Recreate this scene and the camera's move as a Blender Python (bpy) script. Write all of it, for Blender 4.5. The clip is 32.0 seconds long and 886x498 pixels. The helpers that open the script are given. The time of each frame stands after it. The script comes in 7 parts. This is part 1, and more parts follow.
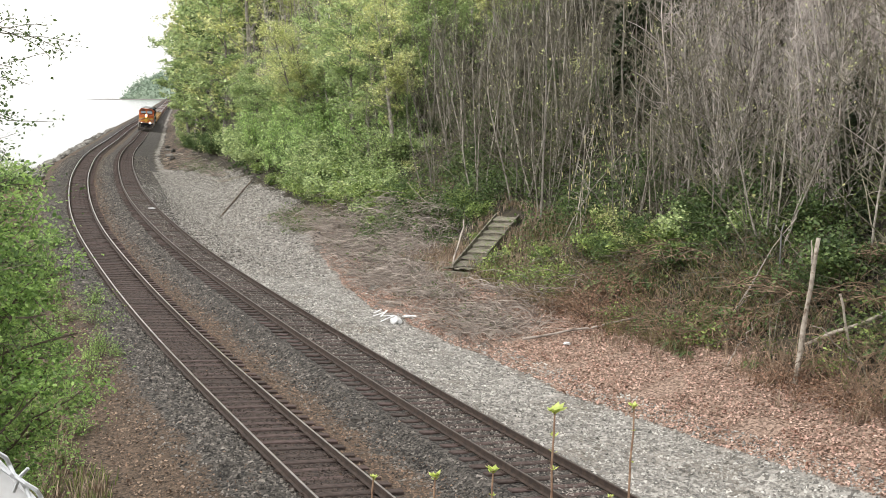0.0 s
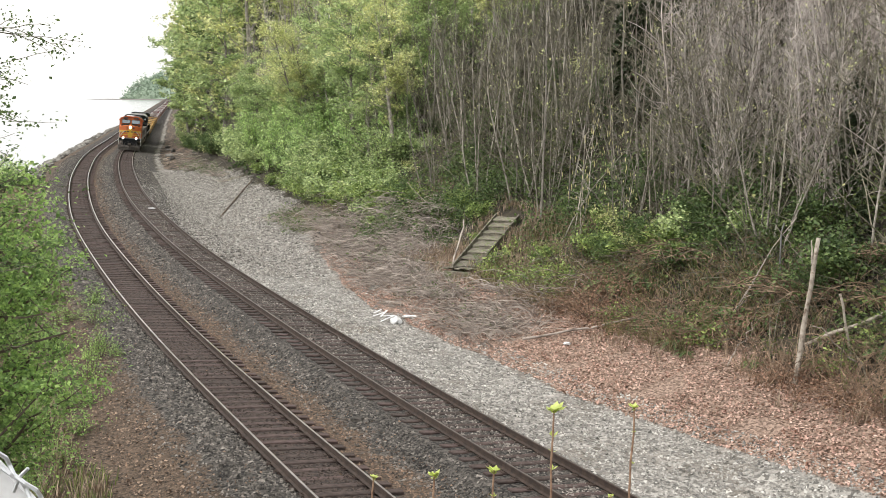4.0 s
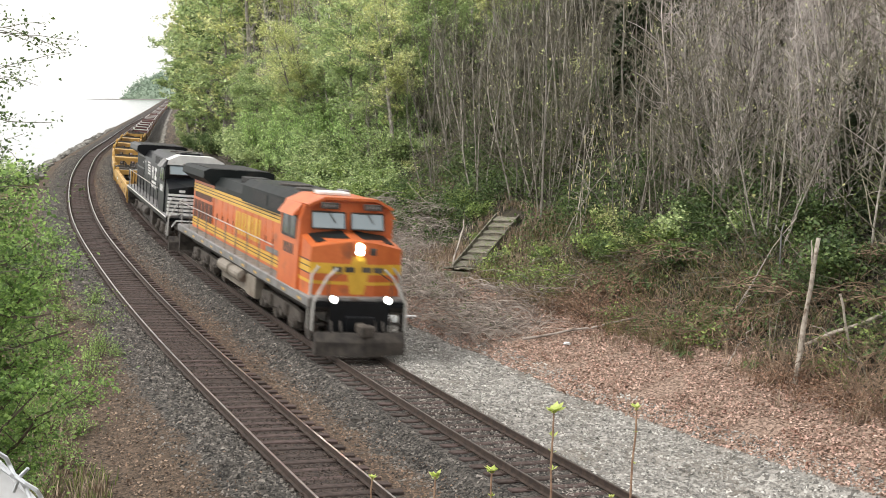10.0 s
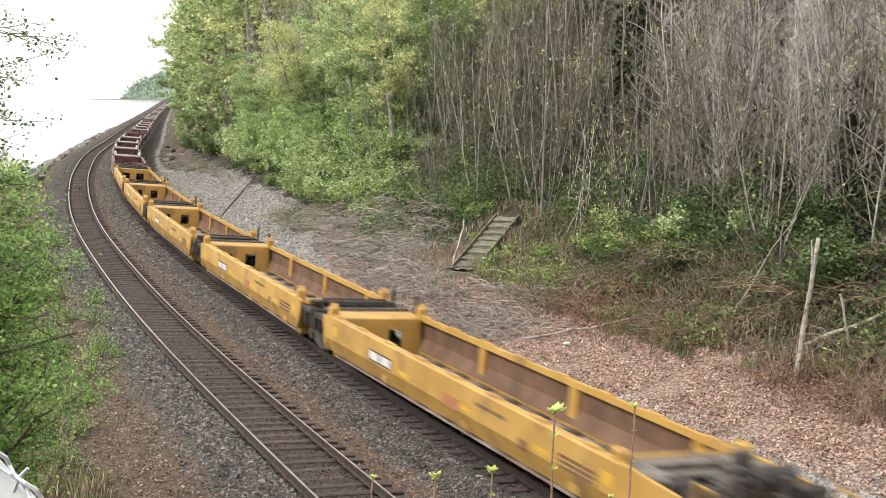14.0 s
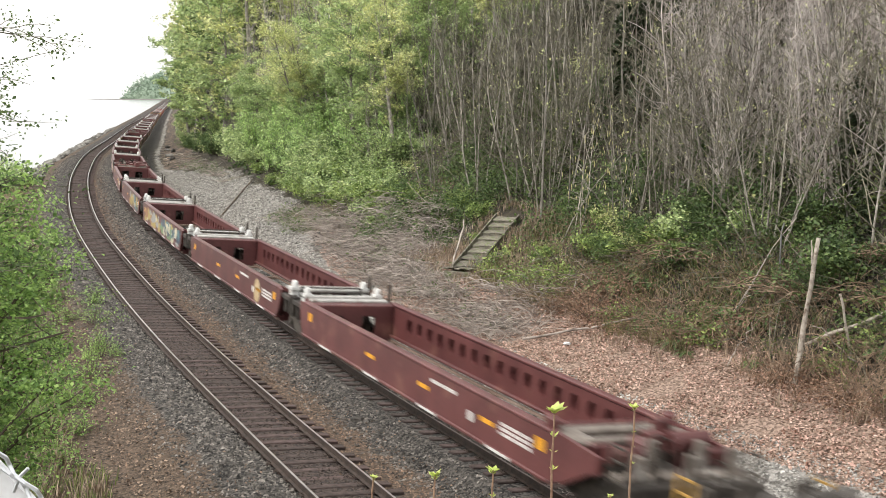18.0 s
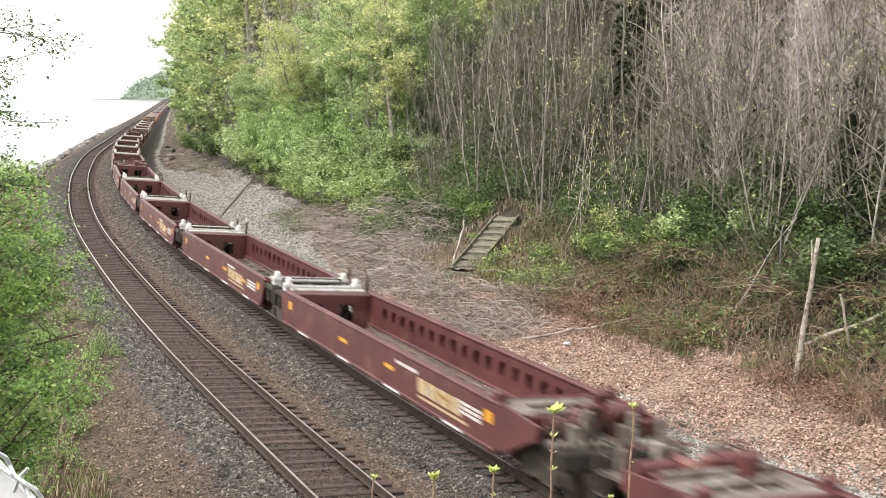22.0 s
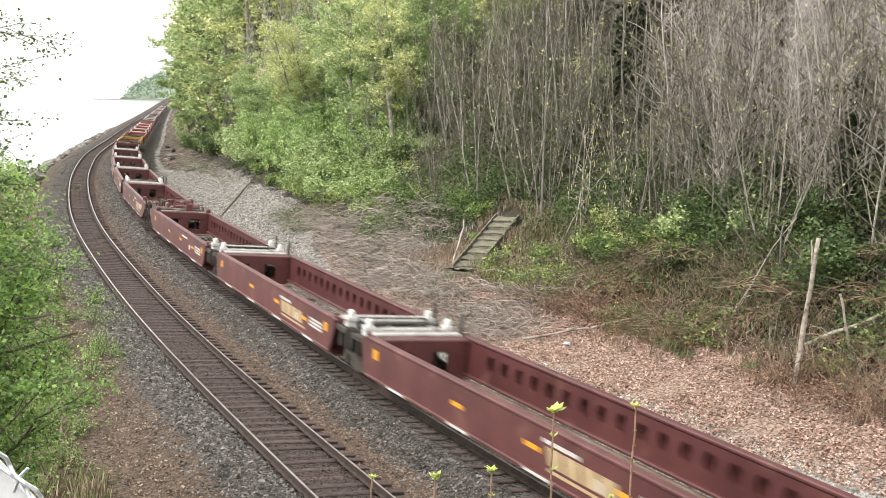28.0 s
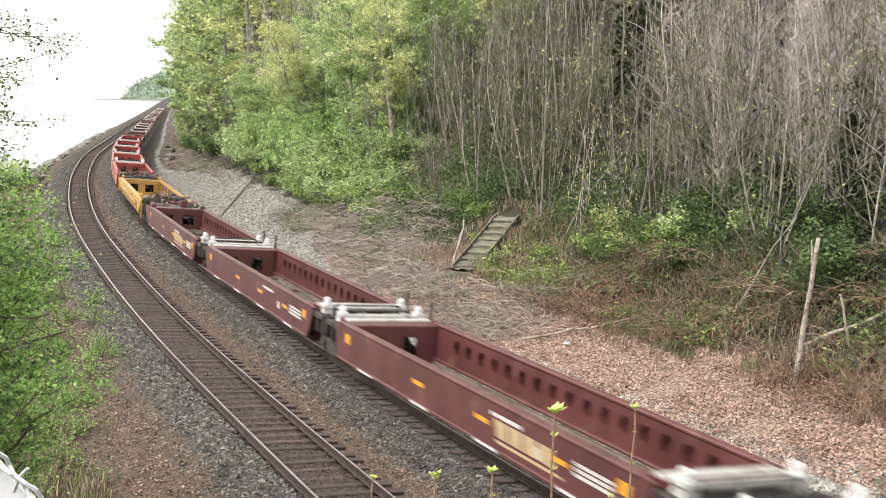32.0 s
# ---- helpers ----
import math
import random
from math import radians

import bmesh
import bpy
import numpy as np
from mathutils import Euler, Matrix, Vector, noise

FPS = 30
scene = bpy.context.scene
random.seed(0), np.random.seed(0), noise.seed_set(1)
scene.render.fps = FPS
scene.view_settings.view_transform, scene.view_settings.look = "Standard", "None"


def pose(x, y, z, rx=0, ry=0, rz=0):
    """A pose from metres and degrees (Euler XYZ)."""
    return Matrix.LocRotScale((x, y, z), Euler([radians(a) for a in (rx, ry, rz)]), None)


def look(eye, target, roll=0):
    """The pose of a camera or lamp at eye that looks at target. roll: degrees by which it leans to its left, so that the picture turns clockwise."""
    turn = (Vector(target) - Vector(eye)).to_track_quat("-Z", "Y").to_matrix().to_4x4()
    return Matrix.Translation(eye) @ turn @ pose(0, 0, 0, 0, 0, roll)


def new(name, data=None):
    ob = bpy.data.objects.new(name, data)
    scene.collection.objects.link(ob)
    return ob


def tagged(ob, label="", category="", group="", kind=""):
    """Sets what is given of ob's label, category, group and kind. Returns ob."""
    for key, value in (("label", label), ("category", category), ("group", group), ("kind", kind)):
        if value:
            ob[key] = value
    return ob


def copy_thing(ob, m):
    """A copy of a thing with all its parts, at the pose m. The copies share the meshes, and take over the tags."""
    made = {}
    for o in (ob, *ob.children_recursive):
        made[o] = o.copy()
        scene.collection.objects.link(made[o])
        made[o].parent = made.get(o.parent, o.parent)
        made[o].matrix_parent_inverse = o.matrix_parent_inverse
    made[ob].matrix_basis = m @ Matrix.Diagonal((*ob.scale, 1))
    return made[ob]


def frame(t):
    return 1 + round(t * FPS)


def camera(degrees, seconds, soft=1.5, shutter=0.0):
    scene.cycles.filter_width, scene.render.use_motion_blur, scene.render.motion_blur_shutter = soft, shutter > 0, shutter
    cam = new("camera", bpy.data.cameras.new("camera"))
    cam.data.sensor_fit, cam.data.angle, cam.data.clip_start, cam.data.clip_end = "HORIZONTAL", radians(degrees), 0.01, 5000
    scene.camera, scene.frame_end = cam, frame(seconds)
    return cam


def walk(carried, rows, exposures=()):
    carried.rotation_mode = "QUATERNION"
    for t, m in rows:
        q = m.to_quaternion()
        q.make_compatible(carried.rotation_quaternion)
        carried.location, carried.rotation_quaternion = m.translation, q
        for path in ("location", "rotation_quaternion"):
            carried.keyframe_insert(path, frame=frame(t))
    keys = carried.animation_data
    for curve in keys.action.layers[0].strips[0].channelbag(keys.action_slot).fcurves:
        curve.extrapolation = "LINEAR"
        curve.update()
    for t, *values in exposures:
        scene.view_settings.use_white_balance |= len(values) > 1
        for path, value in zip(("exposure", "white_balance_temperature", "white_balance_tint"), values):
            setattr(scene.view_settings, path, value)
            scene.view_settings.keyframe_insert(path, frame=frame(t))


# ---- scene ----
from mathutils import Quaternion

SPEED = 22.3          # train speed, metres a second
EYE_Z = 7.825
cam = camera(41.16, 32.0, 0.75, 0.5)
LOOK = Matrix.Translation((0, 0, EYE_Z)) @ pose(0, 0, 0, 90 - 7.334, 0, 0) @ pose(0, 0, 0, 0, 0, 0.671)
walk(cam, [(0, LOOK), (32, LOOK)], [(0, 0.35), (11.1, 0.33), (11.9, 0.66), (13.2, 0.70), (14, 0.50), (17, 0.42), (18, 0.43), (20, 0.62), (24, 0.70), (32, 0.70)])

# ---- light: bright, thin overcast ----
world = bpy.data.worlds.new("overcast_sky")
scene.world = world
world.use_nodes = True
wn, wl = world.node_tree.nodes, world.node_tree.links
sky = wn.new("ShaderNodeTexSky")
sky.sky_type = "NISHITA"
sky.sun_disc = False
sky.sun_elevation, sky.sun_rotation = radians(52), radians(-70)
sky.air_density, sky.dust_density, sky.ozone_density = 1.0, 6.0, 1.0
veil = wn.new("ShaderNodeMix")
veil.data_type = "RGBA"
veil.inputs[0].default_value = 0.8
veil.inputs[7].default_value = (11.5, 11.3, 10.9, 1)
wl.new(sky.outputs[0], veil.inputs[6])
back = wn["Background"]
back.inputs["Strength"].default_value = 0.102
wl.new(veil.outputs[2], back.inputs["Color"])

sun = new("sun", bpy.data.lights.new("sun", "SUN"))
sun.data.energy, sun.data.angle, sun.data.color = 1.9, radians(16), (1, 0.97, 0.92)
sun.matrix_world = look((-60, -22, 80), (0, 0, 0))


# ---- materials ----
def surface(name, a, b, scale=4.0, rough=0.85, metal=0.0, bump=0.3, fine=60.0, vary=0.0, hue=0.0, island=False, through_light=0.0, stain=None, coat=0.0, spec=0.5):
    """A procedural surface between two colours: broad patches, fine grain, relief, and variation from piece to piece."""
    m = bpy.data.materials.new(name)
    m.use_nodes = True
    n, l = m.node_tree.nodes, m.node_tree.links
    bsdf = n["Principled BSDF"]
    co = n.new("ShaderNodeTexCoord")
    big, small = n.new("ShaderNodeTexNoise"), n.new("ShaderNodeTexNoise")
    big.inputs["Scale"].default_value, big.inputs["Detail"].default_value = scale, 5
    small.inputs["Scale"].default_value, small.inputs["Detail"].default_value = fine, 3
    for t in (big, small):
        l.new(co.outputs["Object"], t.inputs["Vector"])
    add = n.new("ShaderNodeMath")
    add.operation = "MULTIPLY_ADD"
    l.new(small.outputs[0], add.inputs[0])
    add.inputs[1].default_value = 0.45
    l.new(big.outputs[0], add.inputs[2])
    ramp = n.new("ShaderNodeValToRGB")
    ramp.color_ramp.elements[0].position, ramp.color_ramp.elements[1].position = 0.52, 0.92
    ramp.color_ramp.elements[0].color, ramp.color_ramp.elements[1].color = (*a, 1), (*b, 1)
    l.new(add.outputs[0], ramp.inputs[0])
    out = ramp.outputs[0]
    if stain:
        spots = n.new("ShaderNodeTexNoise")
        spots.inputs["Scale"].default_value, spots.inputs["Detail"].default_value = stain[1], 6
        l.new(co.outputs["Object"], spots.inputs["Vector"])
        cut = n.new("ShaderNodeMapRange")
        cut.inputs[1].default_value, cut.inputs[2].default_value = stain[2], stain[2] + 0.14
        l.new(spots.outputs[0], cut.inputs[0])
        mix = n.new("ShaderNodeMix")
        mix.data_type = "RGBA"
        l.new(cut.outputs[0], mix.inputs[0])
        l.new(out, mix.inputs[6])
        mix.inputs[7].default_value = (*stain[0], 1)
        out = mix.outputs[2]
    if vary or hue:
        if island:
            src = n.new("ShaderNodeNewGeometry").outputs["Random Per Island"]
        else:
            src = n.new("ShaderNodeObjectInfo").outputs["Random"]
        hsv = n.new("ShaderNodeHueSaturation")
        rv, rh = n.new("ShaderNodeMapRange"), n.new("ShaderNodeMapRange")
        rv.inputs[3].default_value, rv.inputs[4].default_value = 1 - vary, 1 + vary
        rh.inputs[3].default_value, rh.inputs[4].default_value = 0.5 + hue, 0.5 - hue
        l.new(src, rv.inputs[0])
        l.new(src, rh.inputs[0])
        l.new(rv.outputs[0], hsv.inputs["Value"])
        l.new(rh.outputs[0], hsv.inputs["Hue"])
        l.new(out, hsv.inputs["Color"])
        out = hsv.outputs[0]
    l.new(out, bsdf.inputs["Base Color"])
    bsdf.inputs["Roughness"].default_value = rough
    bsdf.inputs["Metallic"].default_value = metal
    bsdf.inputs["Coat Weight"].default_value = coat
    bsdf.inputs["Specular IOR Level"].default_value = spec
    if bump:
        bp = n.new("ShaderNodeBump")
        bp.inputs["Strength"].default_value, bp.inputs["Distance"].default_value = bump, 0.02
        l.new(add.outputs[0], bp.inputs["Height"])
        l.new(bp.outputs[0], bsdf.inputs["Normal"])
    if through_light:
        tr = n.new("ShaderNodeBsdfTranslucent")
        l.new(out, tr.inputs[0])
        ms = n.new("ShaderNodeMixShader")
        ms.inputs[0].default_value = through_light
        l.new(bsdf.outputs[0], ms.inputs[1])
        l.new(tr.outputs[0], ms.inputs[2])
        l.new(ms.outputs[0], n["Material Output"].inputs[0])
    return m


def glow(name, colour, strength):
    m = bpy.data.materials.new(name)
    m.use_nodes = True
    bsdf = m.node_tree.nodes["Principled BSDF"]
    bsdf.inputs["Base Color"].default_value = (*colour, 1)
    bsdf.inputs["Emission Color"].default_value = (*colour, 1)
    bsdf.inputs["Emission Strength"].default_value = strength
    return m


M = {}
M["tie"] = surface("creosoted_wood", (0.028, 0.018, 0.0155), (0.092, 0.064, 0.056), 5, 0.9, bump=0.5, vary=0.28, hue=0.01)
M["rail_side"] = surface("rusty_rail", (0.024, 0.016, 0.013), (0.065, 0.043, 0.033), 6, 0.75, bump=0.3)
M["rail_top"] = surface("polished_rail", (0.33, 0.30, 0.285), (0.50, 0.47, 0.45), 3, 0.28, 0.95, 0.03)
M["rail_dull"] = surface("dull_rail_head", (0.10, 0.082, 0.07), (0.19, 0.16, 0.138), 3, 0.42, 0.75, 0.05)
M["plate"] = surface("rusty_plate", (0.03, 0.02, 0.016), (0.07, 0.045, 0.032), 12, 0.8)
M["stone_dark"] = surface("dark_ballast_stone", (0.026, 0.0235, 0.0205), (0.225, 0.204, 0.182), 3, 0.9, vary=0.85, island=True, bump=0.2)
M["stone_pale"] = surface("pale_gravel_stone", (0.17, 0.165, 0.15), (0.50, 0.485, 0.455), 3, 0.9, vary=0.6, island=True, bump=0.2)
M["stone_bank"] = surface("grey_bank_stone", (0.12, 0.112, 0.10), (0.38, 0.36, 0.33), 3, 0.9, vary=0.55, island=True, bump=0.2)
M["litter_rust"] = surface("rust_dead_leaf", (0.13, 0.072, 0.046), (0.36, 0.225, 0.155), 2, 0.9, vary=0.45, island=True, bump=0)
M["stone_rust"] = surface("rust_stained_stone", (0.07, 0.046, 0.032), (0.30, 0.205, 0.145), 3, 0.9, vary=0.55, island=True, bump=0.2)
M["stone_oily"] = surface("oily_crib_stone", (0.022, 0.016, 0.013), (0.095, 0.072, 0.06), 3, 0.9, vary=0.5, island=True, bump=0.2)
M["stone_crib"] = surface("crib_stone", (0.12, 0.105, 0.092), (0.34, 0.31, 0.28), 3, 0.9, vary=0.5, island=True, bump=0.2)
M["rock"] = surface("shore_rock", (0.10, 0.095, 0.085), (0.30, 0.285, 0.26), 1.5, 0.9, bump=0.6, vary=0.25)
M["bark_grey"] = surface("grey_alder_bark", (0.15, 0.137, 0.115), (0.43, 0.395, 0.345), 3, 0.9, bump=0.3, fine=25, vary=0.4)
M["shoot"] = surface("reddish_shoot_bark", (0.20, 0.11, 0.075), (0.40, 0.27, 0.18), 20, 0.6, bump=0.2)
M["bark_brown"] = surface("brown_bark", (0.07, 0.052, 0.038), (0.17, 0.135, 0.105), 3, 0.9, bump=0.4, fine=25, vary=0.2)
M["twig"] = surface("dark_twig_bark", (0.075, 0.068, 0.048), (0.26, 0.24, 0.18), 3, 0.9, bump=0, fine=25, vary=0.3)
# mauve-grey bark, paled further: brighter light up the slope is in the colour
M["twig_pale"] = surface("lit_mauve_alder_bark", (0.29, 0.255, 0.235), (0.64, 0.58, 0.54), 3, 0.9, bump=0, fine=25, vary=0.3)
M["verge_bits"] = surface("dark_verge_litter", (0.055, 0.038, 0.028), (0.36, 0.265, 0.195), 2, 0.9, vary=0.5, island=True, bump=0)
M["brown_stem"] = surface("brown_dead_fern_stem", (0.085, 0.055, 0.036), (0.33, 0.235, 0.16), 2, 0.9, vary=0.5, island=True, bump=0)
M["grass_olive"] = surface("olive_dead_grass", (0.10, 0.095, 0.04), (0.29, 0.27, 0.125), 2, 0.9, vary=0.45, hue=0.02, island=True, bump=0, through_light=0.15)
M["leaf_bramble"] = surface("fresh_bramble_leaf", (0.13, 0.20, 0.05), (0.38, 0.49, 0.16), 1.5, 0.6, vary=0.5, hue=0.02, island=True, bump=0, through_light=0.25)
M["dead_stem"] = surface("dead_bramble_stem", (0.14, 0.114, 0.098), (0.50, 0.44, 0.39), 2, 0.9, vary=0.4, island=True, bump=0)
# spring, yellow and fresh greens are paled: haze over the trees is in them
M["leaf_spring"] = surface("spring_leaf", (0.25, 0.36, 0.135), (0.585, 0.68, 0.35), 1.3, 0.6, vary=0.42, hue=0.02, island=True, bump=0, through_light=0.3)
M["leaf_yellow"] = surface("yellow_green_leaf", (0.42, 0.48, 0.18), (0.74, 0.76, 0.40), 1.2, 0.6, vary=0.4, hue=0.02, island=True, bump=0, through_light=0.3)
M["leaf_deep"] = surface("deep_green_leaf", (0.06, 0.105, 0.035), (0.17, 0.25, 0.085), 1.0, 0.6, vary=0.55, hue=0.02, island=True, bump=0, through_light=0.3)
M["leaf_fresh"] = surface("fresh_sapling_leaf", (0.26, 0.41, 0.13), (0.56, 0.71, 0.32), 1.4, 0.6, vary=0.42, hue=0.015, island=True, bump=0, through_light=0.35)
M["leaf_bud"] = surface("opening_leaf", (0.42, 0.52, 0.10), (0.66, 0.74, 0.24), 9.0, 0.5, vary=0.3, island=True, bump=0, through_light=0.35)
M["catkin"] = surface("pale_yellow_catkin", (0.50, 0.47, 0.20), (0.72, 0.68, 0.36), 6.0, 0.7, vary=0.25, island=True, bump=0, through_light=0.2)
M["leaf_near"] = surface("bright_bush_leaf", (0.13, 0.24, 0.055), (0.38, 0.56, 0.18), 2.0, 0.5, vary=0.5, hue=0.015, island=True, bump=0, through_light=0.45)
M["needle"] = surface("dark_conifer_needle", (0.022, 0.036, 0.015), (0.065, 0.09, 0.038), 1.0, 0.8, vary=0.4, island=True, bump=0)
# far woods and hill paled: the haze of distance is mixed into this green
M["far_wood"] = surface("haze_paled_far_wood", (0.24, 0.315, 0.24), (0.38, 0.46, 0.36), 0.02, 0.9, vary=0.2, island=True, bump=0)
M["moss"] = surface("undergrowth_leaf", (0.022, 0.038, 0.012), (0.12, 0.155, 0.045), 0.5, 0.8, vary=0.5, hue=0.03, island=True, bump=0, through_light=0.2)
M["grass_dry"] = surface("dry_grass", (0.20, 0.145, 0.095), (0.42, 0.33, 0.245), 2, 0.9, vary=0.35, island=True, bump=0)
M["grass_green"] = surface("green_grass", (0.09, 0.13, 0.03), (0.22, 0.27, 0.08), 2, 0.8, vary=0.35, island=True, bump=0, through_light=0.3)
M["litter"] = surface("dead_leaf", (0.29, 0.178, 0.132), (0.60, 0.44, 0.36), 2, 0.9, vary=0.42, hue=0.015, island=True, bump=0)
M["wood_old"] = surface("weathered_plank", (0.085, 0.076, 0.058), (0.26, 0.24, 0.19), 4, 0.9, bump=0.6, vary=0.2, stain=((0.12, 0.15, 0.06), 3, 0.52))
M["wood_pale"] = surface("bleached_wood", (0.26, 0.225, 0.185), (0.52, 0.47, 0.40), 5, 0.85, bump=0.5, stain=((0.16, 0.12, 0.09), 7, 0.55))
M["white_scrap"] = surface("white_plastic", (0.70, 0.71, 0.72), (0.85, 0.86, 0.87), 5, 0.5, bump=0.05)
M["dark_scrap"] = surface("dark_scrap", (0.03, 0.028, 0.026), (0.09, 0.08, 0.07), 5, 0.8)
M["red_scrap"] = surface("red_scrap", (0.30, 0.06, 0.04), (0.45, 0.14, 0.09), 5, 0.7)
M["galvanised"] = surface("galvanised_wire", (0.62, 0.64, 0.66), (0.80, 0.82, 0.84), 9, 0.35, 0.7, 0.05)


def ground_material():
    """Earth, gravel, rust-stained dirt and leaf litter, laid out along the railway by the sheet's own coordinates (distance along, distance across)."""
    m = bpy.data.materials.new("railway_ground")
    m.use_nodes = True
    n, l = m.node_tree.nodes, m.node_tree.links
    bsdf = n["Principled BSDF"]
    at = n.new("ShaderNodeAttribute")
    at.attribute_name = "lay"
    sep = n.new("ShaderNodeSeparateXYZ")
    l.new(at.outputs["Vector"], sep.inputs[0])
    co = n.new("ShaderNodeTexCoord")

    def noise_tex(scale, detail=5):
        t = n.new("ShaderNodeTexNoise")
        t.inputs["Scale"].default_value, t.inputs["Detail"].default_value = scale, detail
        l.new(co.outputs["Object"], t.inputs["Vector"])
        return t.outputs[0]

    def colours(a, b, fac, lo=0.35, hi=0.65):
        r = n.new("ShaderNodeValToRGB")
        r.color_ramp.elements[0].position, r.color_ramp.elements[1].position = lo, hi
        r.color_ramp.elements[0].color, r.color_ramp.elements[1].color = (*a, 1), (*b, 1)
        l.new(fac, r.inputs[0])
        return r.outputs[0]

    def blend(fac, a, b):
        x = n.new("ShaderNodeMix")
        x.data_type = "RGBA"
        l.new(fac, x.inputs[0])
        l.new(a, x.inputs[6])
        l.new(b, x.inputs[7])
        return x.outputs[2]

    vor = n.new("ShaderNodeTexVoronoi")
    vor.inputs["Scale"].default_value = 17
    l.new(co.outputs["Object"], vor.inputs["Vector"])
    grain = n.new("ShaderNodeSeparateXYZ")
    l.new(vor.outputs["Color"], grain.inputs[0])
    fine, patch = noise_tex(30), noise_tex(1.1, 9)
    dark = colours((0.008, 0.0072, 0.0063), (0.112, 0.101, 0.089), grain.outputs[0], 0.15, 0.95)
    pale = colours((0.10, 0.094, 0.084), (0.40, 0.38, 0.347), grain.outputs[1], 0.0, 1.0)
    rust = colours((0.024, 0.0165, 0.0115), (0.15, 0.105, 0.072), grain.outputs[0], 0.0, 1.0)
    litter = colours((0.10, 0.064, 0.046), (0.42, 0.305, 0.24), grain.outputs[2], 0.0, 1.0)
    soil = colours((0.016, 0.013, 0.009), (0.070, 0.058, 0.038), patch)
    sand = colours((0.20, 0.18, 0.15), (0.33, 0.30, 0.26), fine)
    masks = []
    for k in range(3):
        masks.append(sep.outputs[k])
    at2 = n.new("ShaderNodeAttribute")
    at2.attribute_name = "lay2"
    sep2 = n.new("ShaderNodeSeparateXYZ")
    l.new(at2.outputs["Vector"], sep2.inputs[0])

    def ragged(v, amount=0.9):
        a = n.new("ShaderNodeMath")
        a.operation = "MULTIPLY_ADD"
        l.new(patch, a.inputs[0])
        a.inputs[1].default_value = amount
        l.new(v, a.inputs[2])
        r = n.new("ShaderNodeMapRange")
        r.inputs[1].default_value, r.inputs[2].default_value = 0.42 + amount / 2, 0.58 + amount / 2
        l.new(a.outputs[0], r.inputs[0])
        return r.outputs[0]

    # larger stones and dirt worked into the pale gravel
    cob = n.new("ShaderNodeTexVoronoi")
    cob.inputs["Scale"].default_value = 6.5
    l.new(co.outputs["Object"], cob.inputs["Vector"])
    lump = n.new("ShaderNodeSeparateXYZ")
    l.new(cob.outputs["Color"], lump.inputs[0])
    coarse = colours((0.09, 0.084, 0.075), (0.50, 0.475, 0.44), lump.outputs[1], 0.0, 1.0)
    half = n.new("ShaderNodeMapRange")
    half.inputs[1].default_value, half.inputs[2].default_value = 0.45, 0.6
    l.new(noise_tex(0.9, 6), half.inputs[0])
    pale = blend(half.outputs[0], pale, coarse)
    dirt = n.new("ShaderNodeMapRange")
    dirt.inputs[1].default_value, dirt.inputs[2].default_value, dirt.inputs[4].default_value = 0.52, 0.66, 0.75
    l.new(noise_tex(0.33, 9), dirt.inputs[0])
    pale = blend(dirt.outputs[0], pale, colours((0.075, 0.062, 0.047), (0.24, 0.205, 0.165), grain.outputs[0], 0.0, 1.0))
    col = blend(ragged(masks[0]), soil, dark)
    col = blend(ragged(masks[1]), col, pale)
    col = blend(ragged(masks[2]), col, rust)
    col = blend(ragged(sep2.outputs[0], 0.7), col, litter)
    col = blend(ragged(sep2.outputs[1], 0.5), col, sand)
    oily = colours((0.018, 0.013, 0.011), (0.085, 0.062, 0.052), grain.outputs[2], 0.0, 1.0)
    col = blend(ragged(sep2.outputs[2], 0.3), col, oily)
    l.new(col, bsdf.inputs["Base Color"])
    bsdf.inputs["Roughness"].default_value = 0.95
    bp = n.new("ShaderNodeBump")
    bp.inputs["Strength"].default_value, bp.inputs["Distance"].default_value = 0.8, 0.05
    l.new(vor.outputs["Distance"], bp.inputs["Height"])
    l.new(bp.outputs[0], bsdf.inputs["Normal"])
    return m


M["ground"] = ground_material()


# ---- building helpers ----
def raw(name, verts, faces, mats=(), index=None, smooth=False):
    me = bpy.data.meshes.new(name)
    me.from_pydata(verts, [], faces)
    for m in mats:
        me.materials.append(m)
    if index is not None:
        me.polygons.foreach_set("material_index", index)
    if smooth:
        me.polygons.foreach_set("use_smooth", [True] * len(me.polygons))
    me.update()
    return me


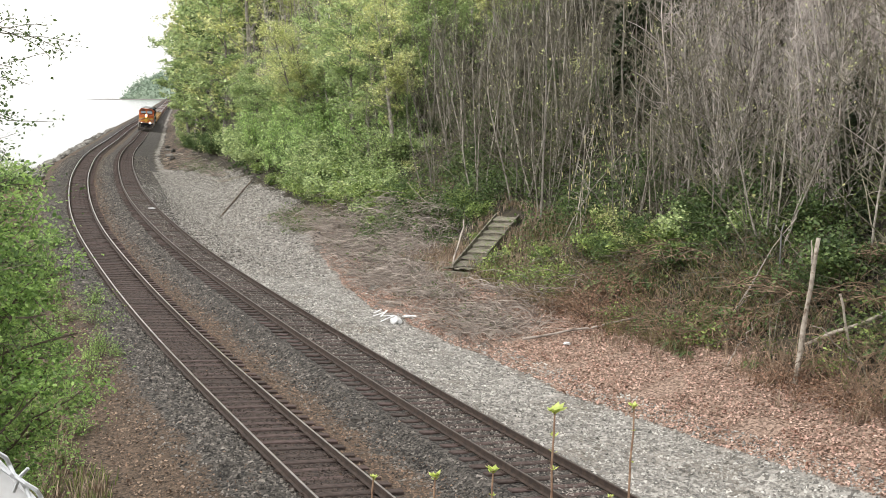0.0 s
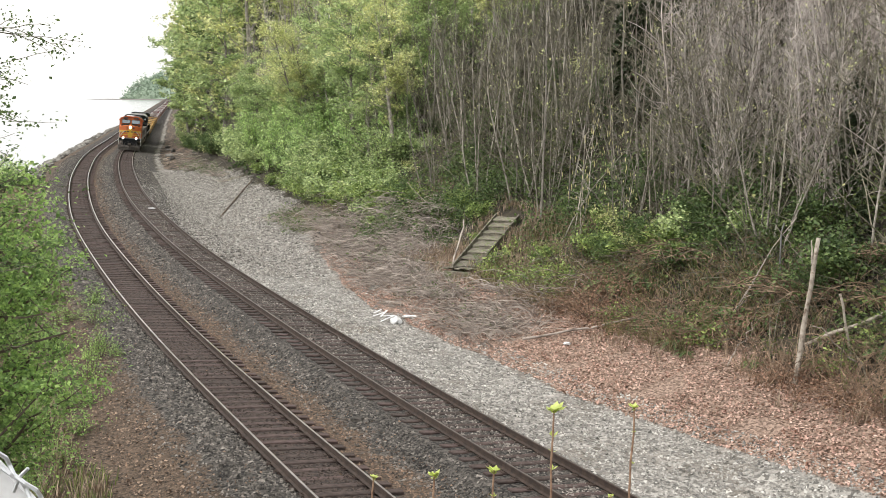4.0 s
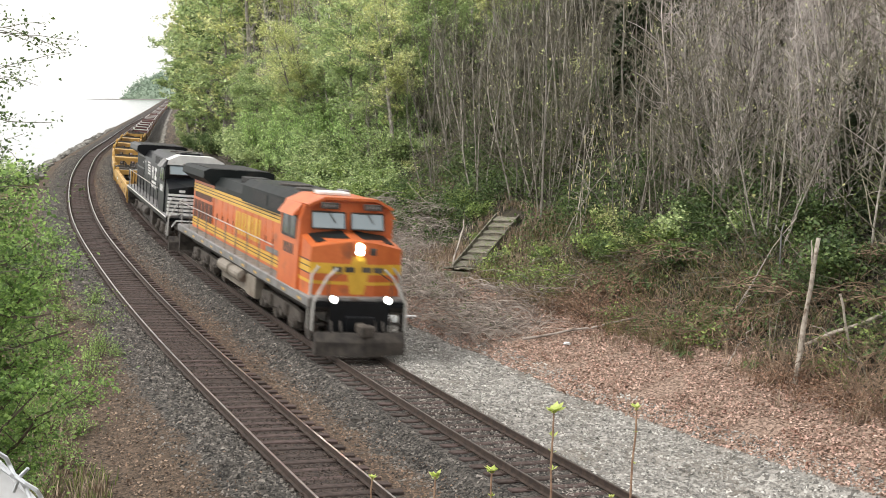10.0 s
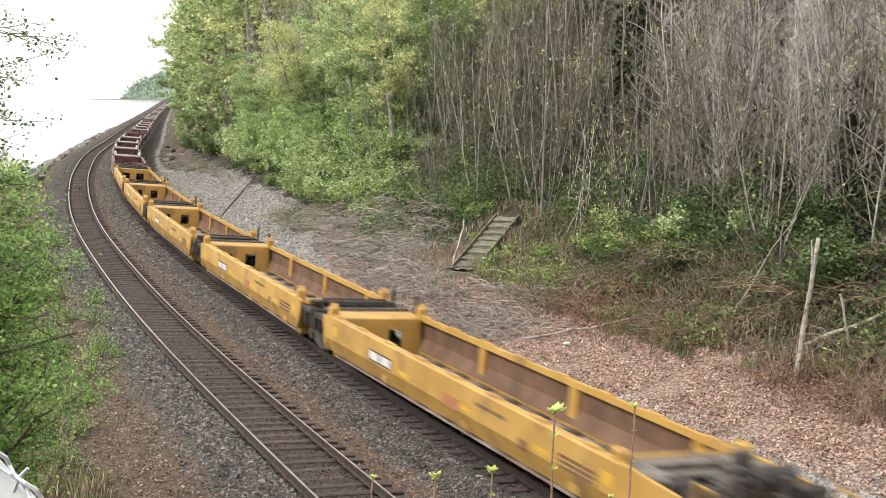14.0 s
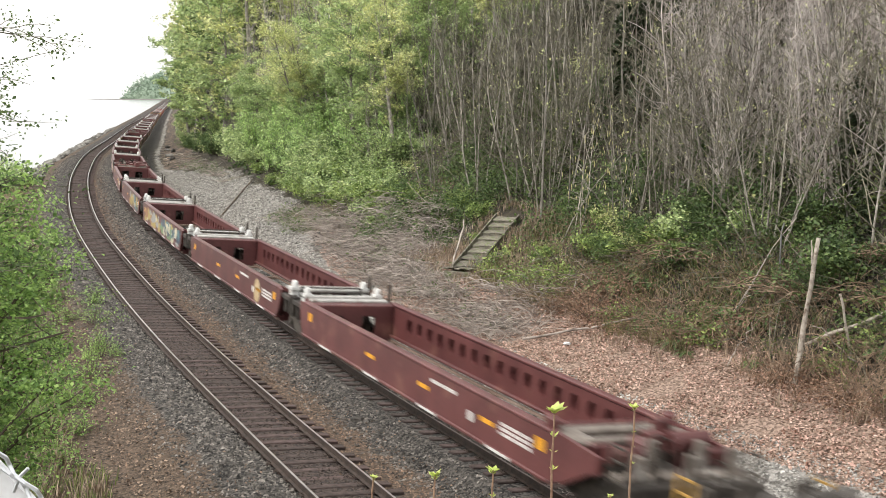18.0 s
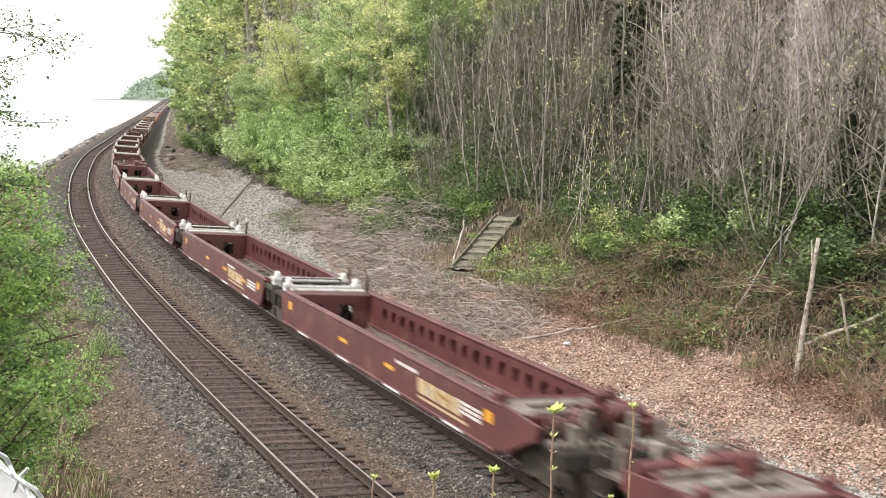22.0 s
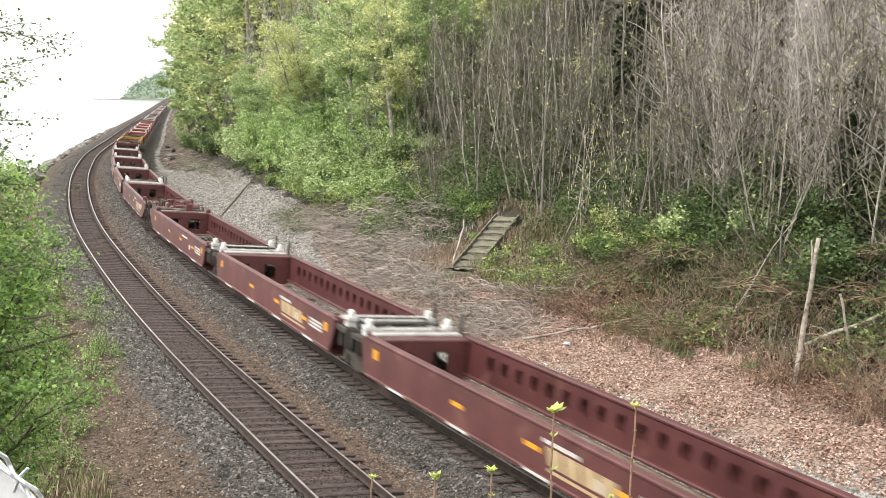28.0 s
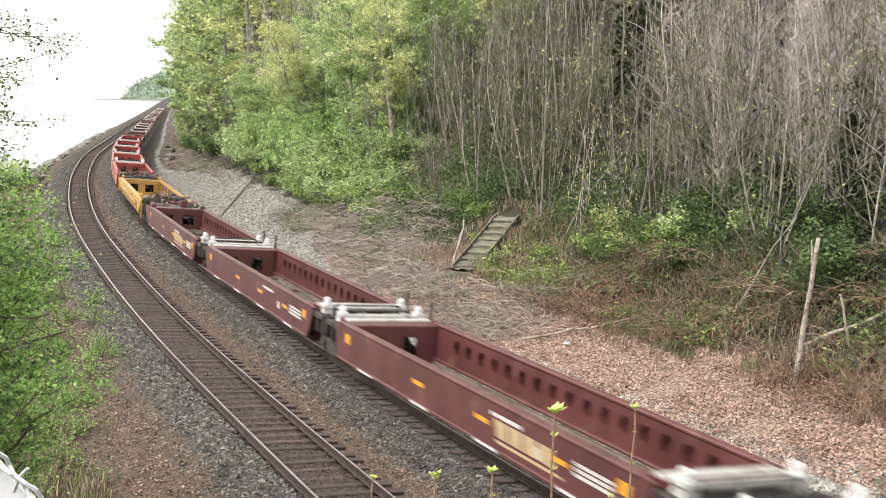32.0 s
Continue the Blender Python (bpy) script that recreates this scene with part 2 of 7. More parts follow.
class Shape:
    """Gathers boxes, tubes, prisms and leaves into one mesh."""

    def __init__(self):
        self.v, self.f, self.k = [], [], []

    def add(self, verts, faces, k=0):
        o = len(self.v)
        self.v.extend([tuple(a) for a in verts])
        self.f.extend([tuple(i + o for i in g) for g in faces])
        self.k.extend([k] * len(faces))
        return self

    def box(self, x0, x1, y0, y1, z0, z1, k=0, bevel=0.0):
        if bevel <= 0:
            v = [(x, y, z) for z in (z0, z1) for x, y in ((x0, y0), (x1, y0), (x1, y1), (x0, y1))]
            return self.add(v, [(3, 2, 1, 0), (4, 5, 6, 7), (0, 1, 5, 4), (1, 2, 6, 5), (2, 3, 7, 6), (3, 0, 4, 7)], k)
        b = min(bevel, (x1 - x0) * 0.49, (y1 - y0) * 0.49, (z1 - z0) * 0.49)
        rings = []
        for z, i in ((z0, b), (z0 + b, 0), (z1 - b, 0), (z1, b)):
            rings.append([(x0 + i, y0 + b, z), (x0 + b, y0 + i, z), (x1 - b, y0 + i, z), (x1 - i, y0 + b, z),
                          (x1 - i, y1 - b, z), (x1 - b, y1 - i, z), (x0 + b, y1 - i, z), (x0 + i, y1 - b, z)])
        return self.loft(rings, k)

    def loft(self, rings, k=0, caps=True):
        n = len(rings[0])
        v = [a for r in rings for a in r]
        f = []
        for i in range(len(rings) - 1):
            for j in range(n):
                a, b = i * n + j, i * n + (j + 1) % n
                f.append((a, b, b + n, a + n))
        if caps:
            f.append(tuple(range(n - 1, -1, -1)))
            f.append(tuple((len(rings) - 1) * n + j for j in range(n)))
        return self.add(v, f, k)

    def prism(self, outline, axis, a, b, k=0):
        """An outline of pairs drawn out along an axis from a to b."""
        def put(p, w):
            return (w, p[0], p[1]) if axis == "x" else (p[0], w, p[1]) if axis == "y" else (p[0], p[1], w)
        r0, r1 = [put(p, a) for p in outline], [put(p, b) for p in outline]
        return self.loft([r0, r1], k)

    def tube(self, path, radius, sides=6, k=0, caps=True):
        rad = radius if isinstance(radius, (list, tuple)) else [radius] * len(path)
        pts = [Vector(a) for a in path]
        rings = []
        for i, a in enumerate(pts):
            d = (pts[min(i + 1, len(pts) - 1)] - pts[max(i - 1, 0)]).normalized()
            u = d.orthogonal().normalized() if i == 0 else (u - d * u.dot(d)).normalized()
            w = d.cross(u)
            rings.append([tuple(a + (u * math.cos(t) + w * math.sin(t)) * rad[i]) for t in (2 * math.pi * j / sides for j in range(sides))])
        return self.loft(rings, k, caps)

    def disc(self, centre, axis, radius, length, sides=14, k=0):
        c, d = Vector(centre), Vector(axis).normalized() * length / 2
        return self.tube([c - d, c + d], radius, sides, k)

    def lathe(self, profile, sides=16, k=0, axis="z", at=(0, 0, 0)):
        rings = []
        for r, h in profile:
            ring = []
            for j in range(sides):
                t = 2 * math.pi * j / sides
                q = (r * math.cos(t), r * math.sin(t), h)
                q = q if axis == "z" else (h, q[0], q[1]) if axis == "x" else (q[0], h, q[1])
                ring.append((q[0] + at[0], q[1] + at[1], q[2] + at[2]))
            rings.append(ring)
        return self.loft(rings, k)

    def mesh(self, name, *mats, smooth=False):
        return raw(name, self.v, self.f, mats, self.k if len(mats) > 1 else None, smooth)


def part(name, shape, material, parent, label="", m=None):
    """Links a shape (or a ready mesh) as one mesh object under a thing or under a part."""
    mats = material if isinstance(material, (list, tuple)) else (material,)
    ob = new(name, shape.mesh(name, *mats) if isinstance(shape, Shape) else shape)
    ob.parent = parent
    if m is not None:
        ob.matrix_basis = m
    return tagged(ob, label)


def thing(name, label, category, group="", kind="", m=None):
    ob = new(name)
    ob.empty_display_size = 0.3
    if m is not None:
        ob.matrix_basis = m
    return tagged(ob, label, category, group, kind)


# ---- the line of the railway ----
KNOTS = [-60, -20, 0, 15, 30, 45, 60, 75, 90, 105, 120, 135, 150, 170, 200, 250, 330, 450, 900]
BENDS = {  # start x, y, heading; curvature per hundred metres at the knots
    "sea": (-4.1866, 27.7721, 0.4259, [-0.167, -0.167, -0.1474, -0.2519, -0.0893, -0.27, -0.1228, -0.0869, -0.1427, -0.0528, -0.1146, -0.1261, -0.0791, 0.0494, 0.0044, -0.0156, -0.0131, -0.0075, -0.0052]),
    "hill": (-0.1036, 29.4157, 0.4258, [-0.2726, -0.2727, -0.2928, -0.0515, -0.3018, -0.1356, -0.1724, -0.153, -0.0371, -0.1133, -0.1014, -0.117, -0.0891, 0.0615, -0.0018, -0.0009, -0.0051, 0.0009, 0.0012]),
}
CANT, STEP, S0, S1 = 0.113, 0.5, -700.0, 3000.0


def lay_line(x0, y0, heading, bends):
    s = np.arange(S0, S1 + STEP, STEP)
    k = np.interp(s, KNOTS, bends) / 100
    k[s > 900] = 0
    k[s < -60] = bends[0] / 100 * np.clip(1 + (s[s < -60] + 60) / 100, 0, 1)
    th = np.concatenate([[0], np.cumsum((k[1:] + k[:-1]) / 2 * STEP)])
    o = int(np.argmin(abs(s)))
    th += heading - th[o]
    dx, dy = -np.sin(th), np.cos(th)
    x = np.concatenate([[0], np.cumsum((dx[1:] + dx[:-1]) / 2 * STEP)])
    y = np.concatenate([[0], np.cumsum((dy[1:] + dy[:-1]) / 2 * STEP)])
    return s, x - x[o] + x0, y - y[o] + y0, th


LINE = {k: lay_line(*v) for k, v in BENDS.items()}


def on_line(line, s, right=0.0, z=0.0):
    """A place on a track: metres along, metres to its right as it runs away from the viewer, height over its low rail."""
    _, X, Y, TH = LINE[line]
    q = (s - S0) / STEP
    i = int(min(max(q, 0), len(X) - 2))
    f = q - i
    th = TH[i] + (TH[i + 1] - TH[i]) * f
    return Vector((X[i] + (X[i + 1] - X[i]) * f + math.cos(th) * right, Y[i] + (Y[i + 1] - Y[i]) * f + math.sin(th) * right, z)), th


TILT = math.atan2(CANT, 1.505)


def track_pose(line, s, z=0.0, flip=False):
    """A pose at rail height, leaning with the cant; its y axis runs along the track, away from the viewer (towards the viewer when flipped)."""
    a, th = on_line(line, s)
    m = Matrix.Translation((a.x, a.y, CANT / 2)) @ Matrix.Rotation(th, 4, "Z") @ Matrix.Rotation(TILT, 4, "Y")
    if flip:
        m = m @ Matrix.Rotation(math.pi, 4, "Z")
    return m @ Matrix.Translation((0, 0, z))


def to_line(x, y):
    """Metres along and to the right of the hillside track."""
    s, X, Y, TH = LINE["hill"]
    i = int(np.argmin((X - x) ** 2 + (Y - y) ** 2))
    return s[i], (x - X[i]) * math.cos(TH[i]) + (y - Y[i]) * math.sin(TH[i])


def smooth_step(a, b, x):
    t = min(max((x - a) / (b - a), 0), 1)
    return t * t * (3 - 2 * t)


def bumps(x, y, scale, seed=0.0):
    return noise.noise((x * scale, y * scale, seed))


SEA = -3.4


def height(s, d, x, y):
    """Height of the ground at a place s along and d right of the hillside track."""
    if d > 1.6:
        z = -0.204 - 0.05 * min(d - 1.6, 0.6) - 0.16 * smooth_step(1.9, 3.2, d)
        toe = 4.6 + 0.5 * bumps(s, 0, 0.06, 3)
        t = max(d - toe, 0)
        z += 0.27 * min(t, 5.5) + 0.66 * min(max(t - 5.5, 0), 46) + 0.12 * max(t - 52, 0) * math.exp(-max(t - 52, 0) / 90)
        z += (0.05 + 0.5 * smooth_step(5, 14, d)) * bumps(x, y, 0.28, 1) * smooth_step(3.4, 6, d) + 1.2 * smooth_step(10, 24, d) * bumps(x, y, 0.09, 2)
    elif d > -1.6:
        z = -0.205 + CANT * (0.5 - d / 1.505) + 0.065 * smooth_step(0.84, 1.0, d) - 0.022 * smooth_step(0.84, 1.0, -d)
    elif d > -2.78:
        f = (-1.6 - d) / 1.18
        z = (-0.255 + CANT * 1.56) * (1 - f) + (-0.255 - CANT * 0.56) * f - 0.06 * math.sin(math.pi * f)
    elif d > -5.98:
        z = -0.255 + 0.05 * (1 - smooth_step(0.45, 0.8, abs(d + 4.38))) + CANT * (0.5 - (d + 4.38) / 1.505) + 0.115 * smooth_step(0.84, 1.0, -4.38 - d)
    else:
        t = -5.98 - d
        z = -0.14 + CANT * 1.56 - 0.66 * smooth_step(0, 2.6, t)
        z -= 0.5 * min(max(t - 4.2 - 5 * (1 - smooth_step(15, 55, s)) + 2.3 * smooth_step(70, 115, s) + 0.8 * bumps(s, 0, 0.05, 5), 0), 14)
        z += 0.08 * bumps(x, y, 0.5, 4) * smooth_step(0.5, 2, t)
    # the bank on which the viewer stands
    r = math.hypot(max(-(x + 10), x - 1.5, 0), max(y - 1.2, -(y + 30), 0))
    bank = 6.15 - 0.22 * min(r, 5) - 1.15 * max(r - 5, 0) + 0.15 * bumps(x, y, 0.6, 7)
    return max(z, min(bank, 6.3)) if d < -7.5 else z


def edge_of_gravel(s):
    """How far right of the hillside track the pale gravel reaches."""
    return float(np.interp(s, (-14, -6, 0, 8, 16, 25, 33, 39, 55, 84, 92, 100, 106), (6.6, 5.6, 5.1, 4.8, 4.5, 5.6, 7.0, 8.0, 9.1, 9.1, 8.0, 5.2, 4.3))) + 0.35 * bumps(s, 0, 0.4, 11)


def ground_z(x, y):
    s, d = to_line(x, y)
    return height(s, d, x, y)


def spot(s, d, dz=0.0):
    """A place on the ground, s along and d right of the hillside track."""
    a, _ = on_line("hill", s, d)
    return Vector((a.x, a.y, height(s, d, a.x, a.y) + dz))


def build_ground():
    ss = np.concatenate([np.linspace(-700, -70, 10), np.arange(-60, 60, 0.75), np.arange(60, 200, 2.0), np.arange(200, 900, 12.0), np.linspace(900, 3000, 8)])
    dd = np.concatenate([[-2600, -900, -300, -100, -50, -36, -28], np.arange(-24, -8, 0.9), np.arange(-8, 8, 0.16), np.arange(8, 26, 0.8), np.arange(26, 62, 3.0), [66, 75, 90, 120, 170, 260, 400]])
    v, lay, lay2 = [], [], []
    for s in ss:
        for d in dd:
            a, _ = on_line("hill", s, d)
            v.append((a.x, a.y, height(s, d, a.x, a.y)))
            near = smooth_step(-11.5, -7.5, d) * (1 - smooth_step(2.0, 4.4, d))
            edge = edge_of_gravel(s)
            begin = 0.75 + 1.9 * smooth_step(38, 75, s)
            pale = smooth_step(begin - 0.3 - 0.5 * smooth_step(38, 75, s), begin + 0.8 + 1.6 * smooth_step(38, 75, s), d) * (1 - smooth_step(edge - 0.7, edge + 0.5, d))
            rust = max(1 - abs(d + 2.85) / 1.05, 0) ** 0.6 + 0.95 * smooth_step(-5.9, -7.0, d) * (1 - smooth_step(-11, -13, d))
            litter = smooth_step(edge - 1.0, edge + 0.1, d) * (1 - 0.95 * smooth_step(7.5, 10.5, d)) * (1 - 0.55 * smooth_step(25, 60, s))
            sand = smooth_step(-13, -16, d)
            lay.append((near, pale, min(rust, 1) * 0.72))
            lay2.append((litter, sand * 0.8, 1 - smooth_step(0.6, 1.0, abs(d + 4.38))))
    n = len(dd)
    f = [(i * n + j, i * n + j + 1, (i + 1) * n + j + 1, (i + 1) * n + j) for i in range(len(ss) - 1) for j in range(n - 1)]
    me = raw("ground", v, f, (M["ground"],), smooth=True)
    for key, vals in (("lay", lay), ("lay2", lay2)):
        at = me.attributes.new(key, "FLOAT_VECTOR", "POINT")
        at.data.foreach_set("vector", [c for q in vals for c in q])
    return tagged(new("ground", me), "gravelly railway cutting with leaf litter and a wooded slope", "ground", kind="structure")


build_ground()

# ---- water, sky edge and the far shore ----
def build_water():
    m = bpy.data.materials.new("calm_bright_water")
    m.use_nodes = True
    n, l = m.node_tree.nodes, m.node_tree.links
    b = n["Principled BSDF"]
    b.inputs["Base Color"].default_value = (0.40, 0.43, 0.44, 1)
    b.inputs["Roughness"].default_value = 0.16
    b.inputs["IOR"].default_value = 1.33
    co, w = n.new("ShaderNodeTexCoord"), n.new("ShaderNodeTexNoise")
    w.inputs["Scale"].default_value, w.inputs["Detail"].default_value = 0.8, 4
    l.new(co.outputs["Object"], w.inputs["Vector"])
    bp = n.new("ShaderNodeBump")
    bp.inputs["Strength"].default_value, bp.inputs["Distance"].default_value = 0.25, 0.1
    l.new(w.outputs[0], bp.inputs["Height"])
    l.new(bp.outputs[0], b.inputs["Normal"])
    v = [(-4500, -600, SEA), (60, -600, SEA), (60, 4500, SEA), (-4500, 4500, SEA)]
    tagged(new("water", raw("water", v, [(0, 1, 2, 3)], (m,))), "calm pale sea under a white sky", "sea", kind="structure")


build_water()


# ---- the two tracks ----
RAIL_OUTLINE = [(-0.07, -0.172), (0.07, -0.172), (0.07, -0.158), (0.012, -0.135), (0.009, -0.045), (0.036, -0.034), (0.037, -0.008), (0.025, 0.0), (-0.025, 0.0), (-0.037, -0.008), (-0.036, -0.034), (-0.009, -0.045), (-0.012, -0.135), (-0.07, -0.158)]


def build_rail(line, side, parent, top):
    ss = np.concatenate([np.arange(-90, 200, 1.5), np.arange(200, 900, 8.0)])
    n = len(RAIL_OUTLINE)
    v, f, k = [], [], []
    for s in ss:
        m = track_pose(line, s)
        v.extend([tuple(m @ Vector((side * 0.7525 + x, 0, z))) for x, z in RAIL_OUTLINE])
    for i in range(len(ss) - 1):
        for j in range(n):
            a, b = i * n + j, i * n + (j + 1) % n
            f.append((a, b, b + n, a + n))
            k.append(1 if j in (6, 7) else 0)
    part("rail", raw("rail", v, f, (M["rail_side"], top), k), None, parent, "steel rail with a worn bright head")


def build_track(line, label, top, spacing, first):
    t = thing("railway_track", label, "railway track", kind="structure")
    for side in (-1, 1):
        build_rail(line, side, t, top)
    rng = random.Random(3 if line == "sea" else 4)
    shapes = []
    for _ in range(5):
        sh = Shape().box(-1.3 + rng.uniform(-0.02, 0.02), 1.3 + rng.uniform(-0.02, 0.02), -0.114, 0.114, -0.36, -0.178, bevel=0.018)
        for sx in (-0.7525, 0.7525):
            sh.box(sx - 0.17, sx + 0.17, -0.095, 0.095, -0.18, -0.163, 1)
            for ex, ey in ((-0.1, 0.05), (0.1, -0.05), (-0.1, -0.05), (0.1, 0.05)):
                sh.box(sx + ex - 0.012, sx + ex + 0.012, ey - 0.012, ey + 0.012, -0.165, -0.14, 1)
        shapes.append(sh)
    made = [sh.mesh("tie", M["tie"], M["plate"]) for sh in shapes]
    rest = Shape()
    s, n = first, 0
    while s < 330:
        m = track_pose(line, s + rng.uniform(-0.04, 0.04)) @ pose(rng.uniform(-0.04, 0.04), 0, rng.uniform(-0.022, 0.006), 0, 0, rng.gauss(0, 0.9))
        if n < 290:
            part("tie", made[rng.randrange(5)], None, t, m=m)
        else:
            sh = shapes[0]
            rest.add([m @ Vector(a) for a in sh.v[:32]], sh.f[:26])
        s += spacing
        n += 1
    tagged(part("far_ties", rest, M["tie"], t), "dark wooden ties running into the distance", kind="stuff")
    return t


build_track("sea", "railway track with dark wooden ties and bright rails", M["rail_top"], 0.56, -26)
build_track("hill", "railway track with dark wooden ties and duller brown rails", M["rail_dull"], 0.56, -26)

# ---- train materials ----
M["orange"] = surface("orange_loco_paint", (0.50, 0.11, 0.028), (0.62, 0.16, 0.042), 1.5, 0.42, bump=0.03, fine=9, stain=((0.30, 0.10, 0.045), 1.1, 0.60))
M["gold"] = surface("yellow_loco_paint", (0.58, 0.33, 0.03), (0.72, 0.44, 0.05), 3, 0.42, bump=0.03)
M["black"] = surface("black_loco_paint", (0.0045, 0.0052, 0.0066), (0.0095, 0.0108, 0.013), 2, 0.36, bump=0.03, spec=0.2, stain=((0.016, 0.0155, 0.015), 1.3, 0.59))
M["green_black"] = surface("dark_hood_paint", (0.009, 0.012, 0.012), (0.020, 0.024, 0.024), 2, 0.5, bump=0.03, spec=0.14, stain=((0.034, 0.032, 0.029), 1.5, 0.58))
M["white_paint"] = surface("white_loco_paint", (0.66, 0.66, 0.64), (0.80, 0.80, 0.78), 3, 0.45, bump=0.03, stain=((0.42, 0.36, 0.28), 2.2, 0.60))
M["grey_paint"] = surface("grey_frame_paint", (0.14, 0.14, 0.14), (0.25, 0.245, 0.24), 3, 0.55, bump=0.05, stain=((0.13, 0.10, 0.08), 2, 0.55))
M["silver"] = surface("dusty_silver_paint", (0.16, 0.138, 0.11), (0.28, 0.245, 0.20), 3, 0.55, bump=0.05, stain=((0.16, 0.12, 0.09), 1.8, 0.54))
M["under"] = surface("grimy_underframe", (0.020, 0.017, 0.015), (0.075, 0.063, 0.053), 4, 0.8, bump=0.3)
M["truck"] = surface("dusty_truck_steel", (0.032, 0.027, 0.023), (0.10, 0.084, 0.07), 5, 0.8, bump=0.3)
M["wheel"] = surface("worn_wheel_steel", (0.06, 0.045, 0.036), (0.16, 0.13, 0.11), 5, 0.6, 0.5, 0.1)
M["mesh"] = surface("dark_radiator_mesh", (0.012, 0.012, 0.012), (0.035, 0.034, 0.033), 8, 0.7, bump=0.5, fine=140)
M["yellow"] = surface("weathered_yellow_car_paint", (0.41, 0.235, 0.052), (0.57, 0.345, 0.092), 1.2, 0.5, bump=0.06, fine=12, vary=0.06, stain=((0.31, 0.18, 0.075), 1.3, 0.555))
M["maroon"] = surface("maroon_car_paint", (0.085, 0.027, 0.027), (0.14, 0.048, 0.046), 1.2, 0.45, bump=0.06, fine=12, vary=0.12, stain=((0.20, 0.095, 0.075), 1.4, 0.585))
M["red"] = surface("red_car_paint", (0.28, 0.045, 0.038), (0.38, 0.075, 0.062), 1.2, 0.45, bump=0.06, fine=12, vary=0.1, stain=((0.24, 0.10, 0.08), 1.4, 0.59))
M["well_floor"] = surface("rusty_well_floor", (0.15, 0.10, 0.075), (0.30, 0.22, 0.175), 1.5, 0.8, bump=0.2, stain=((0.33, 0.28, 0.23), 1.2, 0.54))
M["inner_rust"] = surface("rust_brown_inner_wall", (0.095, 0.052, 0.031), (0.20, 0.115, 0.068), 1.4, 0.8, bump=0.2)
M["vent_rust"] = surface("sooty_vent_paint", (0.055, 0.02, 0.012), (0.13, 0.045, 0.025), 3, 0.6, bump=0.05)
M["deck"] = surface("pale_galvanised_deck", (0.38, 0.37, 0.35), (0.56, 0.55, 0.52), 3, 0.55, 0.2, 0.2, fine=90, stain=((0.24, 0.20, 0.17), 2, 0.57))
M["deck_dark"] = surface("dark_oily_deck", (0.030, 0.026, 0.023), (0.10, 0.088, 0.078), 3, 0.7, bump=0.3)
M["deck_brown"] = surface("rusty_platform_steel", (0.10, 0.082, 0.07), (0.25, 0.215, 0.185), 3, 0.75, 0.0, 0.3, fine=40, stain=((0.33, 0.31, 0.285), 2.4, 0.56))
M["tan"] = surface("tan_lettering_paint", (0.42, 0.31, 0.17), (0.55, 0.42, 0.25), 4, 0.5, bump=0.02)
M["marker"] = surface("amber_reflector", (0.75, 0.33, 0.02), (0.85, 0.42, 0.04), 4, 0.35, bump=0.02)
M["mark_white"] = surface("white_lettering_paint", (0.58, 0.57, 0.55), (0.74, 0.73, 0.70), 5, 0.5, bump=0.02)
M["mark_red"] = surface("red_lettering_paint", (0.36, 0.14, 0.06), (0.44, 0.20, 0.09), 5, 0.5, bump=0.02)
M["lamp_glow"] = glow("headlamp_glow", (1.0, 0.93, 0.80), 60)


def pane_material():
    m = bpy.data.materials.new("cab_glass")
    m.use_nodes = True
    b = m.node_tree.nodes["Principled BSDF"]
    b.inputs["Base Color"].default_value = (0.30, 0.35, 0.37, 1)
    b.inputs["Metallic"].default_value = 0.55
    b.inputs["Roughness"].default_value = 0.08
    b.inputs["IOR"].default_value = 1.5
    return m


M["glass"] = pane_material()
# opaque side panes: the shade inside the cab is put into the near-black colour
M["glass_dark"] = surface("shaded_cab_glass", (0.012, 0.014, 0.016), (0.03, 0.034, 0.038), 2, 0.12, bump=0)


def wheelset(y, r, parent, half=0.72):
    w = Shape()
    for sx in (-1, 1):
        w.lathe([(0.06, sx * (half + 0.1)), (r * 0.55, sx * (half + 0.075)), (r * 0.86, sx * (half + 0.02)), (r, sx * (half + 0.05)), (r, sx * (half - 0.05)), (r + 0.028, sx * (half - 0.07)), (r * 0.8, sx * (half - 0.09)), (0.06, sx * (half - 0.06))], 20, axis="x", at=(0, y, r))
    w.tube([(-half, y, r), (half, y, r)], 0.085, 8)
    part("wheelset", w, M["wheel"], parent)


def car_truck(y, t):
    """A two-axle freight truck under a joint."""
    for dy in (-0.89, 0.89):
        wheelset(y + dy, 0.46, t)
    for sx in (-1, 1):
        f = Shape()
        f.prism([(y - 1.25, 0.38), (y - 1.2, 0.62), (y - 0.55, 0.72), (y - 0.45, 0.88), (y + 0.45, 0.88), (y + 0.55, 0.72), (y + 1.2, 0.62), (y + 1.25, 0.38), (y + 0.8, 0.36), (y + 0.4, 0.24), (y - 0.4, 0.24), (y - 0.8, 0.36)], "x", sx * 0.99 - 0.07, sx * 0.99 + 0.07)
        for dy in (-0.89, 0.89):
            f.disc((sx * 1.09, y + dy, 0.46), (1, 0, 0), 0.12, 0.1, 10)
        for dy in (-0.16, 0, 0.16):
            f.disc((sx * 1.0, y + dy, 0.5), (0, 0, 1), 0.07, 0.3, 8)
        part("truck_side_frame", f, M["truck"], t)
    part("truck_bolster", Shape().box(-1.1, 1.1, y - 0.17, y + 0.17, 0.5, 0.82, bevel=0.05), M["truck"], t)


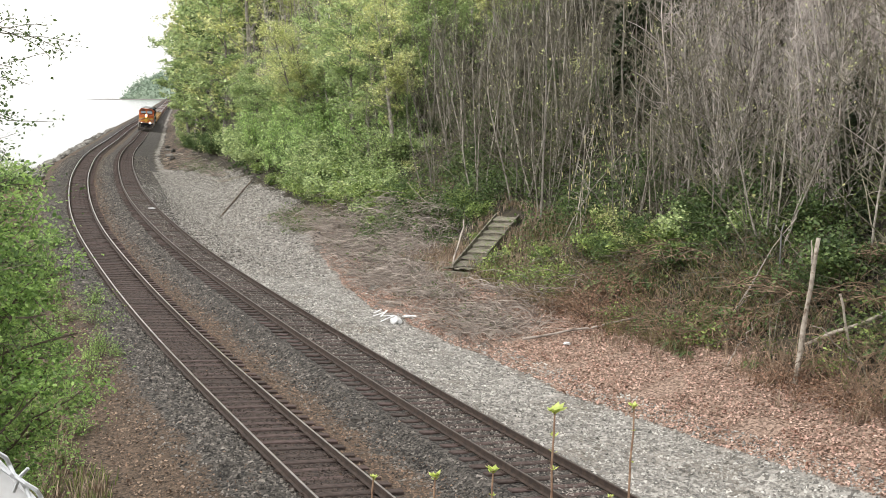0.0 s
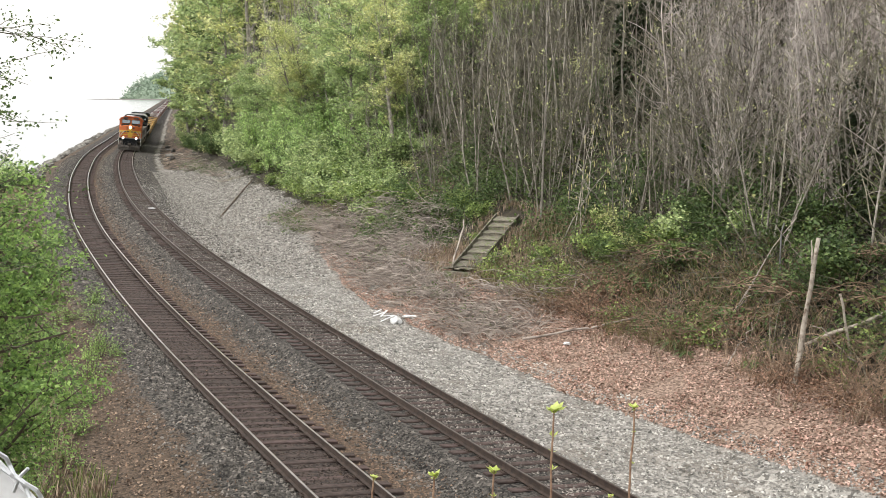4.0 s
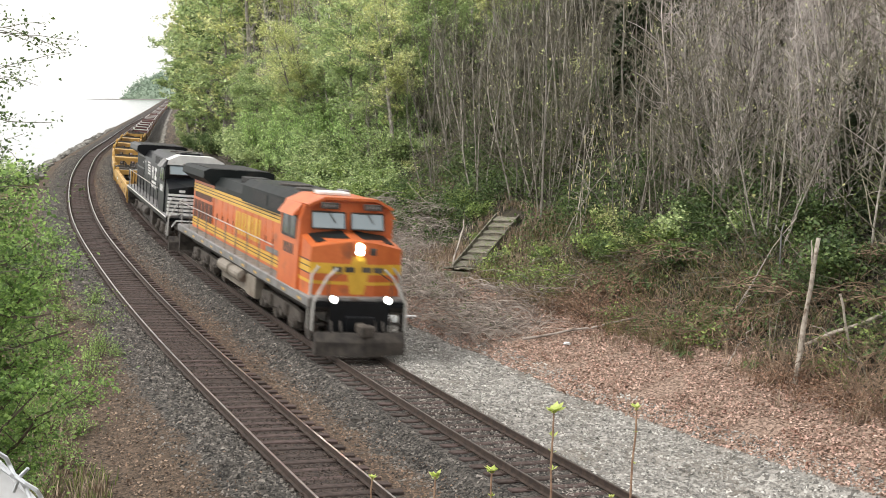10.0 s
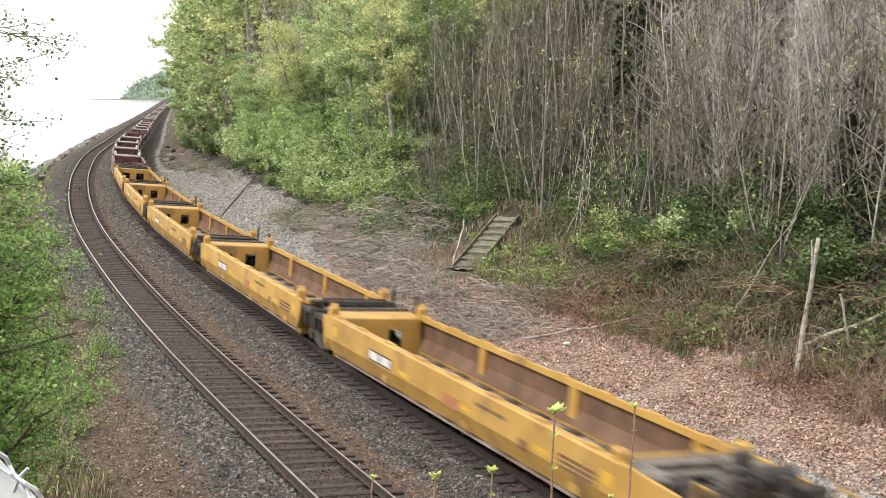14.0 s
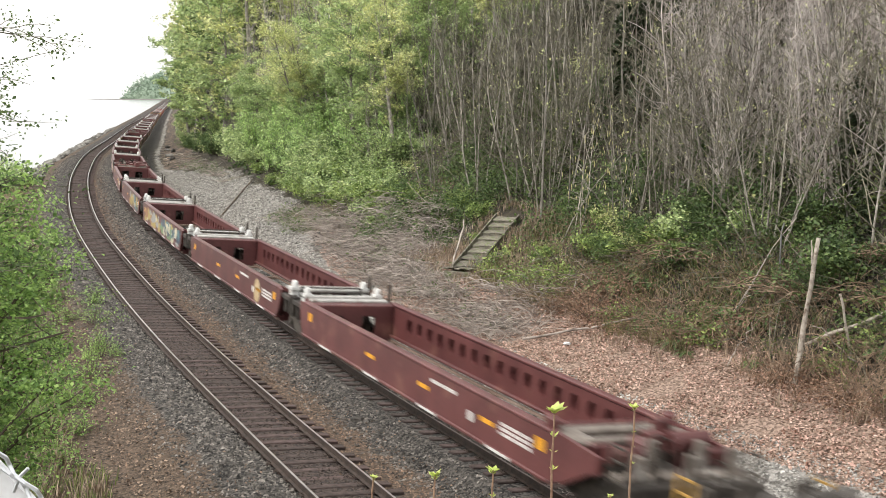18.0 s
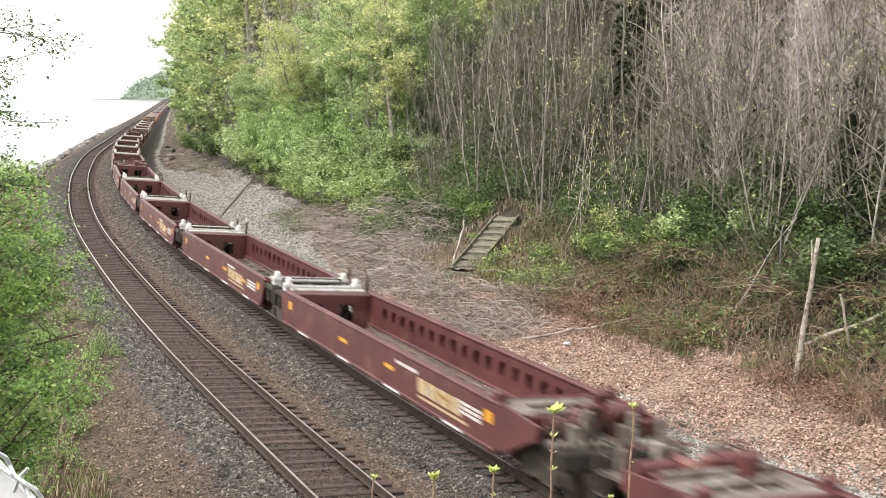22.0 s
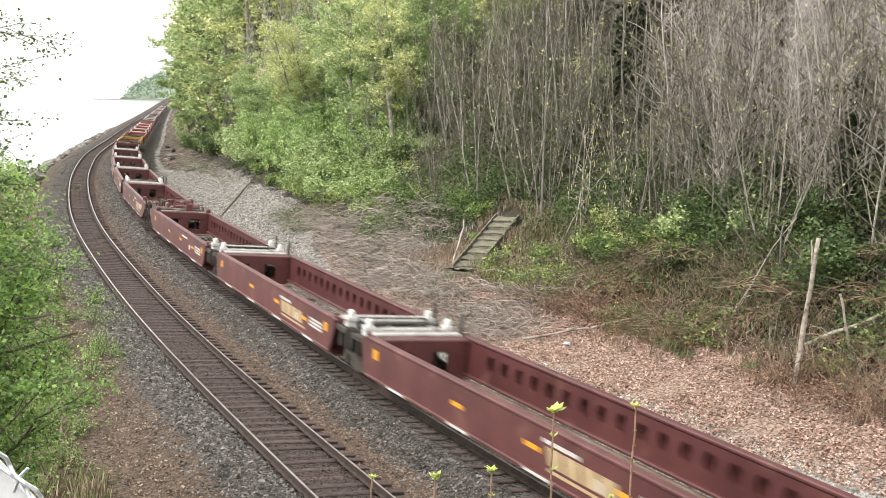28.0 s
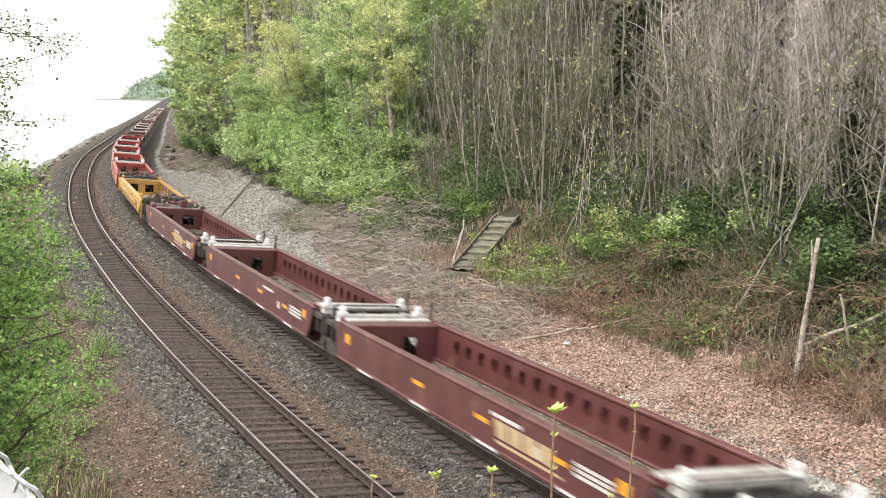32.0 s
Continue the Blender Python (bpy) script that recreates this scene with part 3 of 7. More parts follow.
def wall_with_holes(sh, x, y0, y1, z0, z1, holes, r, depth):
    """A plate across y and z, pierced by round holes down to a given depth towards the outside."""
    sx = 1 if depth > 0 else -1
    edges = [y0]
    for a, b in zip(holes[:-1], holes[1:]):
        edges.append((a + b) / 2)
    edges.append(y1)
    zc = (z0 + z1) / 2 + 0.05
    for i, h in enumerate(holes):
        a, b = edges[i], edges[i + 1]
        rim = [(h + r * math.cos(q), zc + r * 1.1 * math.sin(q)) for q in (math.pi / 4 * j for j in range(8))]
        out = [(b, zc), (b, z1), (h, z1), (a, z1), (a, zc), (a, z0), (h, z0), (b, z0)]
        v = [(x, p[0], p[1]) for p in rim] + [(x, p[0], p[1]) for p in out] + [(x + depth, p[0], p[1]) for p in rim]
        f = []
        for j in range(8):
            k = (j + 1) % 8
            f.append((j, k, 8 + k, 8 + j) if sx > 0 else (j, 8 + j, 8 + k, k))
            f.append((j, 16 + j, 16 + k, k))
        sh.add(v, f)


def bars(sh, x, y0, y1, z0, z1, rows, seed, k=0, out=-0.004):
    """Rows of short plain bars that stand for small lettering on a wall."""
    rng = random.Random(seed)
    hgt = (z1 - z0) / rows
    for i in range(rows):
        y = y0
        while y < y1 - 0.05:
            w = min(rng.uniform(0.12, 0.4), y1 - y)
            sh.box(x + min(out, 0), x + max(out, 0), y, y + w * 0.85, z0 + hgt * (i + 0.18), z0 + hgt * (i + 0.82), k)
            y += w


def joint_end(t, y, way, style, paint):
    """The end frame of a well unit at a joint: bulkhead, cross beams and white corner posts. way: +1 when the well lies behind."""
    b = Shape()
    yb = y + way * 1.72
    ya, yz = sorted((yb, yb + way * 0.1))
    b.box(-1.3, 1.3, ya, yz, 1.1, 1.44, bevel=0.02)
    b.box(-1.3, 1.3, ya, yz, 0.32, 0.58)
    for x in (-1.3, -0.3, 0.72):
        b.box(x, x + 0.58, ya, yz, 0.56, 1.12)
    part("bulkhead", b, paint, t)
    slope = [(y + way * 0.95, 1.38), (y + way * 1.72, 1.30), (y + way * 1.72, 1.44), (y + way * 0.95, 1.50)]
    part("bulkhead_plate", Shape().prism(slope, "x", -1.3, 1.3), paint, t)
    ya, yz = sorted((y + way * 0.1, y + way * 1.7))
    part("end_sill", Shape().box(-0.42, 0.42, ya, yz, 0.78, 1.2, bevel=0.05), M["under"], t)
    for sx in (-1, 1):
        ef = Shape()
        for o, e, z0, z1 in ((0.12, 0.24, 0.8, 1.42), (0.66, 0.76, 0.8, 1.36), (0.12, 1.3, 1.2, 1.34)):
            ya, yz = sorted((y + way * o, y + way * e))
            ef.box(sx * 1.34 - 0.12, sx * 1.34 + 0.12, ya, yz, z0, z1, bevel=0.02)
        part("end_frame", ef, M["under"], t, "grimy black frame at the joint")
    ya, yz = sorted((y + way * 0.4, y + way * 1.1))
    part("end_platform", Shape().box(-1.25, 1.25, ya, yz, 1.16, 1.3, bevel=0.03), M["deck_dark"], t)
    for off, hz, half in ((0.72, 1.56, 1.3),) if style == "yellow" else ((0.72, 1.56, 1.3), (1.3, 1.54, 1.25)):
        c, d = sorted((y + way * off - 0.15, y + way * off + 0.15))
        beam = Shape().box(-half, half, c, d, hz - 0.1, hz, bevel=0.03)
        for x in (-0.9, 0, 0.9):
            beam.box(x - 0.06, x + 0.06, c + 0.08, d - 0.08, 1.25, hz - 0.08)
        part("cross_beam", beam, M["deck"] if style != "yellow" else M["deck_dark"], t, "pale metal walkway beam" if style != "yellow" else "")
    part("buffer_pipe", Shape().tube([(-1.0, y + way * 0.5, 1.62), (1.0, y + way * 0.5, 1.62)], 0.03, 6).tube([(-1.0, y + way * 0.5, 1.62), (-1.0, y + way * 0.5, 1.3)], 0.03, 6).tube([(1.0, y + way * 0.5, 1.62), (1.0, y + way * 0.5, 1.3)], 0.03, 6), M["under"], t)
    for sx in (-1, 1):
        if style == "yellow":
            q = Shape().box(sx * 1.36 - 0.13, sx * 1.36 + 0.13, y + way * 1.62 - 0.14, y + way * 1.62 + 0.14, 1.3, 1.74, bevel=0.04)
            q.prism([(y + way * 1.62 - 0.1, 1.74), (y + way * 1.62 + 0.1, 1.74), (y + way * 1.62, 1.84)], "x", sx * 1.36 - 0.1, sx * 1.36 + 0.1)
            part("corner_post", q, paint, t)
        else:
            q = Shape().box(sx * 1.16 - 0.14, sx * 1.16 + 0.14, y + way * 0.72 - 0.13, y + way * 0.72 + 0.13, 1.3, 1.62)
            q.lathe([(0.11, 1.62), (0.11, 1.72), (0.09, 1.79), (0.03, 1.82)], 10, at=(sx * 1.16, y + way * 0.72, 0))
            part("corner_cone", q, M["white_paint"], t, "white corner guide")
    sx = 1
    part("guide_bar", Shape().box(sx * 1.42, sx * 1.5, y + way * 1.0 - 0.06, y + way * 1.0 + 0.06, 1.3, 1.98, bevel=0.02), M["truck"], t, "thin upright steel guide bar")


def coupler_end(t, y, way, style, paint):
    """The long end of a car set: bulkhead, gear platform, brake gear, ladder and coupler. y is the pulling face."""
    yb = y + way * 3.45
    ya, yz = sorted((yb, yb + way * 0.12))
    b = Shape().box(-1.38, 1.38, ya, yz, 1.12, 1.5, bevel=0.03).box(-1.38, 1.38, ya, yz, 0.32, 0.6)
    for x in (-1.38, -0.26, 0.86):
        b.box(x, x + 0.52, ya, yz, 0.6, 1.14)
    part("bulkhead", b, paint, t)
    ya, yz = sorted((y + way * 0.55, y + way * 3.4))
    p = Shape().box(-0.32, 0.32, ya, yz, 0.72, 1.16, bevel=0.04)
    ya, yz = sorted((y + way * 0.5, y + way * 0.72))
    p.box(-1.45, 1.45, ya, yz, 0.8, 1.14, bevel=0.03)
    part("draft_sill", p, M["under"], t)
    ya, yz = sorted((y + way * 2.2, y + way * 3.42))
    gp = Shape().box(-1.38, 1.38, ya, ya + 0.4, 1.36, 1.46, bevel=0.02).box(-1.38, 1.38, yz - 0.4, yz, 1.36, 1.46, bevel=0.02).box(-1.38, -0.9, ya + 0.4, yz - 0.4, 1.36, 1.46).box(0.9, 1.38, ya + 0.4, yz - 0.4, 1.36, 1.46)
    gp.box(-0.9, 0.9, ya + 0.4, yz - 0.4, 1.30, 1.33)
    part("gear_platform", gp, M["deck_brown"], t, "dusty metal end platform with a sunk centre")
    ya, yz = sorted((y + way * 0.75, y + way * 1.2))
    part("end_step", Shape().box(-1.42, 1.42, ya, yz, 1.14, 1.2), M["deck_brown"] if style != "yellow" else M["deck_dark"], t, "metal grating step")
    g = Shape().disc((0.65, y + way * 1.75, 1.55), (1, 0, 0), 0.2, 0.9, 12)
    g.disc((-0.35, y + way * 1.7, 1.5), (0, 1, 0), 0.15, 0.6, 10)
    g.box(-0.2, 0.15, y + way * 1.9 - 0.15, y + way * 1.9 + 0.15, 1.2, 1.72, bevel=0.03)
    g.box(0.3, 0.62, y + way * 2.3 - 0.12, y + way * 2.3 + 0.12, 1.2, 1.85, bevel=0.03)
    g.tube([(-1.2, y + way * 1.95, 1.3), (1.2, y + way * 1.95, 1.3)], 0.05, 6)
    g.disc((-0.9, y + way * 1.45, 1.42), (1, 0, 0), 0.16, 0.7, 10)
    g.box(-1.3, -0.7, y + way * 2.0 - 0.1, y + way * 2.0 + 0.1, 1.2, 1.5, bevel=0.03).box(0.75, 1.3, y + way * 1.3 - 0.12, y + way * 1.3 + 0.12, 1.2, 1.52, bevel=0.03)
    for xx in (-1.1, -0.1, 1.1):
        g.tube([(xx, y + way * 0.9, 1.2), (xx, y + way * 1.0, 1.72), (xx + 0.25, y + way * 1.25, 1.72)], 0.03, 5)
    for xx, oo, hh in ((-1.05, 0.8, 1.6), (-0.55, 1.15, 1.78), (0.1, 0.85, 1.55), (0.55, 1.2, 1.7), (1.05, 0.9, 1.62)):
        vg = Shape().box(xx - 0.09, xx + 0.09, y + way * oo - 0.09, y + way * oo + 0.09, 1.18, hh, bevel=0.02)
        part("valve_stand", vg, M["deck_brown"] if style != "yellow" else M["truck"], t, "dusty valve stand")
    part("grab_beam", Shape().box(-1.2, 1.2, y + way * 2.1 - 0.06, y + way * 2.1 + 0.06, 1.46, 1.56, bevel=0.02), M["deck_brown"] if style != "yellow" else M["truck"], t)
    part("brake_gear", g, M["deck_dark"] if style == "yellow" else M["maroon"], t, "brake cylinder and reservoir")
    lad = Shape()
    for dy in (0.62, 1.0):
        lad.box(-1.5, -1.45, y + way * dy - 0.025, y + way * dy + 0.025, 0.42, 1.78)
    ya, yz = sorted((y + way * 0.62, y + way * 1.0))
    for z in (0.45, 0.8, 1.15, 1.5, 1.75):
        lad.box(-1.5, -1.46, ya, yz, z, z + 0.035)
    rad = Shape()
    for dy in (0.62, 1.0):
        rad.box(1.45, 1.5, y + way * dy - 0.025, y + way * dy + 0.025, 0.42, 1.6)
    for z in (0.45, 0.8, 1.15, 1.5):
        rad.box(1.46, 1.5, ya, yz, z, z + 0.035)
    part("ladder", lad, paint if style == "yellow" else M["truck"], t)
    part("ladder", rad, paint if style == "yellow" else M["truck"], t)
    wheel = Shape()
    ring = [(-0.75 + 0.26 * math.cos(q), y + way * 0.66, 1.72 + 0.26 * math.sin(q)) for q in (math.pi / 6 * j for j in range(13))]
    wheel.tube(ring, 0.02, 5).box(-0.8, -0.7, y + way * 0.68 - 0.03, y + way * 0.68 + 0.03, 1.15, 1.75)
    part("brake_wheel", wheel, M["truck"], t)
    c = Shape()
    ya, yz = sorted((y + way * 0.1, y + way * 0.6))
    c.box(-0.14, 0.14, ya, yz, 0.76, 1.0, bevel=0.04)
    part("coupler", c, M["truck"], t)
    for sx in (-1, 1):
        q = Shape().box(sx * 1.33 - 0.12, sx * 1.33 + 0.12, y + way * 3.3 - 0.16, y + way * 3.3 + 0.16, 1.4, 1.7, bevel=0.05)
        part("corner_post", q, paint, t)


def well_unit(style, front, rear, length, label, seed, reach=0.0):
    """One well of an articulated container car. front and rear: 'joint' or 'coupler'."""
    paint = M[style]
    t = thing("well_car_unit", label, "rail car", "cars of the train")
    w0, w1 = (1.5 if front == "joint" else 3.0 + reach), length - (1.5 if rear == "joint" else 3.0)
    for sx in (-1, 1):
        w = Shape()
        if style == "yellow":
            w.prism([(sx * 1.5, 0.86), (sx * 1.5, 1.46), (sx * 1.42, 1.5), (sx * 1.30, 1.5), (sx * 1.30, 1.36), (sx * 1.42, 1.32), (sx * 1.42, 0.86), (sx * 1.24, 0.52), (sx * 1.26, 0.44), (sx * 1.33, 0.46)], "y", w0, w1)
            y = w0 + 1.4
            while y < w1 - 1:
                a, b = sorted((sx * 1.42, sx * 1.30))
                w.box(a, b, y, y + 0.3, 0.5, 1.36)
                y += 4.6
            for yy in np.arange(w0 + 0.9, w1 - 0.5, 1.9):
                a, b = sorted((sx * 1.44, sx * 1.30))
                w.box(a, b, yy, yy + 0.55, 1.5, 1.53)
            part("side_wall", w, paint, t, "weathered yellow side wall")
            part("wall_lining", Shape().prism([(sx * 1.424, 1.31), (sx * 1.424, 0.86), (sx * 1.25, 0.53), (sx * 1.232, 0.53), (sx * 1.408, 0.87), (sx * 1.408, 1.31)], "y", w0 + 0.1, w1 - 0.1), M["inner_rust"], t, "rust-brown inside of the wall")
        else:
            a, b = sorted((sx * 1.5, sx * 1.47))
            w.box(a, b, w0, w1, 0.5, 1.42)
            a, b = sorted((sx * 1.52, sx * 1.30))
            w.box(a, b, w0, w1, 1.40, 1.5, bevel=0.03)
            a, b = sorted((sx * 1.54, sx * 1.22))
            w.box(a, b, w0, w1, 0.46, 0.54, bevel=0.02)
            n = int((w1 - w0 - 2.4) / 0.74)
            wall_with_holes(w, sx * 1.32, w0, w1, 0.54, 1.40, [w0 + 1.6 + (w1 - w0 - 3.2) * j / (n - 1) for j in range(n)], 0.205, sx * 0.13)
            part("side_wall", w, paint, t)
        # ends of the wall, chamfered
        for y, way in ((w0, -1), (w1, 1)):
            a, b = sorted((sx * 1.5, sx * 1.40))
            if (front if way < 0 else rear) == "coupler":
                edge = [(y, 0.52), (y + way * 0.5, 0.62), (y + way * 1.3, 1.02), (y + way * 1.62, 1.12), (y + way * 1.62, 1.42), (y, 1.5)]
            else:
                edge = [(y, 0.52), (y + way * 0.2, 0.76), (y + way * 0.36, 1.2), (y + way * 0.36, 1.44), (y, 1.5)]
            part("wall_end", Shape().prism(edge[::way], "x", a, b), paint, t)
    fl = Shape()
    if style == "yellow":
        fl.box(-1.3, 1.3, w0 + 0.4, w1 - 0.4, 0.34, 0.40)
        for yy in np.arange(w0 + 1.2, w1 - 0.8, 1.45):
            fl.box(-1.3, -1.0, yy, yy + 0.5, 0.40, 0.46, 1)
            fl.box(1.0, 1.3, yy, yy + 0.5, 0.40, 0.46, 1)
        part("well_floor", fl, (M["well_floor"], M["deck_dark"]), t, "dusty rust-brown floor plates")
    else:
        for sx in (-1, 1):
            a, b = sorted((sx * 1.32, sx * 1.22))
            fl.box(a, b, w0 + 0.3, w1 - 0.3, 0.34, 0.39)
        for yy in np.linspace(w0 + 0.7, w1 - 0.9, 5):
            fl.box(-1.3, 1.3, yy, yy + 0.2, 0.28, 0.37)
        part("well_floor", fl, M["well_floor"], t, "open floor of rusty cross members")
    if reach:
        part("draw_bar", Shape().box(-0.22, 0.22, 0.0, reach + 0.6, 0.74, 1.08, bevel=0.04), M["under"], t)
    for end, y, way in ((front, reach, 1), (rear, length, -1)):
        (joint_end if end == "joint" else coupler_end)(t, y, way, style, paint)
    if front == "coupler":
        car_truck(1.95 + reach, t)
    if rear == "coupler":
        car_truck(length - 1.95, t)
    else:
        car_truck(length, t)
    # markings on the outside of the walls
    sp = w1 - w0
    for x, out in ((-1.5, -0.006), (1.5, 0.006)):
        a, b = sorted((x, x + out))
        for fy in (0.03, 0.17, 0.39, 0.62, 0.96):
            z = 1.12 if fy in (0.03, 0.96) else 0.98
            hgt = 0.24 if fy in (0.03, 0.96) else 0.10
            part("reflector", Shape().box(a, b, w0 + sp * fy - 0.2, w0 + sp * fy + (0.12 if hgt > 0.2 else 0.4), z - hgt / 2, z + hgt / 2), M["marker"] if style != "yellow" else M["gold"], t, "amber reflector strip")
        lt = Shape()
        bars(lt, x, w0 + sp * 0.05, w0 + sp * 0.14, 0.85, 1.15, 3, seed, out=out)
        bars(lt, x, w0 + sp * 0.28, w0 + sp * 0.37, 1.15, 1.27, 1, seed + 1, out=out)
        lt.box(a, b, w0 + sp * 0.22, w0 + sp * 0.235, 0.8, 1.0)
        tagged(part("lettering", lt, M["mark_white"] if style != "yellow" else M["inner_rust"], t), "small lettering shown as plain bars", kind="stuff")
        if style != "yellow":
            c, d = sorted((x * 1.03, x * 1.03 + out))
            st = Shape()
            for fy in (0.1, 0.34, 0.58, 0.82):
                st.box(c, d, w0 + sp * fy, w0 + sp * fy + 1.0, 0.475, 0.53)
            part("sill_strips", st, M["mark_white"], t, "white strips along the sill")
        else:
            st = Shape().box(a, b, w0 + sp * 0.42, w0 + sp * 0.48, 0.82, 1.1)
            part("faded_stencil", st, M["mark_red"], t, "faded red stencil block")
            part("sign_plate", Shape().box(a, b, w0 + sp * 0.68, w0 + sp * 0.78, 0.9, 1.18), M["deck_dark"], t, "dark-framed lettering plate")
            face = Shape()
            for fa, fb in ((0.685, 0.727), (0.735, 0.775)):
                face.box(min(a, a + out), max(b, b + out), w0 + sp * fa, w0 + sp * fb, 0.94, 1.14)
            part("sign_face", face, M["mark_white"], t, "pale face of the lettering plate")
    return t


def logo_plate(t, length, kind):
    """A tan emblem or slanted wordmark block, drawn as plain shapes."""
    for x, out in ((-1.5, -0.006), (1.5, 0.006)):
        a, b = sorted((x, x + out))
        sh = Shape()
        if kind == "wordmark":
            y = length * 0.24
            for i, w in enumerate((0.55, 0.5, 0.5, 0.5)):
                sh.prism([(y, 0.78), (y + w, 0.78), (y + w + 0.12, 1.12), (y + 0.12, 1.12)], "x", a, b)
                y += w + 0.1
            sh.prism([(length * 0.24 - 0.3, 0.66), (y - 0.1, 0.66), (y - 0.1, 0.72), (length * 0.24 - 0.3, 0.72)], "x", a, b)
        else:
            for i in range(20):
                q, r = math.pi * 2 * i / 20, math.pi * 2 * (i + 1) / 20
                sh.add([(x + out, length * 0.24, 0.93), (x + out, length * 0.24 + 0.42 * math.cos(q), 0.93 + 0.42 * math.sin(q)), (x + out, length * 0.24 + 0.42 * math.cos(r), 0.93 + 0.42 * math.sin(r))], [(0, 1, 2)])
        part("emblem", sh, M["tan"], t, "tan painted emblem, drawn plain")


def loco(label, scheme):
    """A six-axle road diesel; its front faces -y, and y runs back along the train."""
    orange = scheme == "orange"
    body = M["orange"] if orange else M["black"]
    top = M["green_black"] if orange else M["black"]
    sill = M["grey_paint"] if orange else M["black"]
    t = thing("locomotive", label, "locomotive", "locomotives of the train")
    # underframe and deck
    part("underframe", Shape().box(-1.5, 1.5, 0.75, 22.2, 1.32, 1.62, bevel=0.04).box(-0.9, 0.9, 0.9, 21.9, 0.95, 1.34), M["under"], t)
    part("walkway", Shape().box(-1.53, 1.53, 0.7, 22.25, 1.60, 1.72, bevel=0.02), M["grey_paint"], t, "grey walkway deck")
    for sx in (-1, 1):
        a, b = sorted((sx * 1.5, sx * 1.56))
        part("side_sill", Shape().box(a, b, 0.72, 22.22, 1.42, 1.70, bevel=0.02), sill, t)
        c, d = sorted((sx * 1.56, sx * 1.566))
        if orange:
            for i in range(11):
                part("sill_stripe", Shape().box(c, d, 1.6 + i * 1.85, 1.9 + i * 1.85, 1.5, 1.58), M["gold"], t)
        else:
            part("sill_stripe", Shape().box(c, d, 0.9, 22.1, 1.60, 1.675), M["white_paint"], t)
    # pilot, plough, steps
    pl = Shape()
    pl.loft([[(-1.42, 0.2, 0.07), (0, -0.12, 0.07), (1.42, 0.2, 0.07), (1.42, 0.5, 0.07), (0, 0.26, 0.07), (-1.42, 0.5, 0.07)],
             [(-1.42, 0.2, 0.48), (0, -0.06, 0.48), (1.42, 0.2, 0.48), (1.42, 0.46, 0.48), (0, 0.22, 0.48), (-1.42, 0.46, 0.48)],
             [(-1.42, 0.36, 0.74), (0, 0.14, 0.74), (1.42, 0.36, 0.74), (1.42, 0.5, 0.74), (0, 0.26, 0.74), (-1.42, 0.5, 0.74)]])
    part("snow_plough", pl, M["under"], t, "scuffed steel snow plough")
    part("pilot", Shape().box(-0.95, 0.95, 0.5, 0.62, 0.5, 1.62).box(-0.45, 0.45, 0.4, 0.52, 0.62, 1.2, bevel=0.03).box(-1.5, 1.5, 0.62, 0.78, 1.45, 1.62), M["black"], t)
    for sx in (-1, 1):
        st = Shape()
        for i, z in enumerate((0.55, 0.9, 1.25)):
            a, b = sorted((sx * 1.5, sx * 1.05))
            st.box(a, b, 0.62, 0.92 + 0.02 * i, z, z + 0.05)
        st.box(min(sx * 1.5, sx * 1.46), max(sx * 1.5, sx * 1.46), 0.55, 1.0, 0.5, 1.6)
        part("front_steps", st, M["under"], t)
        hr = Shape()
        for ey in (0.52, 0.98):
            hr.tube([(sx * 1.47, ey, 0.75), (sx * 1.47, ey, 1.6), (sx * (1.05 if ey < 0.9 else 1.4), ey + 0.1, 2.35), (sx * (0.75 if ey < 0.9 else 1.2), ey + 0.12, 2.62)], 0.04, 6)
        part("front_handrail", hr, M["deck"], t, "pale bent step handrail")
    part("coupler", Shape().box(-0.15, 0.15, -0.25, 0.6, 0.72, 1.02, bevel=0.05).box(-0.22, 0.22, -0.35, -0.1, 0.68, 1.06, bevel=0.06), M["truck"], t)
    for i, x in enumerate((-0.9, -0.6, 0.5, 0.75, 1.0)):
        part("air_hose", Shape().tube([(x, 0.5, 1.05), (x - 0.03, 0.3, 0.8), (x, 0.32, 0.55)], 0.03, 6), M["deck_dark"], t)
    part("rear_coupler", Shape().box(-0.15, 0.15, 22.2, 23.0, 0.72, 1.02, bevel=0.05), M["truck"], t)
    # nose: five-sided top with a peaked front
    yn = 0.95
    n1, low = 1.45, 0.0 if orange else 0.2
    nose = Shape()
    front = [(-n1, yn + 0.22, 1.7), (-0.55, yn, 1.7), (0.55, yn, 1.7), (n1, yn + 0.22, 1.7)]
    mid = [(-n1, yn + 0.22, 3.18 - low), (-0.55, yn, 3.36 - low), (0.55, yn, 3.36 - low), (n1, yn + 0.22, 3.18 - low)]
    nb0 = 2.5 if orange else 2.7
    back = [(-n1, nb0, 1.7), (n1, nb0, 1.7), (-n1, nb0, 3.45), (n1, nb0, 3.45)]
    v = front + mid + back + [(0, yn, 3.42 - low), (0, nb0, 3.62)]
    nose.add(v, [(0, 1, 5, 4), (1, 2, 6, 12, 5), (2, 3, 7, 6), (0, 4, 10, 8), (3, 9, 11, 7)], 0)
    nose.add(v, [(4, 5, 12, 13, 10), (12, 6, 7, 11, 13)], 1)
    nose.add(v, [(8, 10, 13, 11, 9)], 0)
    part("nose", nose, (body, body), t, "short angular nose")
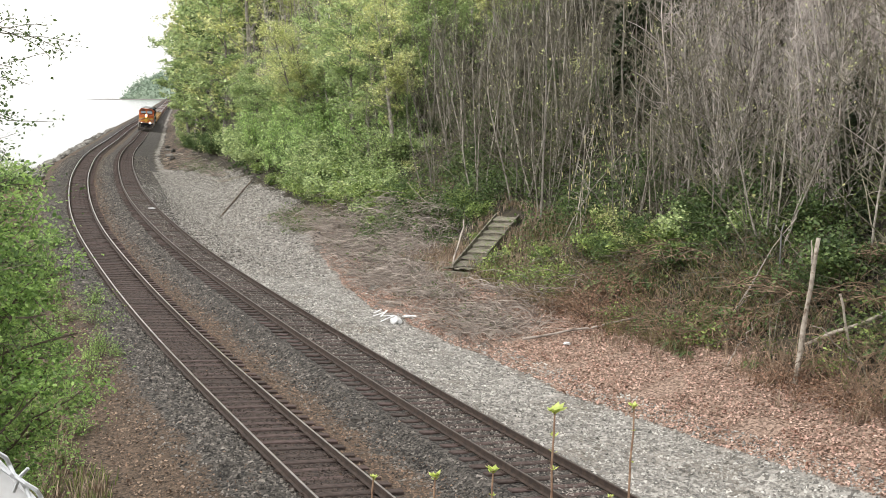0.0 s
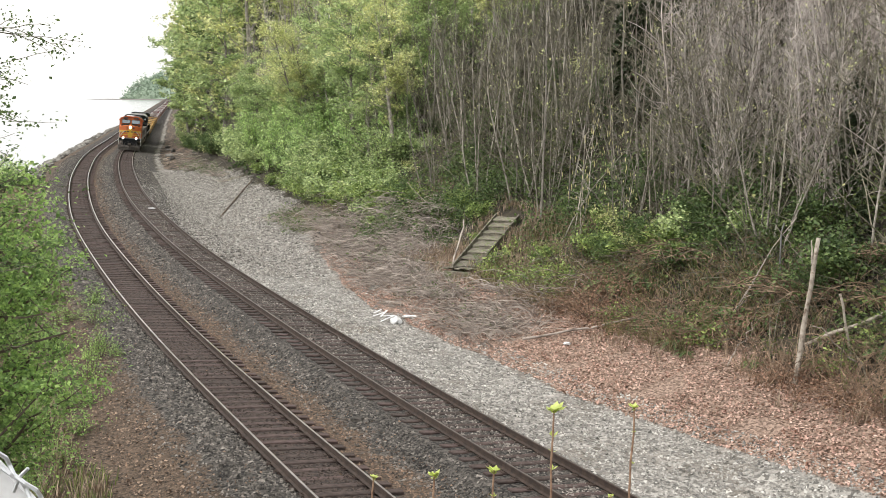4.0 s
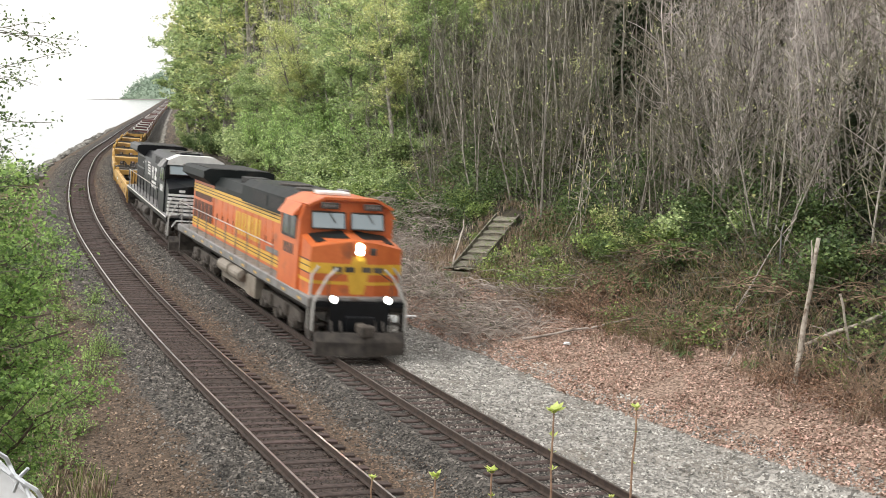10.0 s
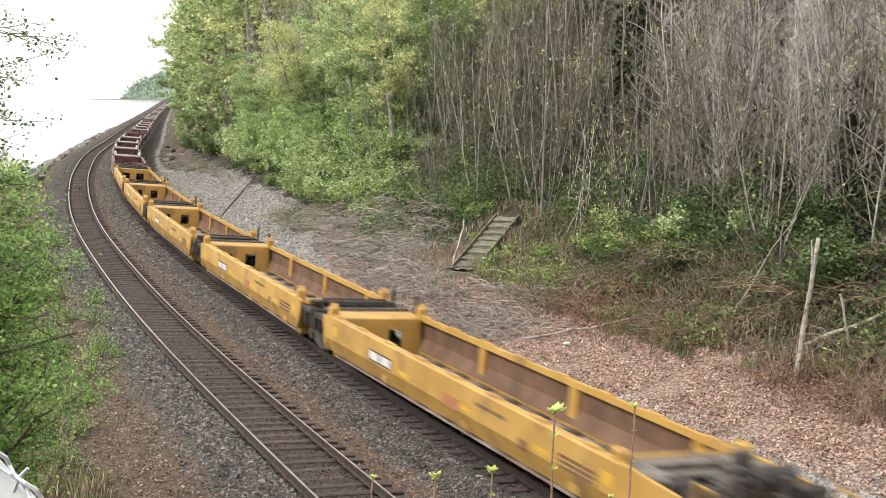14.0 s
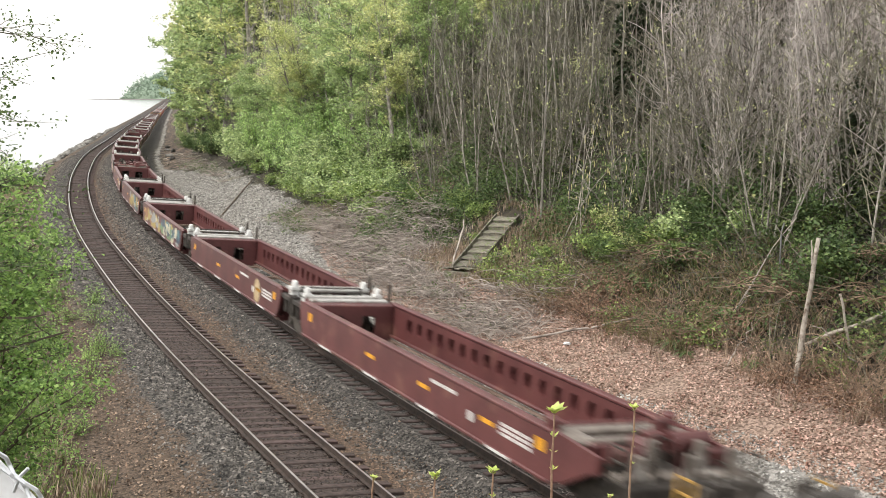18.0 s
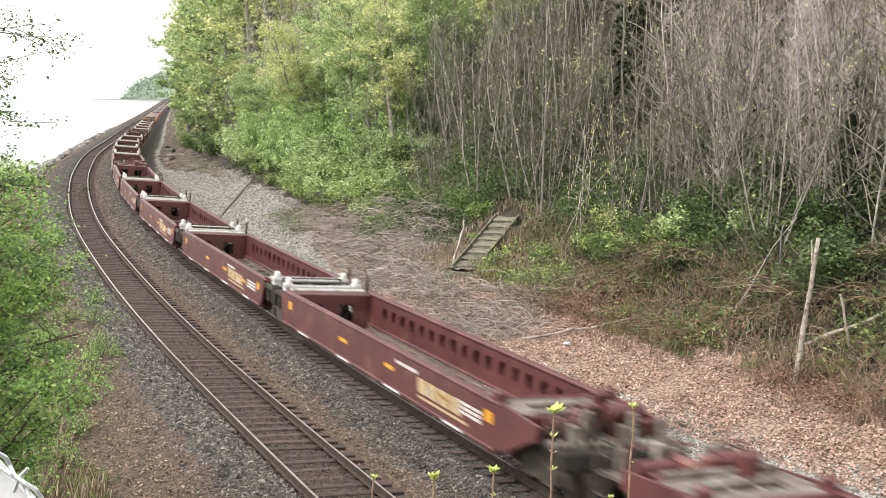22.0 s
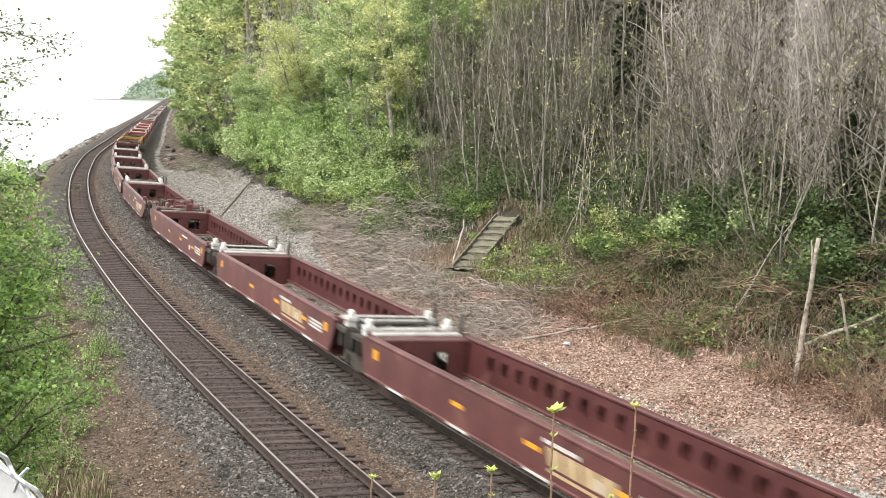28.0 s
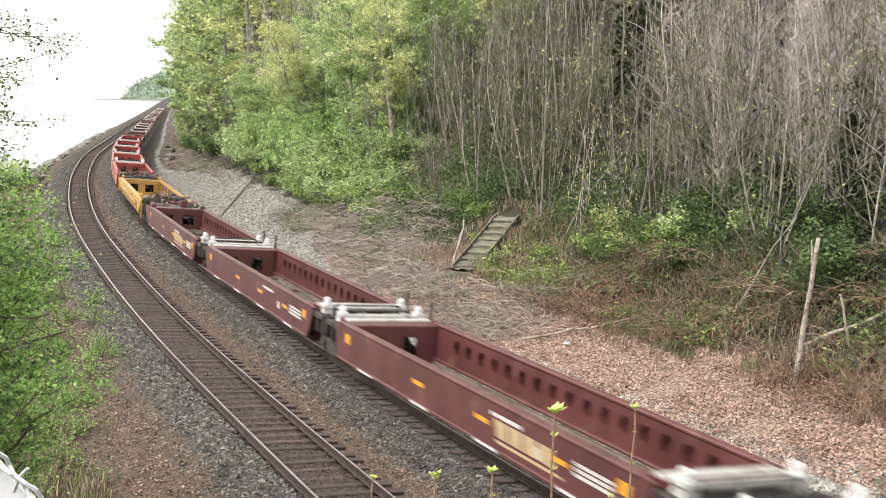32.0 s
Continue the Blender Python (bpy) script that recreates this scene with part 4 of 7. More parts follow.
    if orange:
        for sx in (-1, 1):
            quad = [Vector((sx * 1.25, yn + 0.42, 3.285)), Vector((sx * 0.2, yn + 0.42, 3.44)), Vector((sx * 0.2, 2.28, 3.60)), Vector((sx * 1.25, 2.28, 3.46))]
            gp = Shape().add([tuple(q + Vector((0, 0, h))) for h in (0.0, 0.02) for q in quad], [(0, 1, 2, 3), (4, 5, 6, 7), (0, 1, 5, 4), (1, 2, 6, 5), (2, 3, 7, 6), (3, 0, 4, 7)])
            part("glare_panel", gp, M["green_black"], t, "dark panel on the nose top")
    hl = Shape().box(-0.2, 0.2, yn - 0.05, yn + 0.02, 3.0 - low, 3.36 - low, bevel=0.02)
    part("headlight_housing", hl, body, t)
    lamp = M["lamp_glow"] if orange else M["mark_white"]
    for z in (3.1, 3.26):
        part("headlight", Shape().disc((-0.0, yn - 0.055, z - low), (0, 1, 0), 0.105, 0.02, 14), lamp, t, "lit headlight" if orange else "unlit headlight")
    part("nose_door", Shape().box(0.28, 0.85, yn - 0.012, yn + 0.02, 1.9, 3.0, bevel=0.02) if not orange else Shape().box(0.35, 0.55, yn - 0.02, yn + 0.03, 3.0, 3.22, bevel=0.02), body if not orange else M["deck_dark"], t)
    for sx in (-1, 1):
        part("ditch_light", Shape().disc((sx * 0.86, 0.485, 1.70), (0, 1, 0), 0.1, 0.012, 14), lamp if orange else M["grey_paint"], t, "lit ditch light" if orange else "")
        part("ditch_housing", Shape().disc((sx * 0.86, 0.57, 1.70), (0, 1, 0), 0.125, 0.15, 14), M["deck_dark"], t)
        part("ditch_bracket", Shape().box(sx * 0.86 - 0.05, sx * 0.86 + 0.05, 0.55, 0.66, 1.5, 1.68), M["under"], t)
    part("front_platform", Shape().box(-1.45, 1.45, 0.55, 1.2, 1.66, 1.74), M["grey_paint"], t)
    for x in (-1.0, 1.0):
        part("end_rail_post", Shape().tube([(x, 0.62, 1.7), (x, 0.62, 2.25), (x * 0.6, 0.66, 2.5)], 0.018, 6), M["deck_dark"], t)
    # bands on the nose
    bd = Shape()
    bk = Shape()
    if orange:
        for z0, z1 in ((2.40, 2.72), (2.08, 2.18)):
            bd = Shape().box(-0.56, 0.56, yn - 0.008, yn, z0, z1)
            for sx in (-1, 1):
                bd.add([(sx * 0.555, yn - 0.008, z0), (sx * 1.456, yn + 0.212, z0), (sx * 1.456, yn + 0.212, z1), (sx * 0.555, yn - 0.008, z1)], [(0, 1, 2, 3)])
                bd.add([(sx * 1.458, yn + 0.215, z0), (sx * 1.458, 2.45, z0), (sx * 1.458, 2.45, z1), (sx * 1.458, yn + 0.215, z1)], [(0, 1, 2, 3)])
            part("nose_band", bd, M["gold"], t, "yellow nose band")
        bd = Shape().prism([(-0.22, 1.8), (0.22, 1.8), (0.34, 2.4), (0.2, 2.95), (-0.2, 2.95), (-0.34, 2.4)], "y", yn - 0.012, yn - 0.004)
        for z in (2.36, 2.74, 2.56):
            for sx in (-1, 1):
                bk.add([(sx * 1.462, yn + 0.215, z), (sx * 1.462, 2.45, z), (sx * 1.462, 2.45, z + 0.035), (sx * 1.462, yn + 0.215, z + 0.035)], [(0, 1, 2, 3)])
        for i, x in enumerate((-0.82, -0.42, 0.12, 0.5)):
            bk.box(x, x + 0.3, yn - 0.02, yn - 0.013, 2.47, 2.63)
        part("nose_shield", bd, M["gold"], t, "yellow nose shield")
        tagged(part("nose_emblem", bk, M["deck_dark"], t), "dark emblem drawn as plain bars", kind="stuff")
    else:
        for i in range(6):
            bd = Shape()
            z, h = 1.74 + i * 0.185, 0.112
            bd.box(-0.56, 0.56, yn - 0.008, yn, z, z + h)
            for sx in (-1, 1):
                bd.add([(sx * 0.555, yn - 0.008, z), (sx * 1.456, yn + 0.212, z), (sx * 1.456, yn + 0.212, z + h), (sx * 0.555, yn - 0.008, z + h)], [(0, 1, 2, 3)])
                bd.add([(sx * 1.458, yn + 0.215, z), (sx * 1.458, 1.62 - 0.06 * i, z), (sx * 1.458, 1.55 - 0.06 * i, z + h), (sx * 1.458, yn + 0.215, z + h)], [(0, 1, 2, 3)])
            part("nose_band", bd, M["white_paint"], t, "white nose stripe")
        part("nose_patch", Shape().prism([(-0.1, 1.95), (0.42, 1.95), (0.5, 2.4), (0.36, 2.8), (0.0, 2.8), (-0.14, 2.4)], "y", yn - 0.014, yn - 0.009), M["white_paint"], t, "white emblem drawn plain")
        part("grab_iron", Shape().tube([(-1.3, 0.5, 1.2), (-1.1, 0.42, 1.5), (-0.2, 0.42, 1.5), (0.2, 0.42, 1.5), (1.1, 0.42, 1.5), (1.3, 0.5, 1.2)], 0.035, 6), M["white_paint"], t, "white front grab iron")
        part("number_plate", Shape().box(-0.95, -0.25, yn + 0.03, yn + 0.12, 2.86, 2.98), M["white_paint"], t, "pale plate with unreadable figures")
    # cab
    c0, c1 = (2.3, 4.6) if orange else (2.52, 4.8)
    prof = [(-1.52, 1.7), (1.52, 1.7), (1.52, 3.9), (1.38, 4.36), (0.85, 4.62), (-0.85, 4.62), (-1.38, 4.36), (-1.52, 3.9)]
    part("cab", Shape().loft([[(x, y, z) for x, z in prof] for y in (c0, c1)]), body, t)
    roofmat = M["white_paint"] if not orange else body
    rf = Shape()
    rf.loft([[(x * 1.015, y, z + 0.02) for x, z in prof[3:7]] + [(x * 0.98, y, z - 0.06) for x, z in prof[3:7]][::-1] for y in (c0 - (0.29 if orange else 0.18), c0 + (1.1 if not orange else 0.5))])
    if not orange:
        bw = [(-1.44, 4.15), (1.44, 4.15), (1.38, 4.38), (0.85, 4.645), (-0.85, 4.645), (-1.38, 4.38)]
        part("brow", Shape().prism(bw, "y", c0 - 0.2, c0 - 0.08), M["white_paint"], t, "white brow over the windscreen")
    part("roof_visor", rf, roofmat, t, "white cab roof edge" if not orange else "cab roof visor")
    for sx in (-1, 1):
        a = sx * 1.3
        pn = Shape()
        x0, x1 = sorted((sx * 0.10, sx * (1.17 if orange else 1.3)))
        pn.prism([(c0 - 0.16, 3.66), (c0 - 0.15, 3.66), (c0 - 0.005, 4.16), (c0 - 0.02, 4.16)], "x", x0, x1)
        part("windshield", pn, M["glass"], t, "windscreen pane reflecting the sky")
        fr = Shape()
        for (xa, za, ya), (xb, zb, yb) in (((x0, 3.66, -0.16), (x1, 3.66, -0.16)), ((x1, 3.66, -0.16), (x1, 4.16, -0.02)), ((x1, 4.16, -0.02), (x0, 4.16, -0.02)), ((x0, 4.16, -0.02), (x0, 3.66, -0.16))):
            fr.tube([(xa, c0 + ya, za), (xb, c0 + yb, zb)], 0.025, 5)
        fr.tube([((x0 + x1) / 2, c0 - 0.05, 4.18), ((x0 + x1) / 2 + 0.2, c0 - 0.14, 3.85)], 0.012, 4)
        part("windshield_frame", fr, M["deck_dark"], t)
        if orange:
            nb = Shape().box(min(sx * 0.4, sx * 1.0), max(sx * 0.4, sx * 1.0), c0 - 0.36, c0 - 0.28, 4.28, 4.48, bevel=0.02)
            part("number_board", nb, M["deck_dark"], t, "dark number board with unreadable figures")
            nbb = Shape()
            for i in range(4):
                nbb.box(sx * (0.52 + i * 0.12) - 0.035, sx * (0.52 + i * 0.12) + 0.035, c0 - 0.366, c0 - 0.36, 4.35, 4.42)
            tagged(part("board_marking", nbb, M["grey_paint"], t), kind="stuff")
        sw0, sw1 = sorted((sx * 1.53, sx * 1.54))
        part("side_window", Shape().box(sw0, sw1, c0 + 0.42, c0 + 1.14, 3.3, 3.95).box(sw0, sw1, c0 + 1.2, c0 + 1.94, 3.3, 3.95), M["glass_dark"], t)
        fw = Shape()
        for ya, yb, za, zb in ((0.36, 2.0, 3.24, 3.30), (0.36, 2.0, 3.94, 4.0), (0.36, 0.42, 3.24, 4.0), (1.14, 1.2, 3.24, 4.0), (1.94, 2.0, 3.24, 4.0)):
            fw.box(min(sx * 1.53, sx * 1.555), max(sx * 1.53, sx * 1.555), c0 + ya, c0 + yb, za, zb)
        part("window_frame", fw, M["deck_dark"], t)
        sh0 = Shape().prism([(sx * 1.5, 4.02), (sx * 1.72, 3.97), (sx * 1.42, 4.36)], "y", c0 + 0.25, c1 - 0.3)
        # on the black cab the sheen along the roof side is put into this grey
        part("sun_shade", sh0, body if orange else M["grey_paint"], t)
        bars_sh = Shape()
        for i in range(4):
            bars_sh.box(min(sx * 1.526, sx * 1.52), max(sx * 1.526, sx * 1.52), c0 + 0.62 + i * 0.3, c0 + 0.84 + i * 0.3, 2.72, 3.05)
        part("road_number", bars_sh, M["deck_dark"] if orange else M["white_paint"], t, "road number shown as plain bars")
    part("horn", Shape().disc((0.3, c1 - 0.5, 4.72), (0, 1, 0), 0.07, 0.5, 8).disc((0.5, c1 - 0.5, 4.72), (0, 1, 0), 0.06, 0.4, 8).box(0.2, 0.6, c1 - 0.55, c1 - 0.45, 4.6, 4.7), M["grey_paint"], t)
    part("air_conditioner", Shape().box(-0.7, 0.35, c0 + 0.9, c1 - 0.7, 4.6, 4.74, bevel=0.04), M["white_paint"] if orange else M["black"], t, "roof air conditioner box")
    # auxiliary cab and hood
    w = 1.02
    hood = Shape()
    hp = lambda hw, ht: [(-hw, 1.72), (hw, 1.72), (hw, ht - 0.32), (hw - 0.22, ht), (-hw + 0.22, ht), (-hw, ht - 0.32)]
    hood.loft([[(x, y, z) for x, z in hp(w, 4.2)] for y in (c1 + 0.004, 17.15)])
    part("hood", hood, body, t, "long engine hood")
    cap = Shape()
    prof2 = [(-1.03, 3.72), (-1.03, 3.9), (-0.8, 4.24), (0.8, 4.24), (1.03, 3.9), (1.03, 3.72)]
    cap.loft([[(x, y, z) for x, z in prof2] for y in (c1 + 0.02, 17.3)])
    part("hood_top", cap, top, t, "dark hood top")
    bx = Shape()
    prof3 = [(-1.22, 3.72), (1.22, 3.72), (1.22, 4.32), (0.95, 4.56), (-0.95, 4.56), (-1.22, 4.32)]
    bx.loft([[(x, y, z) for x, z in prof3] for y in (c1 + 0.03, 11.4)])
    part("blower_box", bx, top, t, "raised dark equipment box")
    for sx in (-1, 1):
        gr = Shape()
        a, b = sorted((sx * 1.225, sx * 1.235))
        gr.box(a, b, 5.6, 7.2, 3.85, 4.25).box(a, b, 7.6, 9.6, 3.85, 4.25)
        part("intake_grille", gr, M["mesh"], t)
    part("exhaust_outlet", Shape().box(-0.45, 0.45, 13.6, 14.9, 4.22, 4.46, bevel=0.03), M["mesh"], t)
    for y in (6.2, 8.4):
        part("roof_fan", Shape().lathe([(0.6, 4.55), (0.6, 4.62), (0.52, 4.64), (0.1, 4.6)], 18, at=(0, y, 0)), M["deck_dark"], t)
    # hood doors, grab irons
    for sx in (-1, 1):
        for i, y in enumerate(np.arange(5.2, 16.0, 1.02)):
            a, b = sorted((sx * 1.02, sx * 1.045))
            d = part("hood_door", Shape().box(a, b, y + 0.04, y + 0.98, 1.9, 3.6, bevel=0.01), body, t)
            part("latch", Shape().box(min(sx * 1.045, sx * 1.06), max(sx * 1.045, sx * 1.06), y + 0.85, y + 0.92, 2.5, 2.75), top, d)
    # radiator end
    rd = Shape()
    rd.loft([[(x, y, z) for x, z in hp(1.04, 4.3)] for y in (17.2, 21.5)])
    part("radiator_cab", rd, body, t)
    wg = Shape()
    wg.loft([[(-1.08, y, 3.86), (1.08, y, 3.86), (1.53, y, 4.16), (1.53, y, 4.46), (1.3, y, 4.56), (-1.3, y, 4.56), (-1.53, y, 4.46), (-1.53, y, 4.16)] for y in (17.15, 21.95)])
    part("radiator_overhang", wg, top, t, "overhanging dark radiator housing")
    part("radiator_top", Shape().box(-1.22, 1.22, 17.35, 21.75, 4.565, 4.58), M["mesh"], t)
    for sx in (-1, 1):
        a, b = sorted((sx * 1.045, sx * 1.055))
        g = Shape().box(a, b, 17.5, 21.1, 3.12, 3.74)
        part("radiator_screen", g, M["vent_rust"] if orange else M["mesh"], t)
        for i in range(5):
            part("vent_door", Shape().box(a, b, 17.3 + i * 0.82, 17.98 + i * 0.82, 2.0, 3.0, bevel=0.004), M["vent_rust"] if orange else M["mesh"], t)
    # side bands and lettering blocks
    for sx in (-1, 1):
        def band(y0, y1, z0, z1, lift=0.052):
            a, b = sorted((sx * (1.0 + lift), sx * (1.0 + lift + 0.006)))
            return a, b, y0, y1, z0, z1
        if orange:
            for z0, z1 in ((3.36, 3.72), (1.84, 2.20)):
                part("side_band", Shape().box(*band(c1 + 0.05, 21.4, z0, z1)), M["gold"], t, "yellow side band")
                for f in (0.3, 0.64):
                    zz = z0 + (z1 - z0) * f
                    part("band_line", Shape().box(*band(c1 + 0.05, 21.4, zz, zz + 0.028, 0.059)), M["deck_dark"], t)
            lg = Shape()
            y = 8.9
            for i, lw in enumerate((0.95, 1.05, 0.9, 0.85)):
                a, b = band(0, 0, 0, 0, 0.06)[:2]
                lg.box(a, b, y, y + 0.26, 2.36, 3.22)
                lg.box(a, b, y + 0.26 + 0.2, y + lw - 0.1, 2.36, 3.22)
                y += lw + 0.1
            tagged(part("wordmark", lg, M["gold"], t), "yellow wordmark drawn as plain bars", kind="stuff")
            part("grey_panel", Shape().box(*band(5.0, 8.0, 2.24, 2.42)), M["grey_paint"], t)
        else:
            lg = Shape()
            a, b = band(0, 0, 0, 0, 0.055)[:2]
            for i in range(5):
                z = 2.92 + i * 0.16
                lg.prism([(13.3 + i * 0.1, z), (14.9 + i * 0.02, z), (14.95 + i * 0.02, z + 0.09), (13.35 + i * 0.1, z + 0.09)], "x", a, b)
            lg.prism([(11.2, 2.8), (11.5, 2.8), (12.2, 3.5), (11.9, 3.5)], "x", a, b)
            lg.prism([(12.0, 2.8), (12.3, 2.8), (12.75, 3.5), (12.45, 3.5)], "x", a, b)
            lg.prism([(10.2, 2.8), (11.0, 2.8), (11.1, 3.0), (10.3, 3.0)], "x", a, b)
            lg.prism([(10.2, 3.3), (11.2, 3.3), (11.3, 3.5), (10.3, 3.5)], "x", a, b)
            lg.prism([(10.55, 3.0), (10.85, 3.0), (10.95, 3.3), (10.65, 3.3)], "x", a, b)
            bars(lg, a, 10.4, 12.6, 2.28, 2.72, 2, 5, out=b - a)
            tagged(part("wordmark", lg, M["white_paint"], t), "white emblem drawn as plain bars", kind="stuff")
            for sign in (band(7.1, 7.4, 3.2, 3.45), band(8.6, 8.95, 2.95, 3.1), band(16.2, 16.5, 3.5, 3.62, 0.06), band(17.6, 18.0, 3.42, 3.5, 0.06)):
                part("small_sign", Shape().box(*sign), M["mark_white"], t)
    # handrails
    for sx in (-1, 1):
        for i, y in enumerate(np.arange(5.4, 22.0, 1.8)):
            part("handrail_post", Shape().tube([(sx * 1.5, y, 1.5), (sx * 1.5, y, 2.72)], 0.022, 5), M["grey_paint"] if orange else M["black"], t)
        part("handrail", Shape().tube([(sx * 1.5, 5.4, 2.72), (sx * 1.5, 22.1, 2.72), (sx * 1.48, 22.2, 2.1)], 0.02, 5), M["deck"], t, "thin pale handrail")
    re = Shape()
    for x in (-1.4, -0.5, 0.5, 1.4):
        re.tube([(x, 22.2, 1.7), (x, 22.2, 2.72)], 0.022, 5)
    re.tube([(-1.4, 22.2, 2.72), (1.4, 22.2, 2.72)], 0.022, 5)
    part("rear_railing", re, M["white_paint"], t)
    part("rear_pilot", Shape().box(-1.45, 1.45, 22.1, 22.25, 0.5, 1.62), M["under"], t)
    # tank, reservoirs, trucks
    tk = Shape().loft([[(-1.0, y, 0.36), (1.0, y, 0.36), (1.42, y, 0.62), (1.42, y, 1.22), (-1.42, y, 1.22), (-1.42, y, 0.62)] for y in (9.0, 13.0)])
    part("fuel_tank", tk, M["silver"] if orange else M["under"], t, "dusty fuel tank")
    for sx in (-1, 1):
        for y0, y1 in ((9.15, 10.9), (11.1, 12.85)):
            part("air_reservoir", Shape().lathe([(0.05, y0), (0.22, y0 + 0.06), (0.24, y0 + 0.16), (0.24, y1 - 0.16), (0.22, y1 - 0.06), (0.05, y1)], 14, axis="y", at=(sx * 1.5, 0, 1.12)), M["silver"] if orange else M["under"], t, "long air reservoir cylinder")
        a, b = sorted((sx * 1.1, sx * 1.46))
        part("battery_box", Shape().box(a, b, 7.6, 8.85, 0.55, 1.32, bevel=0.03), M["silver"] if orange else M["under"], t)
    for yc in (5.15, 17.6):
        for dy in (-2.0, 0, 2.0):
            wheelset(yc + dy, 0.53, t)
        for sx in (-1, 1):
            f = Shape()
            f.prism([(yc - 2.5, 0.62), (yc - 2.4, 0.92), (yc - 1.3, 0.98), (yc + 1.3, 0.98), (yc + 2.4, 0.92), (yc + 2.5, 0.62), (yc + 1.6, 0.6), (yc + 1.3, 0.45), (yc + 0.7, 0.6), (yc - 0.7, 0.6), (yc - 1.3, 0.45), (yc - 1.6, 0.6)], "x", sx * 1.12 - 0.08, sx * 1.12 + 0.08)
            for dy in (-2.0, 0, 2.0):
                f.box(sx * 1.12 - 0.14, sx * 1.12 + 0.14, yc + dy - 0.2, yc + dy + 0.2, 0.36, 0.74, bevel=0.03)
                f.disc((sx * 1.27, yc + dy, 0.53), (1, 0, 0), 0.14, 0.1, 10)
            for dy in (-1.0, 1.0):
                f.disc((sx * 1.22, yc + dy, 0.78), (0, 0, 1), 0.12, 0.36, 10)
                f.disc((sx * 1.26, yc + dy + 0.35, 0.6), (0, 1, 0), 0.1, 0.3, 10)
            part("truck_frame", f, M["truck"], t, "dusty three-axle truck frame")
        part("truck_bolster", Shape().box(-1.0, 1.0, yc - 0.3, yc + 0.3, 0.6, 1.0), M["under"], t)
    return t


# ---- the train ----
TRAIN = []          # thing, metres behind the front, length


def couple(t, u, length):
    TRAIN.append((t, u, length))


couple(loco("orange diesel locomotive with yellow bands and lit headlights", "orange"), -1.1, 22.3)
couple(loco("black diesel locomotive with white nose stripes and cab roof", "black"), 24.0, 22.3)
HOME = Matrix.Translation((0, 0, 0))
couple(well_unit("yellow", "coupler", "coupler", 23.2, "weathered yellow single well car, empty", 11, 0.4), 45.85, 23.2)
PATTERN = (("coupler", "joint", 19.5), ("joint", "joint", 17.42), ("joint", "joint", 17.4), ("joint", "joint", 17.4), ("joint", "coupler", 19.6))
WORDS = {"yellow": "weathered yellow articulated well car unit, empty", "maroon": "dirty maroon articulated well car unit with pale end beams", "red": "bright red articulated well car unit, empty"}
made, LATER = {}, []


def car_set(style, u, detail=None):
    for i, (fr, rr, ln) in enumerate(PATTERN):
        key = (style, fr, rr)
        if key not in made:
            made[key] = well_unit(style, fr, rr, ln, WORDS[style], len(made) * 7 + 3)
            t = made[key]
        else:
            t = copy_thing(made[key], HOME)
        couple(t, u, ln)
        if detail and i in detail:
            LATER.append((detail[i], t, ln))
        u += ln
    return u


def emblem(kind):
    return lambda t, ln: logo_plate(t, ln, kind)


SPRAY = [surface("sprayed_" + k, tuple(v * 0.75 for v in c), c, 3, 0.5, bump=0.02) for k, c in (("yellow", (0.46, 0.35, 0.12)), ("teal", (0.12, 0.25, 0.27)), ("grey", (0.36, 0.36, 0.35)), ("cream", (0.62, 0.57, 0.42)), ("slate", (0.08, 0.10, 0.14)), ("orange", (0.36, 0.18, 0.09)), ("green", (0.20, 0.30, 0.16)))]


def sprayed(t, ln, y0=1.9, y1=None, seed=1):
    """Faded sprayed paint: overlapping uneven blots in several colours."""
    rng = random.Random(seed)
    sh, y1 = Shape(), y1 or ln - 2.2
    for i in range(int((y1 - y0) * 6)):
        cy, cz = rng.uniform(y0, y1), rng.uniform(0.62, 1.22)
        rw, rh = rng.uniform(0.2, 0.75), rng.uniform(0.1, 0.36)
        tone = rng.choice((0, 0, 3, 5, 2)) if cy > (y0 + y1) / 2 else rng.choice((1, 1, 2, 4, 6, 3, 0))
        x = -1.508 - 0.0007 * (i % 12)
        ring = [(x, cy + rw * rng.uniform(0.6, 1.2) * math.cos(q), min(max(cz + rh * rng.uniform(0.6, 1.3) * math.sin(q), 0.46), 1.38)) for q in (2 * math.pi * j / 9 for j in range(9))]
        sh.add(ring, [tuple(range(9))], tone)
    tagged(part("graffiti", sh, SPRAY, t), "faded many-coloured sprayed paint", kind="stuff")


def half_sprayed(t, ln):
    sprayed(t, ln, 2.6, 8.6, 4)


u = car_set("yellow", 69.2)
u = car_set("maroon", u + 0.15, {1: emblem("disc"), 2: sprayed, 3: half_sprayed, 4: emblem("disc")})
for k in range(3):
    u = car_set("maroon", u, ({0: emblem("wordmark"), 1: emblem("wordmark"), 2: emblem("wordmark"), 4: emblem("wordmark")}, {0: emblem("wordmark"), 2: emblem("wordmark"), 3: emblem("wordmark")}, {0: emblem("wordmark"), 1: emblem("disc"), 2: emblem("wordmark"), 4: emblem("wordmark")})[k])
couple(copy_thing(TRAIN[2][0], HOME), u, 23.3)
u += 24.0
u = car_set("red", u)
for _ in range(4):
    u = car_set("maroon", u)
for make, t, ln in LATER:
    make(t, ln)

